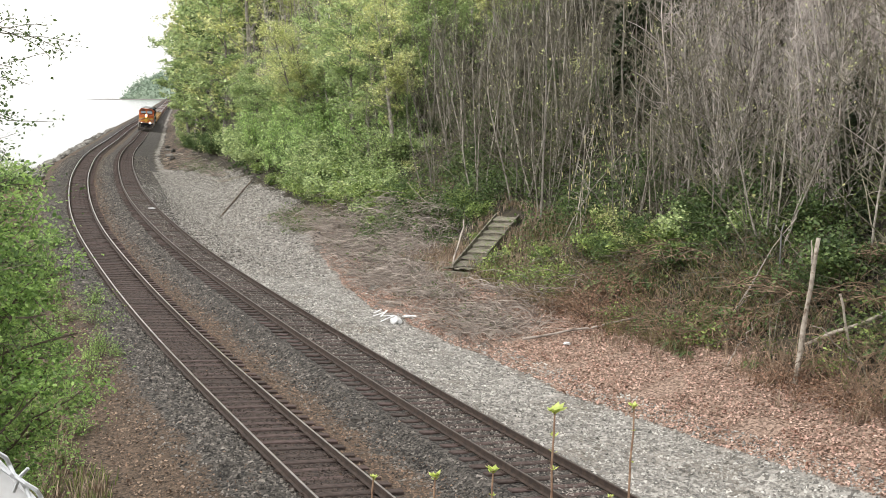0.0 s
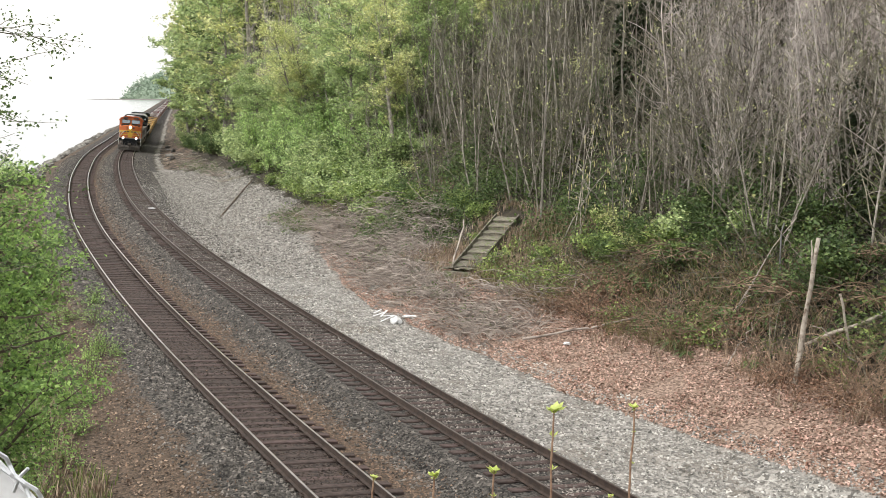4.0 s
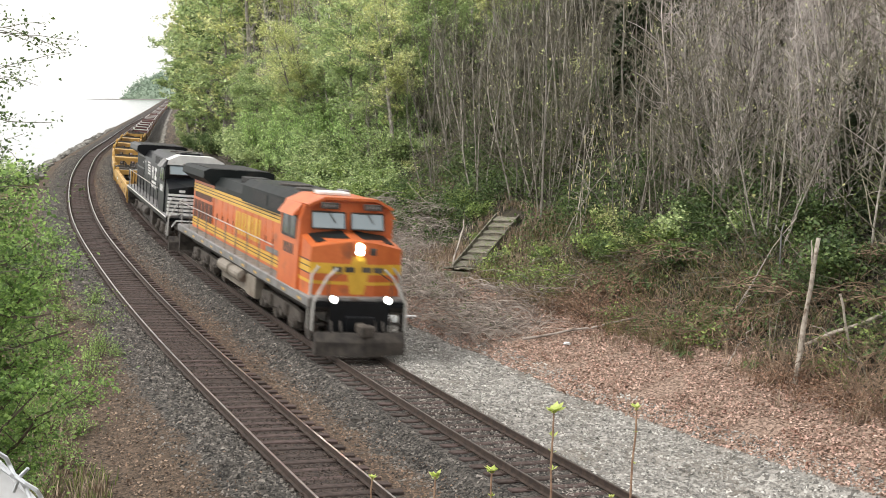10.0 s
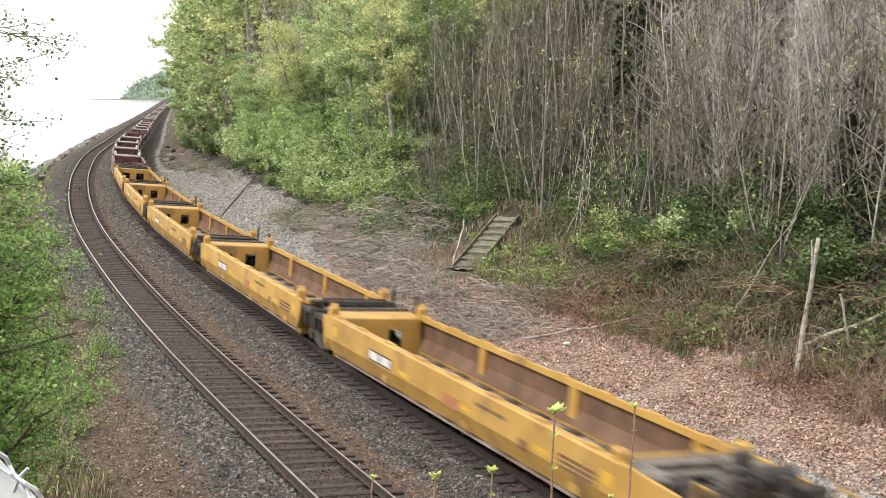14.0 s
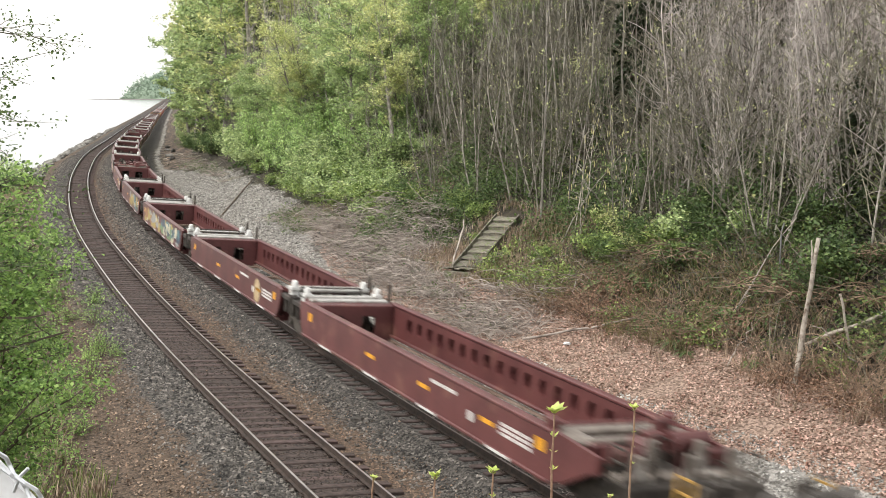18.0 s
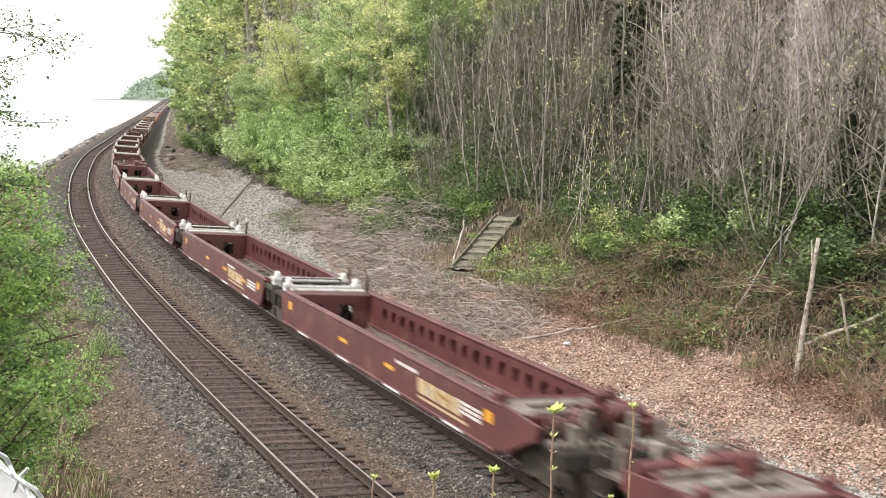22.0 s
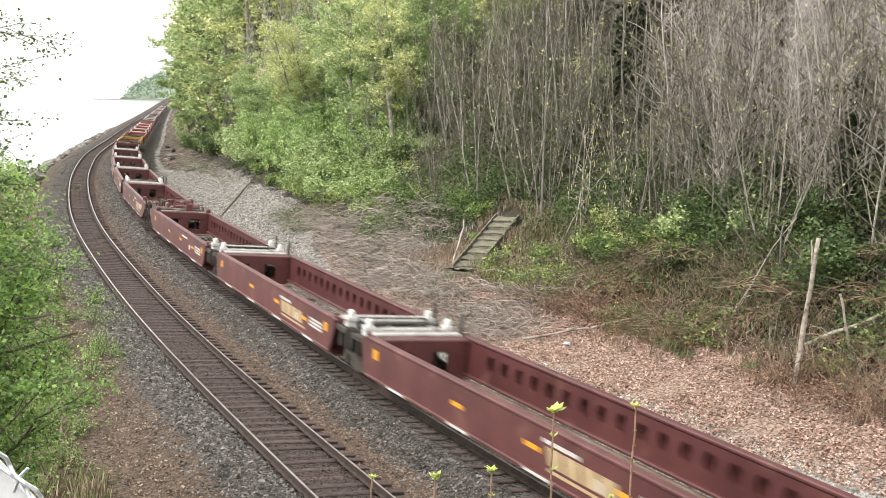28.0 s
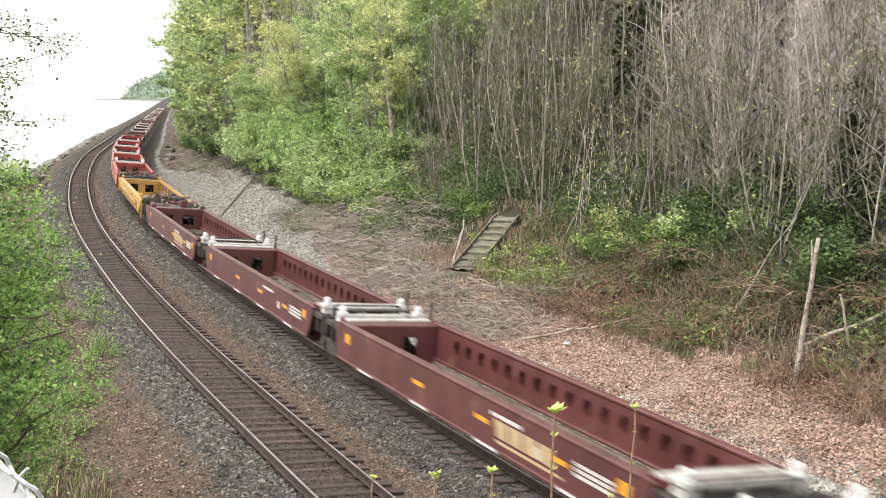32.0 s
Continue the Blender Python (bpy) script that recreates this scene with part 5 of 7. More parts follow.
# ---- plants ----
def leaf_cloud(rng, points, size, spread=0.35, flat=0.3):
    """Diamond leaves at the given points, each turned at random."""
    p = np.asarray(points, float)
    n = len(p)
    ln = size * rng.uniform(1 - spread, 1 + spread, n)[:, None]
    nrm = rng.normal(size=(n, 3))
    nrm[:, 2] = np.abs(nrm[:, 2]) + flat
    nrm /= np.linalg.norm(nrm, axis=1)[:, None]
    u = np.cross(nrm, rng.normal(size=(n, 3)))
    u /= np.linalg.norm(u, axis=1)[:, None]
    w = np.cross(nrm, u)
    droop = nrm * ln * -0.12
    v = np.stack([p - u * ln * 0.5, p + w * ln * 0.33 + droop * -0.5, p + u * ln * 0.5 + droop, p - w * ln * 0.33 + droop * -0.5], 1).reshape(-1, 3)
    f = np.arange(4 * n).reshape(-1, 4)
    return v.tolist(), f.tolist()


class Wood:
    """Tapered limbs, gathered into one mesh; keeps the tips for leaves."""

    def __init__(self, seed):
        self.rng = np.random.default_rng(seed)
        self.sh = Shape()
        self.tips = []

    def limb(self, start, way, length, r0, r1, segs=5, sides=5, wander=0.12, lift=0.0, tips=True):
        p, d = Vector(start), Vector(way).normalized()
        path, rad = [p.copy()], [r0]
        for i in range(segs):
            d = (d + Vector(self.rng.normal(size=3)) * wander + Vector((0, 0, lift))).normalized()
            p = p + d * (length / segs)
            path.append(p.copy())
            rad.append(r0 + (r1 - r0) * (i + 1) / segs)
        self.sh.tube(path, rad, sides, caps=False)
        if tips:
            self.tips.append((path[-1], d))
        return path


def side_way(rng, rise):
    a = rng.uniform(0, 2 * math.pi)
    return Vector((math.cos(a), math.sin(a), rise)).normalized()


def build_alder(seed, stems, tall, fine=3, bark="twig"):
    """Bare grey alder stems from one root, with fine twigs and a few yellow catkins."""
    tw = Wood(seed + 1)
    rng = np.random.default_rng(seed)
    t = thing("alder_clump", "bare grey alder stems with fine twigs on the slope", "tree", "alders on the slope")
    cat = []
    for i in range(stems):
        w = Wood(seed * 10 + i)
        h = tall * rng.uniform(0.6, 1.05)
        base = Vector((rng.normal() * 0.4, rng.normal() * 0.4, -0.25))
        r0 = 0.016 + 0.0040 * h * rng.uniform(0.5, 1.3)
        path = w.limb(base, Vector((rng.normal() * 0.11, rng.normal() * 0.11, 1)), h, r0, 0.009, 9, 5, 0.06, 0.035)
        part("trunk", w.sh, M["bark_grey"] if bark == "twig" else M[bark], t)
        for k in range(int(10 + h * 1.4)):
            f = rng.uniform(0.12, 0.98) ** 0.85
            a = path[min(int(f * 9), 8)].lerp(path[min(int(f * 9) + 1, 9)], (f * 9) % 1)
            ln = (0.4 + 0.22 * h * (1.05 - f)) * rng.uniform(0.5, 1.2)
            bp = tw.limb(a, side_way(rng, rng.uniform(0.35, 1.5)), ln, 0.015 + 0.006 * (1 - f), 0.008, 4, 3, 0.16, 0.06)
            for q in range(fine):
                b = bp[rng.integers(1, 5)]
                tp = tw.limb(b, side_way(rng, rng.uniform(0.2, 1.2)), ln * rng.uniform(0.25, 0.5), 0.0095, 0.006, 2, 3, 0.2, 0.05)
                if rng.random() < 0.10:
                    cat.append(tp[-1])
    # long bowed shoots from the root
    for k in range(4):
        q = rng.uniform(0, 2 * math.pi)
        bw = tw.limb((rng.normal() * 0.4, rng.normal() * 0.4, -0.1), (math.cos(q) * 0.7, math.sin(q) * 0.7, 1), rng.uniform(3, 6), 0.024, 0.010, 7, 3, 0.07, -0.075)
        for j in range(3, 8):
            tw.limb(bw[j], side_way(rng, 0.7), rng.uniform(0.4, 1.1), 0.012, 0.007, 3, 3, 0.15, 0.05)
    tagged(part("twig_spray", tw.sh, M[bark], t), "fine bare twigs", kind="stuff")
    pts = [tuple(Vector(c) + Vector(rng.normal(size=3)) * 0.05) for c in cat for _ in range(3)]
    v, f = leaf_cloud(rng, pts, 0.10)
    tagged(part("bud_spray", raw("bud_spray", v, f, (M["leaf_yellow"],)), None, t), "small yellow-green buds", kind="stuff")
    return t


def build_leafy(seed, tall, wide, leaf, count, size, label, group, lean=0.08, low=0.25):
    """A tree with a tapered trunk, limbs and an uneven crown of separate leaves."""
    w = Wood(seed)
    rng = w.rng
    path = w.limb((0, 0, -0.3), (rng.normal() * lean, rng.normal() * lean, 1), tall * 0.92, 0.013 * tall + 0.03, 0.02, 10, 7, 0.05, 0.03)
    puffs = []
    for k in range(int(16 + tall)):
        f = rng.uniform(low, 1.0)
        a = path[min(int(f * 10), 9)].lerp(path[min(int(f * 10) + 1, 10)], (f * 10) % 1)
        reach = wide * (0.35 + 0.75 * math.sin(math.pi * min(max((f - low) / (1.08 - low), 0), 1))) * rng.uniform(0.55, 1.15)
        bp = w.limb(a, side_way(rng, rng.uniform(0.15, 0.9)), reach, 0.02 + 0.004 * tall * (1 - f), 0.012, 5, 4, 0.14, 0.04)
        for q in range(5):
            b = bp[rng.integers(2, 6)]
            tp = w.limb(b, side_way(rng, rng.uniform(-0.2, 0.8)), reach * rng.uniform(0.2, 0.45), 0.012, 0.006, 3, 3, 0.2, 0.02)
            puffs.append((tp[-1], reach * rng.uniform(0.12, 0.28)))
            puffs.append((tp[1], reach * rng.uniform(0.10, 0.2)))
    t = thing("tree", label, "tree", group)
    part("trunk", w.sh, M["bark_brown"] if leaf == M["leaf_near"] else M["bark_grey"], t)
    wts = np.array([p[1] ** 1.5 for p in puffs])
    pick = rng.choice(len(puffs), count, p=wts / wts.sum())
    ctr = np.array([tuple(puffs[i][0]) for i in pick])
    rad = np.array([puffs[i][1] for i in pick])[:, None]
    pts = ctr + rng.normal(size=(count, 3)) * rad * 0.40 * np.array((1, 1, 0.6))
    v, f = leaf_cloud(rng, pts, size, flat=0.9)
    tagged(part("crown", raw("crown", v, f, (leaf,)), None, t), "crown of small fresh leaves", kind="stuff")
    return t


def build_shrub(seed, tall, wide, leaf, count, size, label, group):
    w = Wood(seed)
    rng = w.rng
    puffs = []
    for k in range(16):
        a = rng.uniform(0, 2 * math.pi)
        out = rng.uniform(0.1, 1.0)
        path = w.limb((rng.normal() * wide * 0.2, rng.normal() * wide * 0.2, -0.15), (math.cos(a) * out, math.sin(a) * out, 0.9), math.hypot(tall, wide * out) * rng.uniform(0.55, 1.0), 0.018, 0.006, 5, 4, 0.14, -0.04)
        puffs += [(q, wide * rng.uniform(0.14, 0.3)) for q in path[2:]]
    t = thing("shrub", label, "shrub", group)
    tagged(part("stem_tangle", w.sh, M["bark_brown"], t), "thin woody stems", kind="stuff")
    pick = rng.integers(0, len(puffs), count)
    pts = np.array([tuple(puffs[i][0]) for i in pick]) + rng.normal(size=(count, 3)) * np.array([puffs[i][1] for i in pick])[:, None] * 0.55 * np.array((1, 1, 0.75))
    pts[:, 2] = np.abs(pts[:, 2])
    v, f = leaf_cloud(rng, pts, size, flat=0.8)
    tagged(part("foliage", raw("foliage", v, f, (leaf,)), None, t), "dense small leaves", kind="stuff")
    return t


def build_sapling(seed, tall, wide, leaf, count, size, label):
    """Many upright shoots from one root, feathered with small leaves along most of their length."""
    w = Wood(seed)
    rng = w.rng
    puffs = []
    for k in range(22):
        a, out = rng.uniform(0, 2 * math.pi), abs(rng.normal()) * 0.42
        h = tall * rng.uniform(0.45, 1.0) * (1 - 0.25 * min(out, 1))
        path = w.limb((rng.normal() * wide * 0.3, rng.normal() * wide * 0.3, -0.2), (math.cos(a) * out * wide * 0.5, math.sin(a) * out * wide * 0.5, 1), h, 0.022, 0.006, 8, 4, 0.07, 0.03)
        for q in path[2:]:
            for _ in range(3):
                tip = Vector(q) + side_way(rng, rng.uniform(0.1, 1.0)) * rng.uniform(0.1, 0.5)
                w.limb(q, tip - Vector(q), (tip - Vector(q)).length, 0.007, 0.004, 2, 3, 0.1)
                puffs.append((tip, rng.uniform(0.08, 0.24)))
    t = thing("sapling", label, "sapling", "saplings on the slope")
    tagged(part("stem_tangle", w.sh, M["twig"], t), "thin upright stems", kind="stuff")
    pick = rng.integers(0, len(puffs), count)
    pts = np.array([tuple(puffs[i][0]) for i in pick]) + rng.normal(size=(count, 3)) * np.array([puffs[i][1] for i in pick])[:, None] * 0.6 * np.array((1, 1, 1.2))
    pts[:, 2] = np.abs(pts[:, 2])
    v, f = leaf_cloud(rng, pts, size, flat=0.5)
    tagged(part("foliage", raw("foliage", v, f, (leaf,)), None, t), "feathery fresh leaves", kind="stuff")
    return t


def build_conifer(seed, tall, label):
    w = Wood(seed)
    rng = w.rng
    path = w.limb((0, 0, -0.3), (0, 0, 1), tall, 0.012 * tall, 0.02, 8, 6, 0.015, 0.02)
    pts = []
    for k in range(int(tall * 7)):
        f = rng.uniform(0.04, 0.99)
        reach = (0.24 * tall * (1 - f) + 0.35) * rng.uniform(0.7, 1.1)
        a = rng.uniform(0, 2 * math.pi)
        z = f * tall
        for q in range(int(9 + reach * 9)):
            r = reach * math.sqrt(rng.random())
            b = a + rng.normal() * 0.16
            pts.append((math.cos(b) * r, math.sin(b) * r, z - 0.32 * r + rng.normal() * 0.1))
    t = thing("conifer", label, "tree", "dark conifers")
    part("trunk", w.sh, M["bark_brown"], t)
    v, f = leaf_cloud(rng, pts, 0.42, flat=1.2)
    tagged(part("foliage", raw("foliage", v, f, (M["needle"],)), None, t), "drooping dark boughs", kind="stuff")
    return t


def build_bramble(seed, wide, tall, stems, label, green=0.0, stem="dead_stem"):
    """A tangle of arching dead stems, with some green leaves where there are any."""
    rng = np.random.default_rng(seed)
    sh, pts = Shape(), []
    for k in range(stems):
        a = rng.uniform(0, 2 * math.pi)
        r = wide * math.sqrt(rng.random()) * 0.8
        p = Vector((math.cos(a) * r, math.sin(a) * r, -0.1))
        b = rng.uniform(0, 2 * math.pi)
        d = Vector((math.cos(b) * 0.8, math.sin(b) * 0.8, rng.uniform(0.5, 1.6))).normalized()
        ln = rng.uniform(0.6, 1.5) * (wide + tall) * 0.6
        path = [p.copy()]
        for i in range(5):
            d = (d + Vector((rng.normal() * 0.12, rng.normal() * 0.12, -0.36))).normalized()
            p = p + d * ln / 5
            if p.z < 0.02:
                p.z = 0.02 + 0.05 * rng.random()
            path.append(p.copy())
            if rng.random() < green:
                pts += [tuple(p + Vector(rng.normal(size=3)) * 0.12) for _ in range(7)]
        sh.tube(path, [0.018, 0.018, 0.017, 0.015, 0.012, 0.009], 3, caps=False)
    t = thing("bramble", label, "bramble", "brambles along the slope")
    tagged(part("stem_tangle", sh, M[stem], t), "tangled dead stems", kind="stuff")
    if pts:
        v, f = leaf_cloud(rng, pts, 0.11)
        tagged(part("leaves", raw("leaves", v, f, (M["leaf_deep"],)), None, t), "sparse green leaves", kind="stuff")
    return t


def build_fern(seed, reach):
    rng = np.random.default_rng(seed)
    t = thing("fern", "green sword fern with arching fronds on the litter slope", "fern", "ferns on the slope")
    for k in range(13):
        a = k * 2 * math.pi / 13 + rng.uniform(-0.2, 0.2)
        ln, rise = reach * rng.uniform(0.75, 1.1), rng.uniform(0.45, 0.95)
        v, f = [], []
        n = 12
        for i in range(n):
            q0, q1 = i / n, (i + 0.75) / n
            for side in (-1, 1):
                half = reach * 0.13 * math.sin(math.pi * (0.12 + 0.86 * q0))
                c = []
                for q, o in ((q0, 0), (q0 + 0.02, 1), (q1, 0.9), (q1, 0)):
                    rr, zz = ln * q * 0.85, ln * (rise * q - (0.35 + 0.55 * rise) * q * q * 1.1)
                    x, y = math.cos(a) * rr - math.sin(a) * half * o * side, math.sin(a) * rr + math.cos(a) * half * o * side
                    c.append((x, y, zz - 0.08 * o * half + 0.05))
                b = len(v)
                v += c
                f.append((b, b + 1, b + 2, b + 3))
        part("frond", raw("frond", v, f, (M["leaf_deep"],)), None, t)
    return t


def put(ob, s, d, rz, size=1.0, dz=0.0, lean=0.0, face=0.0):
    """Stands a copy of a plant on the ground, s along and d right of the hillside track."""
    a = spot(s, d, dz)
    m = Matrix.Translation(a) @ Euler((radians(lean), radians(face), radians(rz))).to_matrix().to_4x4()
    c = copy_thing(ob, m)
    c.scale = (size, size, size)
    return c


def retire(protos):
    for ob in protos:
        for o in [*ob.children_recursive, ob]:
            bpy.data.objects.remove(o)


def clear(s, d):
    """True where no built thing stands in the way of plants."""
    return not (12.0 < s < 21.8 and 7.2 < d < 13.0 and d > 6.6 + 0.25 * (s - 15))


R = random.Random(12)
# bare alders
protos = [build_alder(100 + i, (5, 4, 3, 6, 4, 2)[i], (9.5, 8.0, 11.0, 7.5, 10.0, 12.0)[i]) for i in range(6)] + [build_alder(120 + i, (5, 4, 6)[i], (10.0, 12.0, 9.0)[i], 1) for i in range(3)] + [build_alder(130 + i, (6, 5)[i], (10.5, 11.5)[i], 2, "twig_pale") for i in range(2)]
n = 0
while n < 225:
    s, d = R.uniform(-16, 50), 10.4 + 22 * R.random() ** 1.4
    if s > 38 and R.random() < 0.45 or s < 3 and d < 13.2 or s < 32 and d < 12.2:
        continue
    if d < 10.5 + 0.09 * max(s - 15, 0) or not clear(s, d):
        continue
    put(protos[R.randrange(6) if d < 19 else R.randrange(6, 9) if s > 13 else R.randrange(9, 11)], s, d, R.uniform(0, 360), R.uniform(0.65, 1.15), lean=R.gauss(0, 2), face=R.gauss(-2, 2.5))
    n += 1
for i in range(80):
    put(protos[R.randrange(9, 11)], R.uniform(-13, 19), R.uniform(14.5, 31), R.uniform(0, 360), R.uniform(0.7, 1.1), lean=R.gauss(0, 2), face=R.gauss(-2, 2.5))
for s, d, z in ((72, 15, 1.3), (78, 17, 1.5), (84, 14.5, 1.4), (90, 16, 1.6), (97, 14, 1.5), (104, 15.5, 1.7), (112, 13.5, 1.6), (66, 18, 1.3), (60, 17, 1.2), (88, 20, 1.7), (100, 19, 1.7), (118, 16, 1.7)):
    put(protos[6 + R.randrange(5)], s, d, R.uniform(0, 360), z)
retire(protos)


def build_catkin_sapling(seed, tall):
    """A few slender stems hung with long pale yellow catkins."""
    w = Wood(seed)
    rng = w.rng
    v, f = [], []
    for k in range(4):
        path = w.limb((rng.normal() * 0.3, rng.normal() * 0.3, -0.2), (rng.normal() * 0.16, rng.normal() * 0.16, 1), tall * rng.uniform(0.7, 1.0), 0.028, 0.008, 9, 5, 0.06, 0.02)
        for q in path[3:]:
            for _ in range(3):
                tip = w.limb(q, side_way(rng, rng.uniform(0.1, 0.8)), rng.uniform(0.3, 0.9), 0.009, 0.005, 3, 3, 0.15, -0.02)[-1]
                if rng.random() < 0.55:
                    for _ in range(rng.integers(1, 4)):
                        o = tip + Vector(rng.normal(size=3)) * 0.07
                        h, r, a = rng.uniform(0.12, 0.24), 0.018, rng.uniform(0, 3.1)
                        e = Vector((math.cos(a) * r, math.sin(a) * r, 0))
                        g = Vector((-math.sin(a) * r, math.cos(a) * r, 0))
                        b = len(v)
                        v += [tuple(o), tuple(o + e - Vector((0, 0, h * 0.4))), tuple(o + g - Vector((0, 0, h * 0.5))), tuple(o - e - Vector((0, 0, h * 0.4))), tuple(o - g - Vector((0, 0, h * 0.5))), tuple(o - Vector((0, 0, h)))]
                        f += [(b, b + 1, b + 2), (b, b + 2, b + 3), (b, b + 3, b + 4), (b, b + 4, b + 1), (b + 5, b + 2, b + 1), (b + 5, b + 3, b + 2), (b + 5, b + 4, b + 3), (b + 5, b + 1, b + 4)]
    t = thing("sapling", "slender sapling hung with pale yellow catkins", "sapling", "saplings on the slope")
    tagged(part("stem_tangle", w.sh, M["bark_grey"], t), "slender grey stems", kind="stuff")
    tagged(part("catkins", raw("catkins", v, f, (M["catkin"],)), None, t), "long hanging pale yellow catkins", kind="stuff")
    return t


protos = [build_catkin_sapling(150, 5.6)]
for s, d, z in ((14.2, 12.0, 1.0), (11.4, 12.4, 0.9)):
    put(protos[0], s, d, R.uniform(0, 360), z)
retire(protos)
# dark conifers deep in the wood
protos = [build_conifer(200 + i, (11, 8)[i], "dark conifer deep behind the bare alders") for i in range(2)]
for i in range(36):
    s, d = (R.uniform(15.5, 23), R.uniform(18, 24)) if i < 20 else (R.uniform(16, 42), R.uniform(26, 38))
    put(protos[i % 2], s, d, R.uniform(0, 360), R.uniform(0.6, 1.25))
for s, d, z in ((2.6, 15.6, 0.42), (0.4, 14.2, 0.3), (-1.6, 15.0, 0.36), (4.4, 17.5, 0.4)):
    put(protos[1], s, d, R.uniform(0, 360), z)
retire(protos)
# leafy trees farther along the slope
kinds = [("leaf_spring", "spring-green leafy tree on the wooded slope"), ("leaf_yellow", "yellow-green tree in young leaf on the slope"), ("leaf_spring", "slender light green tree on the wooded slope"), ("leaf_deep", "deep green tree on the wooded slope")]
protos = [build_leafy(300 + i, (13, 16, 10, 14)[i], (3.2, 3.6, 2.4, 3.4)[i], M[kinds[i][0]], (7500, 7000, 6500, 7000)[i], (0.19, 0.21, 0.16, 0.2)[i], kinds[i][1], "leafy trees on the slope") for i in range(4)]
far = [build_leafy(320 + i, (13, 16, 11, 14)[i], (3.2, 3.8, 2.6, 3.6)[i], M[kinds[i][0]], 3400, 0.31, kinds[i][1], "leafy trees on the slope", low=0.08) for i in range(4)]
for i in range(38):
    put(protos[R.choice((0, 2, 2, 0, 1))], R.uniform(46, 110), 11.5 + 16 * R.random(), R.uniform(0, 360), R.uniform(0.5, 0.95))
for i in range(44):
    put(protos[R.choice((0, 2, 2, 1))], R.uniform(40, 68), 12.5 + 15 * R.random(), R.uniform(0, 360), R.uniform(0.5, 0.9))
for i in range(14):
    put(far[R.choice((0, 1, 1))], R.uniform(98, 170), 10.5 + 9 * R.random(), R.uniform(0, 360), R.uniform(1.25, 1.7))
for i in range(34):
    put(far[R.choice((0, 1, 1, 0, 3))], R.uniform(105, 240), 9.8 + 20 * R.random(), R.uniform(0, 360), R.uniform(0.75, 1.25))
for i in range(16):
    put(far[R.choice((1, 1, 0, 3))], R.uniform(150, 330), R.uniform(8.8, 11.8), R.uniform(0, 360), R.uniform(0.8, 1.3))
for i in range(26):
    put(far[R.choice((0, 1, 3))], R.uniform(60, 260), R.uniform(26, 48), R.uniform(0, 360), R.uniform(0.9, 1.3))
for s, d, k, z in ((126, 10.4, 0, 1.65), (116, 11.2, 1, 1.4), (138, 9.6, 0, 1.6), (150, 9.0, 0, 1.6), (132, 12.5, 3, 1.6), (145, 12.0, 1, 1.5), (108, 12.4, 0, 1.5), (172, 11.0, 0, 1.4), (160, 10.6, 1, 1.45), (165, 8.4, 0, 1.45), (186, 8.8, 1, 1.4), (152, 9.2, 0, 1.5)):
    put(far[k], s, d, R.uniform(0, 360), z)
retire(protos + far)
# shrubs
kinds = [("leaf_spring", "bright green shrub on the slope"), ("leaf_deep", "dark green shrub under the trees"), ("leaf_spring", "low spreading green shrub"), ("leaf_yellow", "sparse yellow-green shrub among bare stems")]
protos = [build_shrub(400 + i, (2.6, 2.0, 1.2, 2.2)[i], (1.7, 1.6, 1.6, 1.4)[i], M[kinds[i][0]], (2600, 2400, 2200, 900)[i], (0.17, 0.15, 0.15, 0.12)[i], kinds[i][1], "shrubs on the slope") for i in range(4)]
for i in range(44):
    s = R.uniform(50, 130)
    put(protos[R.choice((0, 0, 2, 2, 1))], s, 9.8 + 0.012 * s + 5 * R.random() ** 1.5, R.uniform(0, 360), R.uniform(0.7, 1.3))
for i in range(44):
    put(protos[R.choice((0, 1, 3, 1))], R.uniform(100, 330), 7.4 + 4 * R.random(), R.uniform(0, 360), R.uniform(0.8, 1.5))
for i in range(58):
    s, d = R.uniform(-14, 42), R.uniform(11.5, 24)
    if clear(s, d):
        put(protos[R.choice((1, 3, 1, 2))], s, d, R.uniform(0, 360), R.uniform(0.45, 1.0))
for s, d, k, z in ((9.5, 12.2, 1, 0.8), (8.0, 12.8, 2, 0.9), (11.0, 12.6, 3, 0.8), (7.0, 12.4, 1, 0.6), (12.6, 14.2, 1, 0.7), (10.2, 11.2, 1, 0.6), (6.0, 11.6, 1, 0.5), (3.2, 14.2, 1, 0.8), (7.4, 13.8, 1, 0.8), (5.6, 14.8, 1, 0.9), (-8, 13, 1, 0.9), (-6, 15, 1, 0.9), (46, 10.2, 2, 1.1), (48, 10.8, 1, 0.9), (44, 10.9, 2, 1.2), (42, 11.4, 1, 0.9), (50, 11.2, 2, 1.2), (52, 10.8, 0, 1.0), (47, 12.0, 0, 1.1), (40, 11.4, 2, 1.1), (55, 11.2, 0, 1.0), (38.5, 10.6, 2, 1.0), (43.5, 12.6, 2, 1.3), (49.5, 12.8, 1, 1.2), (57, 12.2, 1, 1.2), (53.5, 12.6, 2, 1.3), (31, 9.6, 2, 0.7), (36, 10.2, 2, 0.8), (41, 10.6, 2, 1.0), (45, 10.6, 2, 1.0), (38, 11.8, 0, 0.8)):
    put(protos[k], s, d, R.uniform(0, 360), z)
saplings = [build_sapling(440 + i, (5.2, 4.2, 3.4)[i], (1.7, 1.5, 1.6)[i], M[("leaf_fresh", "leaf_fresh", "leaf_spring")[i]], (4200, 3600, 3200)[i], 0.15, "upright sapling thicket in bright fresh leaf") for i in range(3)]
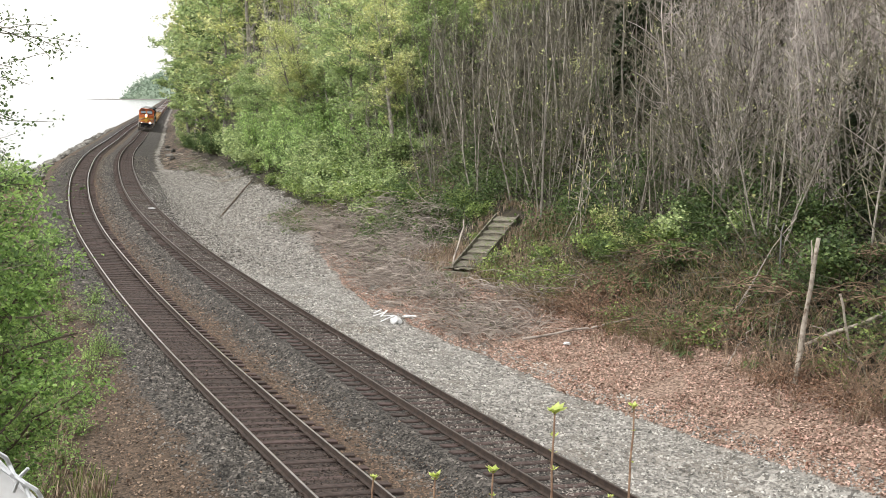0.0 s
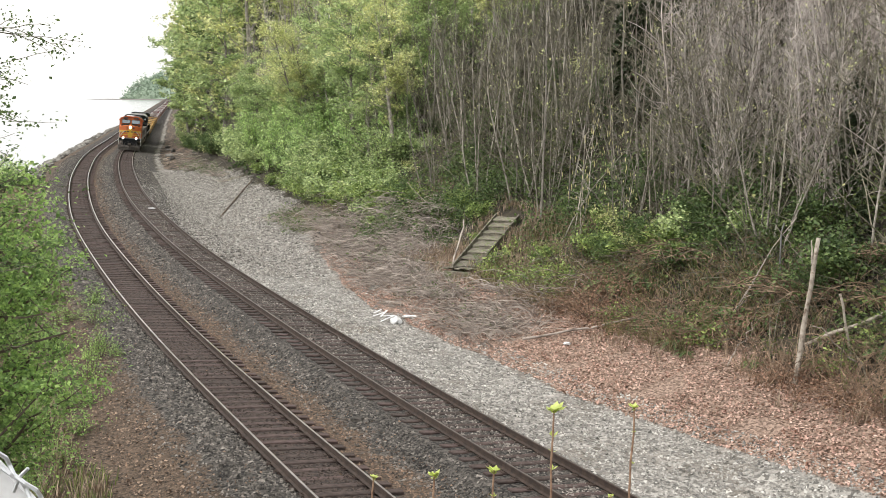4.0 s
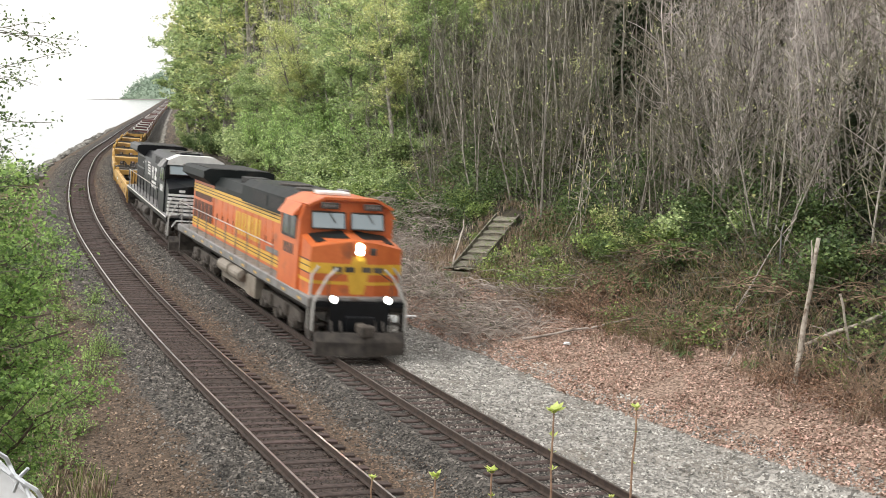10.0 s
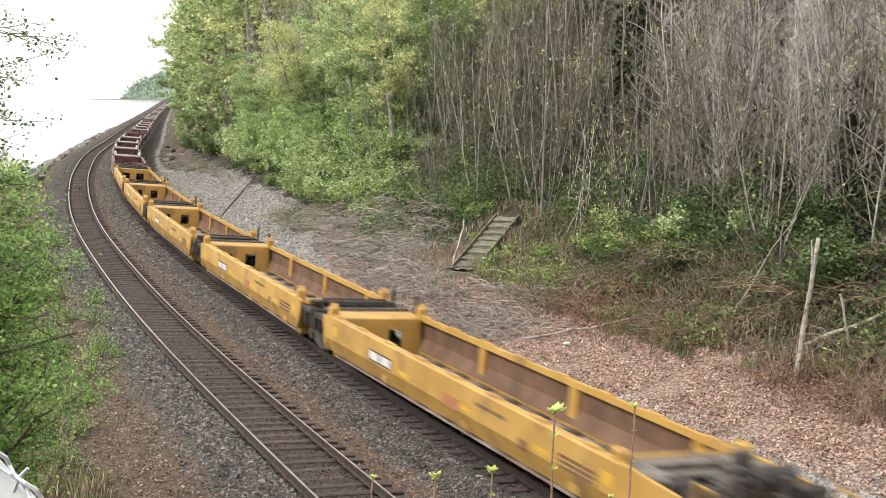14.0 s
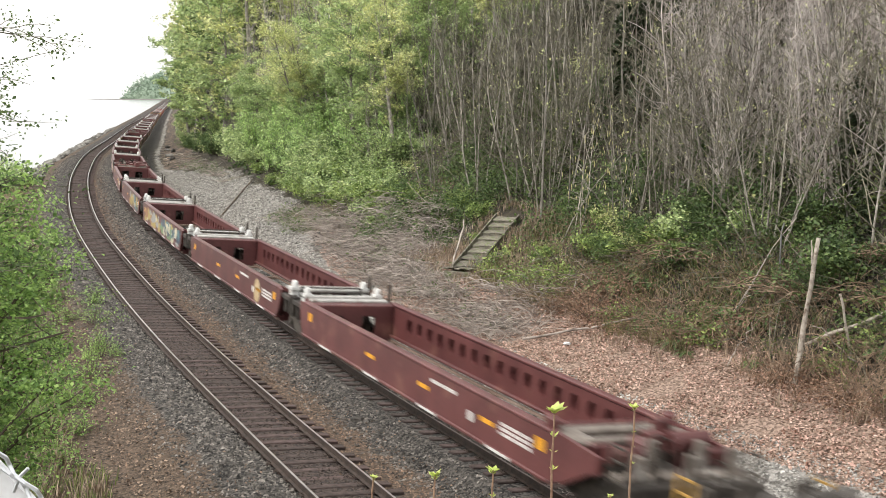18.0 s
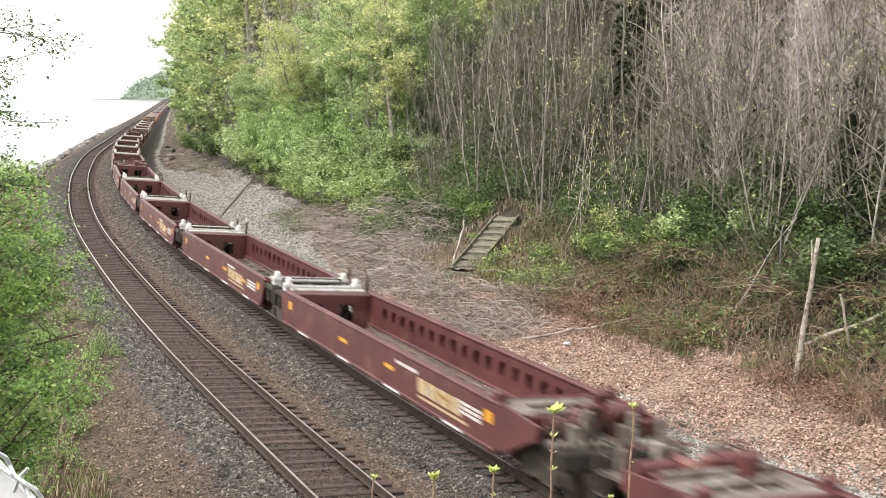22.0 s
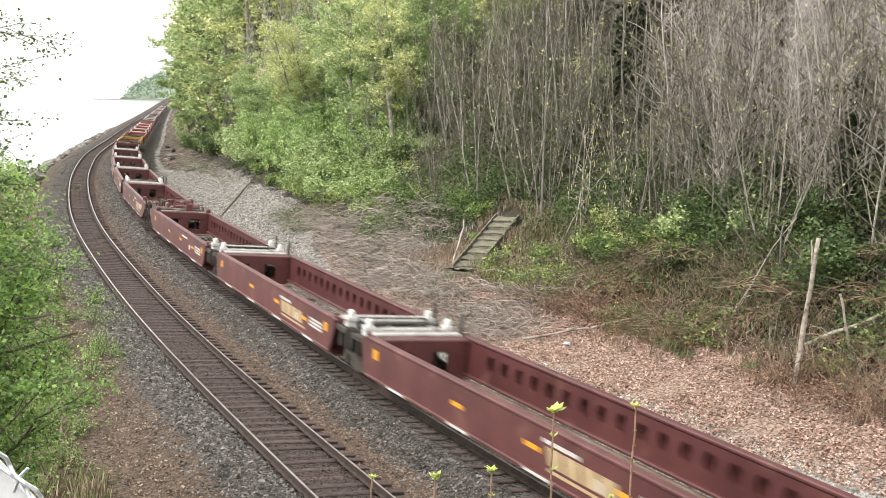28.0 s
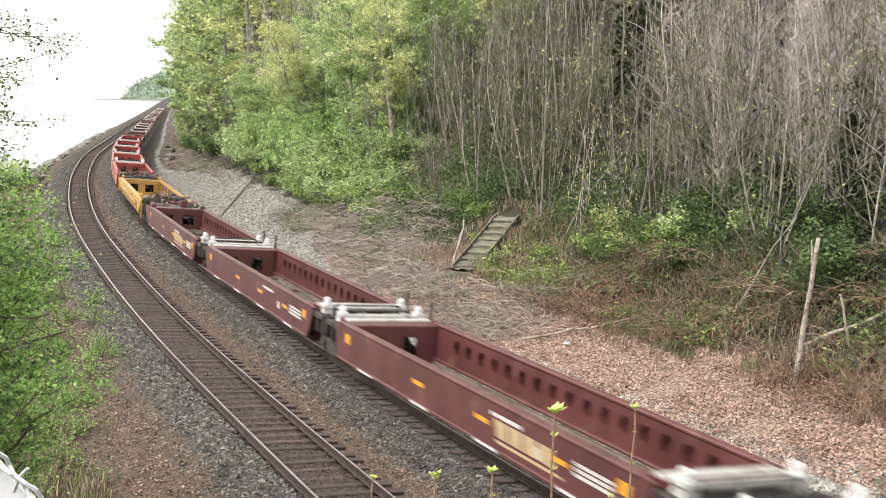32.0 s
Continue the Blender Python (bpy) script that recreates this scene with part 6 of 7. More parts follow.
for s, d, k, z in ((78, 11.2, 0, 1.1), (72, 11.8, 0, 1.0), (67, 11.0, 0, 1.1), (63, 11.6, 1, 1.2), (69, 13.0, 0, 1.2), (60, 12.6, 0, 1.0), (75, 13.6, 0, 1.1), (57, 10.8, 1, 1.0), (84, 12.0, 1, 1.2), (54, 11.6, 2, 1.1), (51, 12.8, 1, 0.9), (64, 14.2, 0, 1.1), (82, 14.0, 0, 1.1), (90, 12.6, 1, 1.1), (58, 15.0, 0, 1.2), (71, 16.0, 0, 1.3), (48, 14.0, 2, 1.0), (95, 13.0, 0, 1.2), (46, 15.5, 0, 1.0), (43, 14.2, 1, 1.1), (50, 16.5, 0, 1.1), (45, 18.0, 0, 1.1), (41, 13.2, 2, 1.0), (52, 18.5, 0, 1.2), (47.5, 12.6, 1, 0.9)):
    put(saplings[k], s, d, R.uniform(0, 360), z)
retire(saplings)
mounds = [build_shrub(450 + i, (1.0, 1.3)[i], (1.5, 1.8)[i], M["leaf_bramble"], (1900, 2300)[i], 0.14, "low mound of green bramble over dead stems", "shrubs on the slope") for i in range(2)]
for s, d, z in ((47, 9.8, 1.0), (44, 10.2, 1.1), (41, 10.0, 1.0), (38, 10.6, 1.1), (36, 11.4, 1.0), (34, 10.4, 0.9), (49, 11.4, 1.1), (45, 11.8, 1.2), (40, 12.0, 1.1), (53, 10.4, 1.0), (32, 11.6, 0.8), (56, 10.0, 0.8), (62, 10.0, 0.8), (70, 10.2, 0.9), (9.6, 11.4, 0.9), (11.2, 11.6, 0.8), (8.2, 12.2, 0.9), (12.6, 12.8, 0.8), (6.8, 11.8, 0.7), (22.5, 11.6, 0.7), (25, 12, 0.8), (14, 10.6, 0.6), (19.6, 10.4, 0.5)):
    put(mounds[R.randrange(2)], s, d, R.uniform(0, 360), z)
retire(mounds)
# shore side, beyond the sea track
for s, d, k, z in ((62, -11.5, 0, 0.8), (68, -12.0, 0, 0.9), (75, -12.2, 2, 1.2), (82, -12.0, 0, 0.9), (90, -12.2, 0, 1.5), (97, -12.0, 0, 1.7), (104, -12.2, 0, 1.5), (100, -13.5, 0, 1.6), (94, -13.8, 0, 1.7), (56, -11.2, 2, 1.0), (50, -11.0, 0, 0.7), (44, -11.2, 0, 0.9)):
    put(protos[k], s, d, R.uniform(0, 360), z)
retire(protos)
# brambles
protos = [build_bramble(500 + i, (1.5, 1.2, 1.8, 1.3)[i], (0.9, 0.6, 0.7, 1.1)[i], (80, 60, 90, 60)[i], ("tangle of dead grey-brown bramble stems", "low heap of dead bramble stems", "spreading dead bramble on the leaf litter", "bramble with some green leaves")[i], (0.0, 0.0, 0.04, 0.3)[i]) for i in range(4)] + [build_bramble(510 + i, (1.4, 1.2)[i], (1.0, 0.7)[i], (110, 90)[i], "brown bramble tangle with a few green leaves", (0.12, 0.22)[i], "brown_stem") for i in range(2)]
for i in range(86):
    s = -14 + 58 * R.random() ** 0.8
    d = 8.6 + 5.5 * R.random() - 1.6 * smooth_step(8, 30, s)
    if clear(s, d) or R.random() < 0.25:
        put(protos[R.choice((0, 1, 2, 3, 3)) if s > 9 else R.choice((4, 5, 5))], s, d, R.uniform(0, 360), R.uniform(0.6, 1.15))
for i in range(46):
    s = R.uniform(8, 36)
    put(protos[R.choice((1, 2, 0))], s, edge_of_gravel(s) + R.uniform(0.6, 3.0), R.uniform(0, 360), R.uniform(0.5, 0.9))
for s, d, z in ((8.6, 6.6, 0.75), (9.4, 7.0, 0.7), (13.0, 6.2, 0.7), (15.0, 6.6, 0.8), (17.5, 6.8, 0.9), (19.5, 7.2, 1.0), (21.5, 7.0, 0.9), (23.5, 7.6, 1.1), (20.5, 8.4, 1.0), (25.5, 8.2, 1.0), (22.8, 9.4, 1.1), (11.2, 7.4, 0.6), (14.4, 6.9, 0.6), (3.6, 9.0, 0.9), (2.4, 9.6, 1.0), (5.0, 9.3, 0.9), (0.6, 10.2, 1.0)):
    put(protos[R.choice((0, 0, 1, 2)) if s > 8 else 4 + R.randrange(2)], s, d, R.uniform(0, 360), z * 0.9)
for i in range(16):
    put(protos[R.choice((1, 2, 3))], R.uniform(70, 135), R.uniform(6.5, 9.5), R.uniform(0, 360), R.uniform(0.6, 1.1))
retire(protos)
# ferns
protos = [build_fern(600, 0.85), build_fern(601, 0.65)]
for s, d, z in ((8.0, 10.1, 1.9), (7.4, 10.9, 1.5), (1.4, 8.2, 0.9), (-3.0, 9.6, 1.0), (-4.6, 10.6, 1.2), (-2.6, 11.2, 1.0), (0.5, 8.0, 0.6), (8.6, 11.2, 1.1), (6.6, 10.8, 1.0), (-1.8, 8.6, 0.8), (-5.4, 12.2, 1.2), (3.6, 11.4, 1.0), (4.6, 9.6, 0.8)):
    put(protos[R.randrange(2)], s, d, R.uniform(0, 360), z)
retire(protos)


# ---- grass, litter and loose stones ----
def scatter(name, label, places, size, material, category, flat=1.5, lift=0.02, spread=0.4, seed=1):
    rng = np.random.default_rng(seed)
    pts = [tuple(spot(s, d, lift * (0.4 + rng.random() * 1.2))) for s, d in places]
    v, f = leaf_cloud(rng, pts, size, spread, flat)
    return tagged(new(name, raw(name, v, f, (material,))), label, category, kind="stuff")


places = []
while len(places) < 46000:
    s = R.uniform(-16, 34)
    d = edge_of_gravel(s) - 0.5 + 5.2 * R.random() ** 1.4
    if R.random() < 0.35 + 0.65 * smooth_step(-0.6, 0.8, d - edge_of_gravel(s)) and noise.noise((s * 0.5, d * 0.5, 9)) > -0.35:
        places.append((s, d))
scatter("leaf_litter", "brown and pinkish dead maple leaves on the slope", places, 0.082, M["litter"], "dead leaves", 1.0, 0.05)
places = [(-20 + 70 * R.random() ** 1.3, -7.0 - 4.2 * R.random() ** 1.1) for _ in range(17000)]
scatter("verge_litter", "dead leaves and bark bits on the dirt verge", places, 0.08, M["verge_bits"], "dead leaves", 1.6, 0.03, seed=2)


def on_steps(s, d):
    return 15.4 < s < 21.2 and 7.4 < d < 12.6 and abs((d - 8.4) - 1.06 * (s - 16.8)) < 1.3


def undergrowth(name, label, count, where, material, size, tall, seed, bare=-0.1):
    """Low plants that cover the wooded slope."""
    rng = np.random.default_rng(seed)
    pts = []
    while len(pts) < count:
        s, d = where()
        if on_steps(s, d):
            continue
        c = noise.noise((s * 0.22, d * 0.22, seed))
        if c < bare:
            continue
        a = spot(s, d)
        for k in range(9):
            pts.append((a.x + rng.normal() * 0.22, a.y + rng.normal() * 0.22, a.z + abs(rng.normal()) * tall * (0.35 + c)))
    v, f = leaf_cloud(rng, pts, size)
    return tagged(new(name, raw(name, v, f, (material,))), label, "undergrowth", kind="stuff")


def brush(name, label, count, where, seed, rise=1.6, bark="twig", thick=0.019):
    """Thin dead stems standing and lying at random over the slope."""
    rng = np.random.default_rng(seed)
    sh = Shape()
    for k in range(count):
        s, d = where()
        if not clear(s, d) or noise.noise((s * 0.45, d * 0.45, seed)) < -0.12:
            continue
        a = spot(s, d, -0.05)
        q, ln = rng.uniform(0, 6.28), rng.uniform(0.5, 1.9)
        w = Vector((math.cos(q), math.sin(q), rng.uniform(0.05, rise))).normalized() * ln
        sag = Vector((0, 0, -0.12 * ln))
        sh.tube([a, a + w * 0.5 - sag, a + w + sag * rng.uniform(0, 1.5)], [thick, thick * 0.85, thick * 0.5], 3, caps=False)
    return tagged(new(name, sh.mesh(name, M[bark])), label, "brush", kind="stuff")


undergrowth("undergrowth", "patchy dark green undergrowth under the alders", 42000, lambda: (R.uniform(-16, 75), 10.5 + 24 * R.random() ** 1.3), M["moss"], 0.14, 0.7, 21)
undergrowth("thicket_leaves", "scattered green leaves among the alder stems", 26000, lambda: (R.uniform(-16, 48), 10.8 + 11 * R.random() ** 1.2), M["leaf_deep"], 0.13, 1.7, 35, -0.2)
undergrowth("foot_thicket", "mixed green leaves hiding the feet of the alders", 15000, lambda: (R.uniform(5, 34), 11.0 + 3.5 * R.random()), M["leaf_deep"], 0.12, 1.0, 36, 0.0)
undergrowth("dim_thicket", "dim green leaves behind the bare stems", 16000, lambda: (R.uniform(-10, 40), 13.5 + 6 * R.random()), M["moss"], 0.14, 2.0, 37, -0.1)
undergrowth("ivy", "deep green leaves covering the upper slope", 16000, lambda: (R.uniform(55, 260), 9.5 + 26 * R.random()), M["leaf_deep"], 0.3, 1.0, 22)
brush("dead_fern", "brown dead fern and bramble stems at the foot of the alders", 5200, lambda: (R.uniform(-8, 15), 7.9 + 4.0 * R.random() ** 1.1), 27, 1.5, "brown_stem", 0.009)
brush("grey_tangle", "grey tangle of fine dead stems by the steps", 3400, lambda: (R.uniform(10, 34), 6.8 + 4.2 * R.random()), 28, 0.7, "dead_stem", 0.008)
undergrowth("slope_weeds", "dull green weeds between the brambles", 5000, lambda: (R.uniform(-15, 16), 9.0 + 5 * R.random()), M["moss"], 0.12, 0.5, 25)
brush("dead_tangle", "heaped dead stems along the foot of the slope", 4300, lambda: (lambda q: (q, edge_of_gravel(q) + 0.2 + 4.2 * R.random() ** 1.2))(R.uniform(7, 40)), 26, 0.6, "dead_stem", 0.014)
brush("bare_tangle", "dark bare twigs arching over the foot of the wood", 2600, lambda: (R.uniform(-13, 30), 10.6 + 5 * R.random()), 29, 0.9, "twig", 0.012)
brush("dead_brush", "thin grey dead brush all over the slope", 3600, lambda: (R.uniform(-15, 70), 9.2 + 20 * R.random() ** 1.3), 23)


def blades(name, label, places, tall, material, seed):
    rng = np.random.default_rng(seed)
    v, f = [], []
    for s, d in places:
        a = spot(s, d)
        for k in range(7):
            q, h = rng.uniform(0, 2 * math.pi), tall * rng.uniform(0.5, 1.2)
            o = Vector((rng.normal() * 0.07, rng.normal() * 0.07, -0.02))
            tip = Vector((math.cos(q) * h * 0.55, math.sin(q) * h * 0.55, h))
            side = Vector((-math.sin(q), math.cos(q), 0)) * 0.012
            b = len(v)
            m = a + o + tip * 0.5 + Vector((0, 0, h * 0.15))
            v += [tuple(a + o - side), tuple(a + o + side), tuple(m + side * 0.8), tuple(m - side * 0.8), tuple(a + o + tip)]
            f += [(b, b + 1, b + 2, b + 3), (b + 3, b + 2, b + 4)]
    return tagged(new(name, raw(name, v, f, (material,))), label, "grass", kind="stuff")


undergrowth("bramble_leaves", "mid-green bramble leaves and weeds at the foot of the alders", 7000, lambda: (R.uniform(-4, 17), 8.6 + 4.6 * R.random()), M["leaf_bramble"], 0.11, 0.6, 31, 0.06)
undergrowth("hung_litter", "rust-brown dead leaves caught in the brambles", 9000, lambda: (R.uniform(-7, 9), 7.6 + 3.0 * R.random()), M["litter_rust"], 0.075, 0.5, 32, 0.0)
undergrowth("edge_leaves", "green leaves over the dead stems at the gravel edge", 7000, lambda: (lambda q: (q, edge_of_gravel(q) + 1.6 + 3.4 * R.random()))(R.uniform(17, 44)), M["leaf_deep"], 0.13, 0.5, 33, 0.08)
blades("weed_grass", "long olive and dead grass arching over the slope", [(s, d) for s, d in ((R.uniform(-2, 17), 7.9 + 4.4 * R.random()) for _ in range(1500)) if noise.noise((s * 0.4, d * 0.4, 12)) > -0.1 and not on_steps(s, d)], 0.5, M["grass_olive"], 4)
blades("dry_grass", "dry tan grass and weeds along slope and verge", [(s, d) for s, d in ((R.uniform(-6, 80), -8.6 - 3.0 * R.random()) for _ in range(1500))] + [(s, d) for s, d in ((R.uniform(13.5, 21.5), R.uniform(7.6, 13)) for _ in range(700)) if not on_steps(s, d)] + [(s, d) for s, d in ((R.uniform(-14, 45), 7.2 + 6 * R.random()) for _ in range(1500)) if noise.noise((s * 0.35, d * 0.35, 2)) > -0.05], 0.5, M["grass_dry"], 1)
blades("green_grass", "green grass tufts on slope and verge", [(s, d) for s, d in ((R.uniform(-14, 60), 8.5 + 6 * R.random()) for _ in range(1300)) if noise.noise((s * 0.3, d * 0.3, 6)) > 0.0] + [(s, d) for s, d in ((R.uniform(-10, 95), -8.2 - 3.4 * R.random()) for _ in range(3800)) if noise.noise((s * 0.25, d * 0.25, 8)) > 0.0 and d < -8.6 + 0.8 * noise.noise((s * 0.4, 0, 5))], 0.36, M["grass_green"], 2)


def stones(name, label, places, size, material, seed):
    """Loose angular stones, each a small uneven eight-sided lump."""
    rng = np.random.default_rng(seed)
    c = np.array([tuple(spot(s, d)) for s, d in places])
    n = len(c)
    base = np.array([(1, 0, 0), (0, 1, 0), (-1, 0, 0), (0, -1, 0), (0, 0, 0.8), (0, 0, -0.8)])
    tri = np.array([(0, 1, 4), (1, 2, 4), (2, 3, 4), (3, 0, 4), (1, 0, 5), (2, 1, 5), (3, 2, 5), (0, 3, 5)])
    r = size * rng.uniform(0.5, 1.3, (n, 1, 1)) * rng.uniform(0.6, 1.25, (n, 6, 1))
    ang = rng.uniform(0, 2 * math.pi, n)
    co, si = np.cos(ang)[:, None], np.sin(ang)[:, None]
    b = np.repeat(base[None], n, 0) + rng.normal(size=(n, 6, 3)) * 0.22
    v = np.stack([b[..., 0] * co - b[..., 1] * si, b[..., 0] * si + b[..., 1] * co, b[..., 2]], -1) * r + c[:, None, :]
    f = (tri[None] + (np.arange(n) * 6)[:, None, None]).reshape(-1, 3)
    me = raw(name, v.reshape(-1, 3).tolist(), f.tolist(), (material,))
    return tagged(new(name, me), label, "gravel", kind="stuff")


def nearer(a, b):
    """Places along the track, thicker towards the viewer."""
    return a + (b - a) * R.random() ** 1.7


stones("dark_ballast", "dark grey crushed ballast round the ties", [(nearer(-22, 70), R.choice((R.uniform(-7.3, -5.25), R.uniform(-2.9, -1.42), R.uniform(-2.4, -1.42), R.uniform(-7.0, -5.25), R.uniform(-6.4, -5.2), R.uniform(-0.65, 0.65)))) for _ in range(46000)], 0.042, M["stone_dark"], 3)
pl = []
while len(pl) < 44000:
    s = nearer(-20, 80)
    d = R.uniform(0.88, edge_of_gravel(s) + 0.4)
    pl.append((s, d))
stones("pale_gravel", "pale grey gravel beside the track", pl, 0.043, M["stone_pale"], 4)
stones("bank_cobbles", "coarse grey cobbles on the gravel bank", [(s, d) for s, d in ((R.uniform(24, 100), R.uniform(1.2, 9.6)) for _ in range(30000)) if 0.9 + 1.7 * smooth_step(38, 75, s) < d < edge_of_gravel(s) + 0.5], 0.075, M["stone_bank"], 8)
stones("far_ballast", "coarse dark ballast along the far shoulders", [(R.uniform(28, 130), R.choice((R.uniform(-7.2, -5.2), R.uniform(-2.9, -1.2), R.uniform(0.9, 2.6)))) for _ in range(16000)], 0.06, M["stone_dark"], 9)
stones("crib_stones", "brown-grey stones between the ties", [(nearer(-22, 60), R.uniform(-0.66, 0.66)) for _ in range(6000)], 0.036, M["stone_crib"], 6)
stones("oily_stones", "oily dark stones between the ties", [(nearer(-22, 50), R.uniform(-5.02, -3.74)) for _ in range(14000)], 0.03, M["stone_oily"], 7)
stones("rusty_stones", "rust-brown stained stones between the tracks", [(nearer(-22, 90), R.choice((R.gauss(-2.75, 0.45), R.gauss(-2.8, 0.4), R.gauss(-8.3, 1.0), R.gauss(-8.5, 1.1)))) for _ in range(32000)], 0.03, M["stone_rust"], 5)

# ---- old wooden steps on the slope ----
def build_steps():
    t = thing("wooden_steps", "derelict weathered plank steps sunk into the slope", "steps")
    a, b = spot(16.8, 8.4, 0.15), spot(20.0, 11.8, 0.30)
    run = Vector((b.x - a.x, b.y - a.y, 0))
    th = math.atan2(-run.x, run.y)
    t.matrix_basis = Matrix.Translation(a) @ Matrix.Rotation(th, 4, "Z")
    ln, rise = run.length, b.z - a.z
    rng = random.Random(8)
    n = 8
    for i in range(n):
        y, z = ln * i / n, rise * i / n
        part("tread", Shape().box(-0.5, 0.5, 0.02, ln / n * 1.02, 0.02, 0.07, bevel=0.012), M["wood_old"], t, m=pose(rng.uniform(-0.04, 0.04), y, z, 11 + rng.uniform(-4, 4), rng.uniform(-4, 4), rng.uniform(-3, 3)))
        part("riser", Shape().box(-0.48, 0.48, y, y + 0.03, z - 0.4, z + 0.02), M["wood_old"], t)
    for sx in (-0.54, 0.54):
        part("stringer", Shape().prism([(-0.2, -0.55), (ln, rise - 0.55), (ln, rise + 0.12), (-0.2, 0.12)], "x", sx - 0.03, sx + 0.03), M["wood_old"], t)
    for i in range(5):
        part("landing_plank", Shape().box(-0.6 + 0.24 * i, -0.38 + 0.24 * i, -0.95, -0.02, -0.06, 0.0, bevel=0.012), M["wood_old"], t, m=pose(0, 0, 0.03, -6 + rng.uniform(-2, 2), 0, rng.uniform(-1.5, 1.5)))
    part("landing_beam", Shape().box(-0.6, 0.60, -0.93, -0.82, -0.5, -0.03, bevel=0.02), M["wood_old"], t)
    for y in (0.1, ln * 0.5):
        part("support_post", Shape().box(0.56, 0.66, y, y + 0.1, -0.7, rise * y / ln + 0.05), M["bark_brown"], t)


build_steps()


# ---- snags, fallen branches and scrap ----
def bent_stick(name, label, a, b, r0, r1, material, category, bow=0.05, seed=0, group=""):
    w = random.Random(seed)
    a, b = Vector(a), Vector(b)
    path, rad = [], []
    for i in range(8):
        f = i / 7
        path.append(a.lerp(b, f) + Vector((w.gauss(0, bow) * f, w.gauss(0, bow) * f, w.gauss(0, bow) * 0.5)))
        rad.append((r0 + (r1 - r0) * f) * w.uniform(0.85, 1.15))
    return tagged(new(name, Shape().tube(path, rad, 8).mesh(name, material, smooth=True)), label, category, group)


p0 = spot(-3.7, 8.4, -0.2)
bent_stick("snag", "broken pale dead trunk standing in the litter", p0, p0 + Vector((0.45, 0.1, 4.0)), 0.075, 0.06, M["wood_pale"], "dead tree", 0.03, 1)
bent_stick("snag", "short splintered side of the dead trunk", p0 + Vector((0.33, 0.1, 3.3)), p0 + Vector((0.30, 0.12, 3.95)), 0.035, 0.015, M["wood_pale"], "dead tree", 0.01, 2)
p1 = spot(-3.9, 10.2, -0.2)
bent_stick("stake", "thin pale broken stake leaning on the slope", p1, p1 + Vector((-0.42, 0.05, 2.1)), 0.045, 0.03, M["wood_pale"], "dead tree", 0.02, 3)
bent_stick("fallen_branch", "long pale fallen branch across the slope", spot(-2.2, 9.8, 0.25), spot(-6.4, 13.5, 0.7), 0.06, 0.045, M["wood_pale"], "branch", 0.06, 4, "fallen branches")
bent_stick("fallen_branch", "long thin fallen branch on the leaf litter", spot(6.6, 5.9, 0.10), spot(4.1, 8.9, 0.35), 0.045, 0.03, M["dead_stem"], "branch", 0.05, 5, "fallen branches")
bent_stick("fallen_branch", "dark fallen branch on the leaf litter", spot(6.4, 8.2, 0.08), spot(7.6, 9.8, 0.3), 0.05, 0.03, M["bark_brown"], "branch", 0.04, 6, "fallen branches")
bent_stick("fallen_branch", "slender leaning dead branch", spot(0.8, 9.4, 0.0), spot(1.6, 12.6, 1.6), 0.024, 0.014, M["dead_stem"], "branch", 0.05, 7, "fallen branches")
bent_stick("fallen_branch", "slender leaning dead branch", spot(17.5, 8.0, 0.0), spot(19.5, 9.5, 1.6), 0.05, 0.03, M["dead_stem"], "branch", 0.05, 9, "fallen branches")
for i in range(26):
    s, d = R.uniform(-10, 32), R.uniform(7.5, 14)
    if clear(s, d):
        a = spot(s, d, 0.1)
        q = R.uniform(0, 6.28)
        bent_stick("fallen_branch", "thin dead branch caught in the brambles", a, a + Vector((math.cos(q) * R.uniform(1, 2.4), math.sin(q) * R.uniform(1, 2.4), R.uniform(0.5, 1.6))), 0.022, 0.010, M["dead_stem"], "branch", 0.08, 20 + i, "fallen branches")
p2 = spot(1.4, 12.0, -0.2)
pp = thing("fence_post", "thin grey metal fence post with angled top", "fence post", m=Matrix.Translation(p2))
part("post", Shape().tube([(0, 0, 0), (0, 0, 1.75)], 0.028, 8), M["grey_paint"], pp)
part("arm", Shape().tube([(0, 0, 1.74), (0.1, 0.1, 2.0)], 0.02, 6), M["grey_paint"], pp)

for i in range(7):
    a = spot(13.4 + R.uniform(-0.7, 0.9), 4.0 + R.uniform(-0.5, 0.3), 0.09)
    ob = new("broken_slat", Shape().box(-0.35, 0.35, -0.035, 0.035, -0.012, 0.012, bevel=0.006).mesh("broken_slat", M["white_scrap"]))
    ob.matrix_basis = Matrix.Translation(a + Vector((0, 0, 0.02 * i))) @ Euler((R.gauss(0, 0.1), R.gauss(0, 0.14), R.uniform(0.2, 1.4))).to_matrix().to_4x4()
    tagged(ob, "broken white plastic slat on the gravel", "scrap", "white scrap on the gravel")


def crumpled(name, label, at, size, material, category, seed, group="", flat=0.6):
    rng = random.Random(seed)
    bm = bmesh.new()
    bmesh.ops.create_icosphere(bm, subdivisions=2, radius=1)
    for v in bm.verts:
        k = 1 + 0.35 * noise.noise(v.co * 1.7 + Vector((seed, 0, 0))) + rng.uniform(-0.06, 0.06)
        v.co = Vector((v.co.x * size[0], v.co.y * size[1], max(v.co.z, -0.4) * size[2])) * k
    me = bpy.data.meshes.new(name)
    bm.to_mesh(me)
    bm.free()
    me.materials.append(material)
    ob = new(name, me)
    ob.matrix_basis = Matrix.Translation(at)
    return tagged(ob, label, category, group)


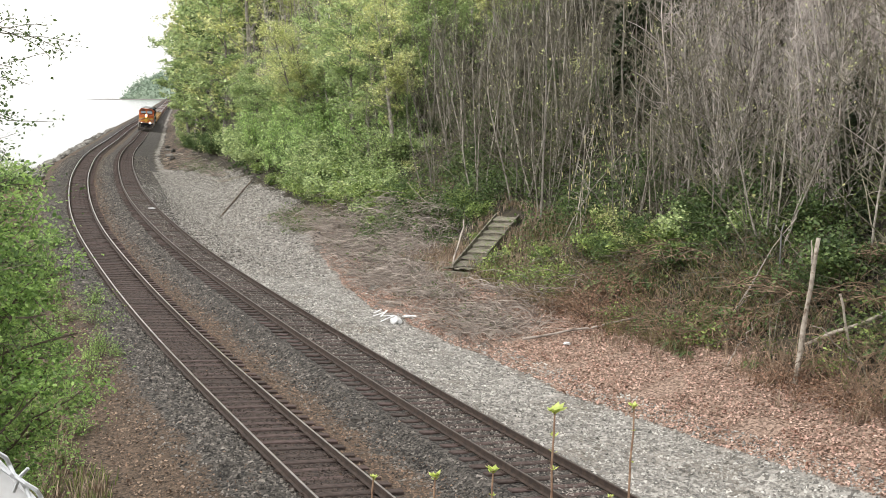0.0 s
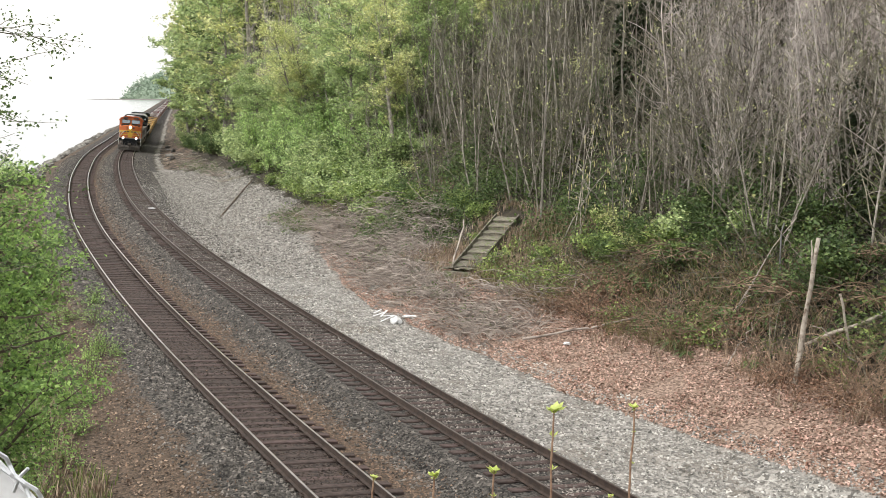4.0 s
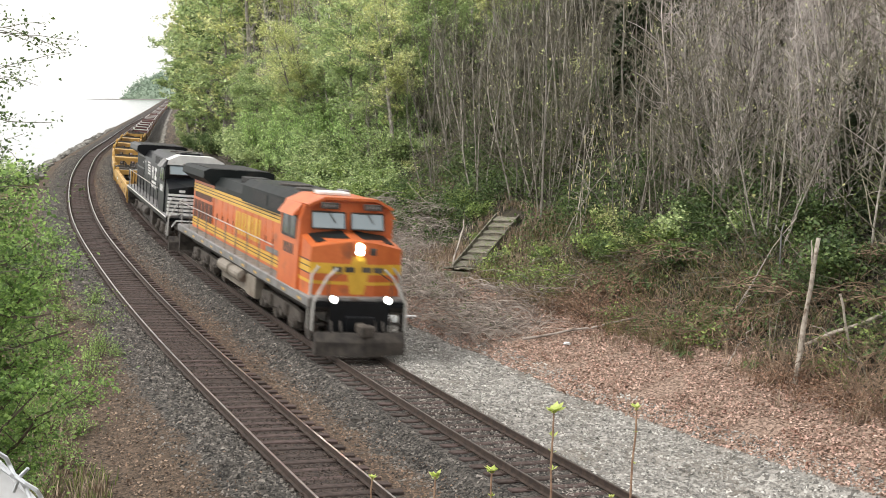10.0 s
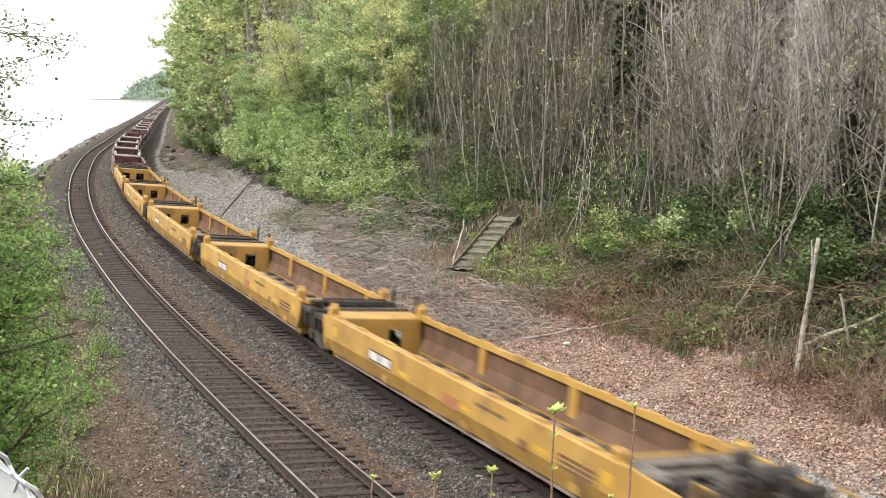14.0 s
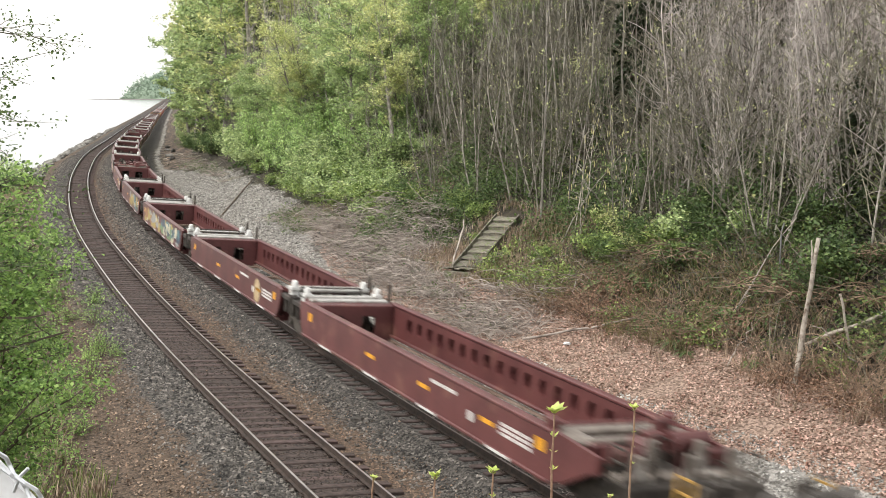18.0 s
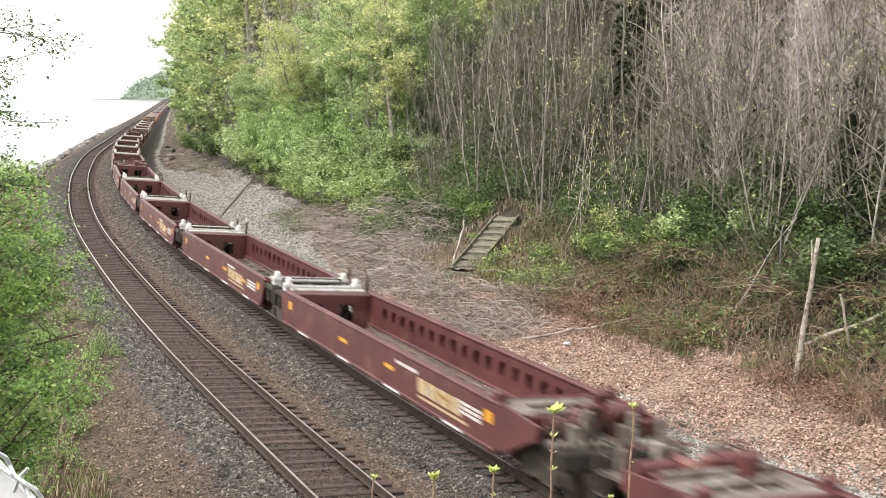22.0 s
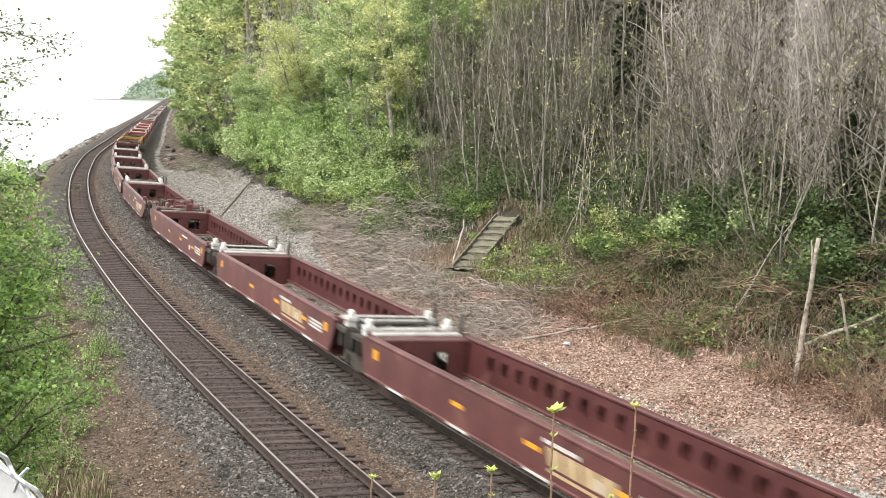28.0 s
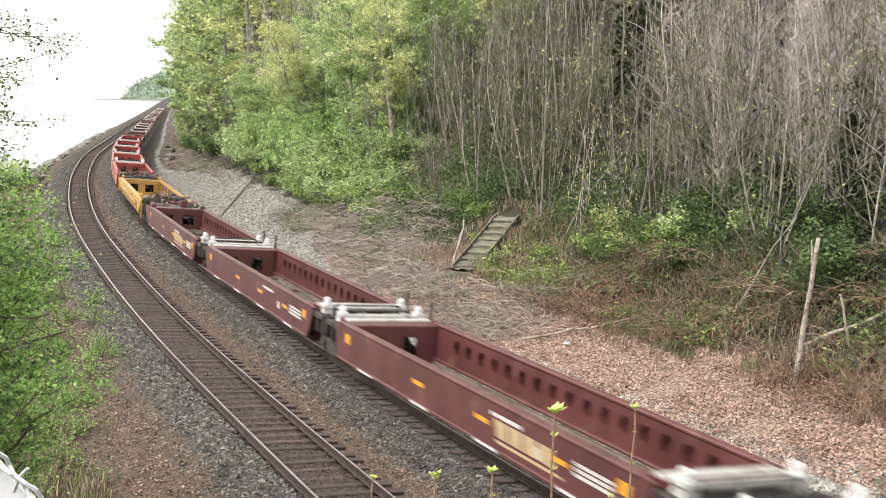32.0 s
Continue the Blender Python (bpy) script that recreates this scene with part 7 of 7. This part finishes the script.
crumpled("plastic_bag", "crumpled white plastic bag on the gravel", spot(12.6, 3.75, 0.08), (0.22, 0.2, 0.16), M["white_scrap"], "bag", 1)
crumpled("plastic_bag", "torn pale plastic sheet on the gravel", spot(13.4, 4.6, 0.05), (0.3, 0.16, 0.07), M["white_scrap"], "bag", 2)
crumpled("paper_scrap", "flat white scrap lying between the rails", spot(56.9, 0.4, 0.04), (0.3, 0.2, 0.04), M["white_scrap"], "scrap", 3)
crumpled("boulder", "small dark boulder on the gravel", spot(33.5, 6.8, 0.1), (0.3, 0.25, 0.25), M["dark_scrap"], "rock", 4, "loose rocks on the gravel")
crumpled("boulder", "small brown boulder on the gravel", spot(30.4, 6.0, 0.08), (0.26, 0.22, 0.2), M["rock"], "rock", 5, "loose rocks on the gravel")
crumpled("boulder", "flat brown rock at the gravel edge", spot(19.0, 5.2, 0.05), (0.3, 0.2, 0.12), M["rock"], "rock", 6, "loose rocks on the gravel")
crumpled("wrapper", "torn red wrapper at the gravel edge", spot(33.0, 7.6, 0.05), (0.35, 0.15, 0.08), M["red_scrap"], "scrap", 7)
crumpled("wrapper", "small white wrapper at the gravel edge", spot(32.4, 8.0, 0.04), (0.12, 0.1, 0.06), M["white_scrap"], "scrap", 8)
crumpled("wrapper", "small white wrapper on the leaf litter", spot(4.9, 6.6, 0.05), (0.12, 0.1, 0.06), M["white_scrap"], "scrap", 9)
crumpled("coal_lump", "dark lump of ballast beside the track", spot(0.2, -2.1, 0.04), (0.16, 0.13, 0.1), M["dark_scrap"], "rock", 10)
for i in range(5):
    a = spot(120 + i * 9, R.uniform(4.2, 6), 0.1)
    crumpled("boulder", "grey boulder at the foot of the slope", a, (R.uniform(0.3, 0.7), R.uniform(0.3, 0.6), R.uniform(0.2, 0.5)), M["rock"] if i % 2 else M["dark_scrap"], "rock", 40 + i, "loose rocks on the gravel")

# a soft, rut-like dark streak on the gravel, made up as a sunken bar
bent_stick("fallen_pole", "soft dark streak on the gravel slope, built as a sunken bar", spot(52.5, 4.6, 0.02), spot(68.5, 9.3, 0.05), 0.07, 0.05, M["bark_brown"], "pole", 0.04, 31)
for i in range(9):
    s0, d0 = R.uniform(92, 128), R.uniform(4.8, 8)
    a = spot(s0, d0, 0.06)
    q = R.uniform(0, 6.28)
    bent_stick("driftwood", "pale bare stick on the dirt slope", a, spot(s0 + R.uniform(-5, 5), d0 + R.uniform(-1.5, 1.5), 0.15), 0.06, 0.03, M["wood_pale"], "branch", 0.08, 90 + i, "fallen branches")


# ---- shore rocks ----
bank_rocks = []
for i in range(5):
    ob = crumpled("shore_rock", "grey boulder of the sea bank", (0, 0, 0), (R.uniform(0.6, 0.95), R.uniform(0.5, 0.8), R.uniform(0.45, 0.7)), M["rock"], "rock", 60 + i, "boulders of the sea bank")
    bank_rocks.append(ob)
for i in range(150):
    s = 92 + 200 * R.random() ** 1.3
    d = R.uniform(-11.4, -8.6)
    k = R.uniform(0.5, 1.3)
    ob = bank_rocks[i % 5].copy()
    scene.collection.objects.link(ob)
    ob.matrix_basis = Matrix.Translation(spot(s, d, 0.1 * k)) @ Euler((R.uniform(-0.3, 0.3), R.uniform(-0.3, 0.3), R.uniform(0, 6))).to_matrix().to_4x4() @ Matrix.Scale(k, 4)
for ob in bank_rocks:
    bpy.data.objects.remove(ob)


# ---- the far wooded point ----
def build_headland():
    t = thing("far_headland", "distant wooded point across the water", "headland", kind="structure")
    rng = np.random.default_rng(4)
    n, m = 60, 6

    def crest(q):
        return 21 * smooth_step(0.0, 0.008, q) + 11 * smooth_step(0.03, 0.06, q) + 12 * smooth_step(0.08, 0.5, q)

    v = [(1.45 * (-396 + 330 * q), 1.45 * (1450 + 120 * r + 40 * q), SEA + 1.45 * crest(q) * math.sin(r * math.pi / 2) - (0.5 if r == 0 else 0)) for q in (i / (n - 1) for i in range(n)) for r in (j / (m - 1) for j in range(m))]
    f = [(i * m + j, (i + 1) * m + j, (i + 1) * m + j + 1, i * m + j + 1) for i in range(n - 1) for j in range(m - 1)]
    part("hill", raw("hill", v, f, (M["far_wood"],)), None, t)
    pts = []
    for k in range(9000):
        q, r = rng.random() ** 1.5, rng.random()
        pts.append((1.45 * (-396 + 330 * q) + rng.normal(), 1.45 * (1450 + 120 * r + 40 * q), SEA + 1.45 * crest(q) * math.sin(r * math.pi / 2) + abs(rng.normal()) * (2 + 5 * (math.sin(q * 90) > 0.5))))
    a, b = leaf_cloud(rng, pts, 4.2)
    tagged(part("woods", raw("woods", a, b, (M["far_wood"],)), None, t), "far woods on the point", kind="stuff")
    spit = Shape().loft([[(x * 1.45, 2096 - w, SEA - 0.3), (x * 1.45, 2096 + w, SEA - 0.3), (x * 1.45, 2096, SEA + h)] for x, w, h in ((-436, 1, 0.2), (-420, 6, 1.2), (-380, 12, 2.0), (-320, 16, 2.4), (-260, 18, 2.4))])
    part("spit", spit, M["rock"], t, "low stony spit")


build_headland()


# ---- by the viewer: young trees on the bank, shoots and a fence top ----
SWAY = []
near_kinds = [build_leafy(700 + i, (8.3, 7.4, 6.4)[i], (1.75, 1.7, 1.7)[i], M["leaf_near"], (12000, 11000, 10000)[i], 0.063, "young tree with fresh bright green leaves on the bank", "young trees on the bank", 0.01, 0.3) for i in range(3)]
for x, y, k, rz, z in ((-6.05, 13.6, 0, 20, 1.0), (-5.65, 12.3, 1, 140, 1.0), (-5.1, 11.0, 2, 260, 0.9), (-7.3, 16.5, 0, 80, 0.92), (-5.7, 12.9, 1, 10, 0.85), (-8.6, 20.5, 2, 200, 0.85)):
    c = copy_thing(near_kinds[k], pose(x, y, ground_z(x, y), 0, 0, rz))
    c.scale = (z * 0.97, z * 0.97, z * 1.12)
    SWAY.append((c, c.matrix_basis.copy(), 0.5))
retire(near_kinds)
blades("bank_grass", "fresh green grass tufts at the edge of the ballast", [(s, d) for s, d in ((R.uniform(3, 22), -7.3 - 2.6 * R.random()) for _ in range(1500)) if noise.noise((s * 0.3, d * 0.5, 14)) > 0.18], 0.34, M["leaf_near"], 9)
low = [build_shrub(720 + i, 1.3, 1.1, M["leaf_near"], 420, 0.09, "low leafy shrub on the dirt bank", "low shrubs on the bank") for i in range(2)]
for x, y, z in ((-9.6, 27.5, 1.0), (-10.2, 30.5, 0.9), (-8.9, 24.6, 0.9), (-11.2, 33.5, 1.0), (-12.6, 37.5, 1.1), (-8.2, 22.5, 0.8), (-13.6, 41.5, 1.0), (-15.2, 46, 1.1), (-17.5, 52, 1.2), (-20, 60, 1.2), (-9.0, 26.4, 0.5), (-10.6, 35.6, 0.6), (-10.9, 36.4, 0.7), (-10.2, 33.6, 0.7), (-9.6, 31.2, 0.7), (-9.0, 28.6, 0.7), (-12.0, 40.0, 0.8), (-8.5, 26.0, 0.6), (-13.0, 43.5, 0.8), (-9.9, 35.0, 0.5)):
    c = copy_thing(low[R.randrange(2)], pose(x, y, ground_z(x, y), 0, 0, R.uniform(0, 360)))
    c.scale = (z, z, z)
retire(low)
# sparse dark twigs against the sky
def thin_top(x, y, tall, seed):
    """A slight young tree whose thin twigs and few small leaves stand against the sky."""
    w = Wood(seed)
    rng = w.rng
    path = w.limb((0, 0, -0.2), (0, 0, 1), tall, 0.035, 0.006, 12, 6, 0.012, 0.02)
    pts = []
    for k in range(46):
        f = rng.uniform(0.60, 1.0)
        bp = w.limb(path[min(int(f * 12), 12)], side_way(rng, rng.uniform(-0.15, 0.5)), rng.uniform(0.4, 1.15), 0.006, 0.003, 5, 3, 0.15, -0.01)
        for q in range(30):
            a = bp[rng.integers(2, 6)]
            pts.append(tuple(a + Vector(rng.normal(size=3)) * 0.06))
    t = thing("tree", "slight young tree top with few dark leaves against the sky", "tree", "young trees on the bank", m=pose(x, y, ground_z(x, y), 0, 0, 40))
    part("trunk", w.sh, M["twig"], t)
    v, f = leaf_cloud(rng, pts, 0.045)
    tagged(part("crown", raw("crown", v, f, (M["leaf_deep"],)), None, t), "few small dark leaves", kind="stuff")
    SWAY.append((t, t.matrix_basis.copy(), 0.5))


thin_top(-5.34, 12.6, 10.1, 741)
thin_top(-5.62, 13.4, 9.6, 742)
thin_top(-5.5, 13.0, 8.7, 745)


def shoot(x, y, z_top, seed, size):
    """A thin shoot with a tuft of new leaves at its tip and a few small buds below."""
    rng = random.Random(seed)
    zb = ground_z(x, y)
    t = thing("maple_shoot", "thin brown shoot with opening yellow-green leaves", "shoot", "shoots in front of the viewer", m=Matrix.Translation((x, y, zb)))
    h = z_top - zb
    path = [(rng.gauss(0, 0.003) + 0.006 * (i - 8) * (seed % 2), 0, h * i / 8) for i in range(9)]
    part("stem", Shape().tube(path, [0.0085 - 0.0005 * i for i in range(9)], 6), M["shoot"], t)
    v, f = [], []
    for lvl, count, ln in ((h, 10, 0.062), (h - 0.012, 5, 0.04), (h - 0.13, 4, 0.036), (h - 0.21, 2, 0.03), (h - 0.30, 4, 0.03)):
        for k in range(count):
            a = 2 * math.pi * k / count + rng.uniform(-0.3, 0.3)
            l = ln * size * rng.uniform(0.7, 1.2)
            d = Vector((math.cos(a), math.sin(a), rng.uniform(0.3, 1.2))).normalized()
            s = Vector((-math.sin(a), math.cos(a), 0)) * l * 0.3
            o = Vector((path[8][0], 0, lvl - 0.01))
            b = len(v)
            v += [tuple(o), tuple(o + d * l * 0.55 + s), tuple(o + d * l), tuple(o + d * l * 0.55 - s)]
            f.append((b, b + 1, b + 2, b + 3))
    part("leaf_tuft", raw("leaf_tuft", v, f, (M["leaf_bud"],)), None, t, "tuft of small new leaves")
    SWAY.append((t, t.matrix_basis.copy(), 0.45))


for i, (x, y, z, k) in enumerate(((0.555, 5.75, 6.28, 1.0), (1.02, 6.0, 6.24, 0.6), (0.26, 5.7, 5.985, 0.8), (-0.03, 5.7, 5.95, 0.8), (0.85, 5.62, 5.885, 0.4), (-0.36, 6.16, 5.79, 0.5))):
    shoot(x, y, z, 80 + i, k)

fz = ground_z(-0.9, 1.9)
fe = thing("fence", "white panel edged with twisted galvanised fence wire", "fence", m=Matrix.Translation((-0.9, 1.97, fz)))
dz = 7.155 - fz
# unidentified overexposed white patch behind the wire, filled by an added plain panel
part("panel", Shape().prism([(-0.5, 0), (0.22, 0), (0.22, dz - 0.055), (0.14, dz + 0.035), (-0.5, dz + 0.75)], "y", -0.01, 0.01), M["white_scrap"], fe, "plain white stand-in for an overexposed patch")
wv = Shape()
for off in (0.0, 0.012):
    wv.tube([(0.24 - 0.5 * q + 0.006 * math.sin(60 * q + 260 * off), -0.02 + 0.006 * math.cos(60 * q + 260 * off), dz - 0.06 + 0.56 * q + off) for q in (i / 40 for i in range(41))], 0.004, 6)
part("twisted_wire", wv, M["galvanised"], fe)
for i in range(9):
    x, z = 0.22 - 0.05 * i, dz - 0.045 + 0.056 * i
    part("wire_end", Shape().tube([(x, -0.02, z - 0.02), (x + 0.012, -0.02, z + 0.008), (x + 0.026, -0.02, z + 0.022)], 0.0035, 5), M["galvanised"], fe)

FRONT = 6.61          # where the front coupler is at 10 s, metres along the hillside track


def motions():
    """The train runs towards the viewer at one speed, each vehicle on its own chord of the curve."""
    for t, u0, ln in TRAIN:
        rows = []
        for i in range(65):
            s = max(FRONT - SPEED * (i * 0.5 - 10) + u0, -660)
            a, b = on_line("hill", s + ln * 0.12)[0], on_line("hill", s + ln * 0.88)[0]
            th = math.atan2(-(b.x - a.x), b.y - a.y)
            base = (a + b) / 2 - Vector((-math.sin(th), math.cos(th), 0)) * ln / 2
            rows.append((i * 0.5, Matrix.Translation((base.x, base.y, CANT / 2)) @ Matrix.Rotation(th, 4, "Z") @ Matrix.Rotation(TILT, 4, "Y")))
        walk(t, rows)
    # a light wind moves the near leaves
    for k, (t, m, much) in enumerate(SWAY):
        walk(t, [(i * 0.4, m @ pose(0, 0, 0, much * math.sin(i * 0.9 + k * 1.7) + much * 0.5 * math.sin(i * 0.37 + k), much * math.sin(i * 0.7 + k * 2.3), 0)) for i in range(81)])


motions()
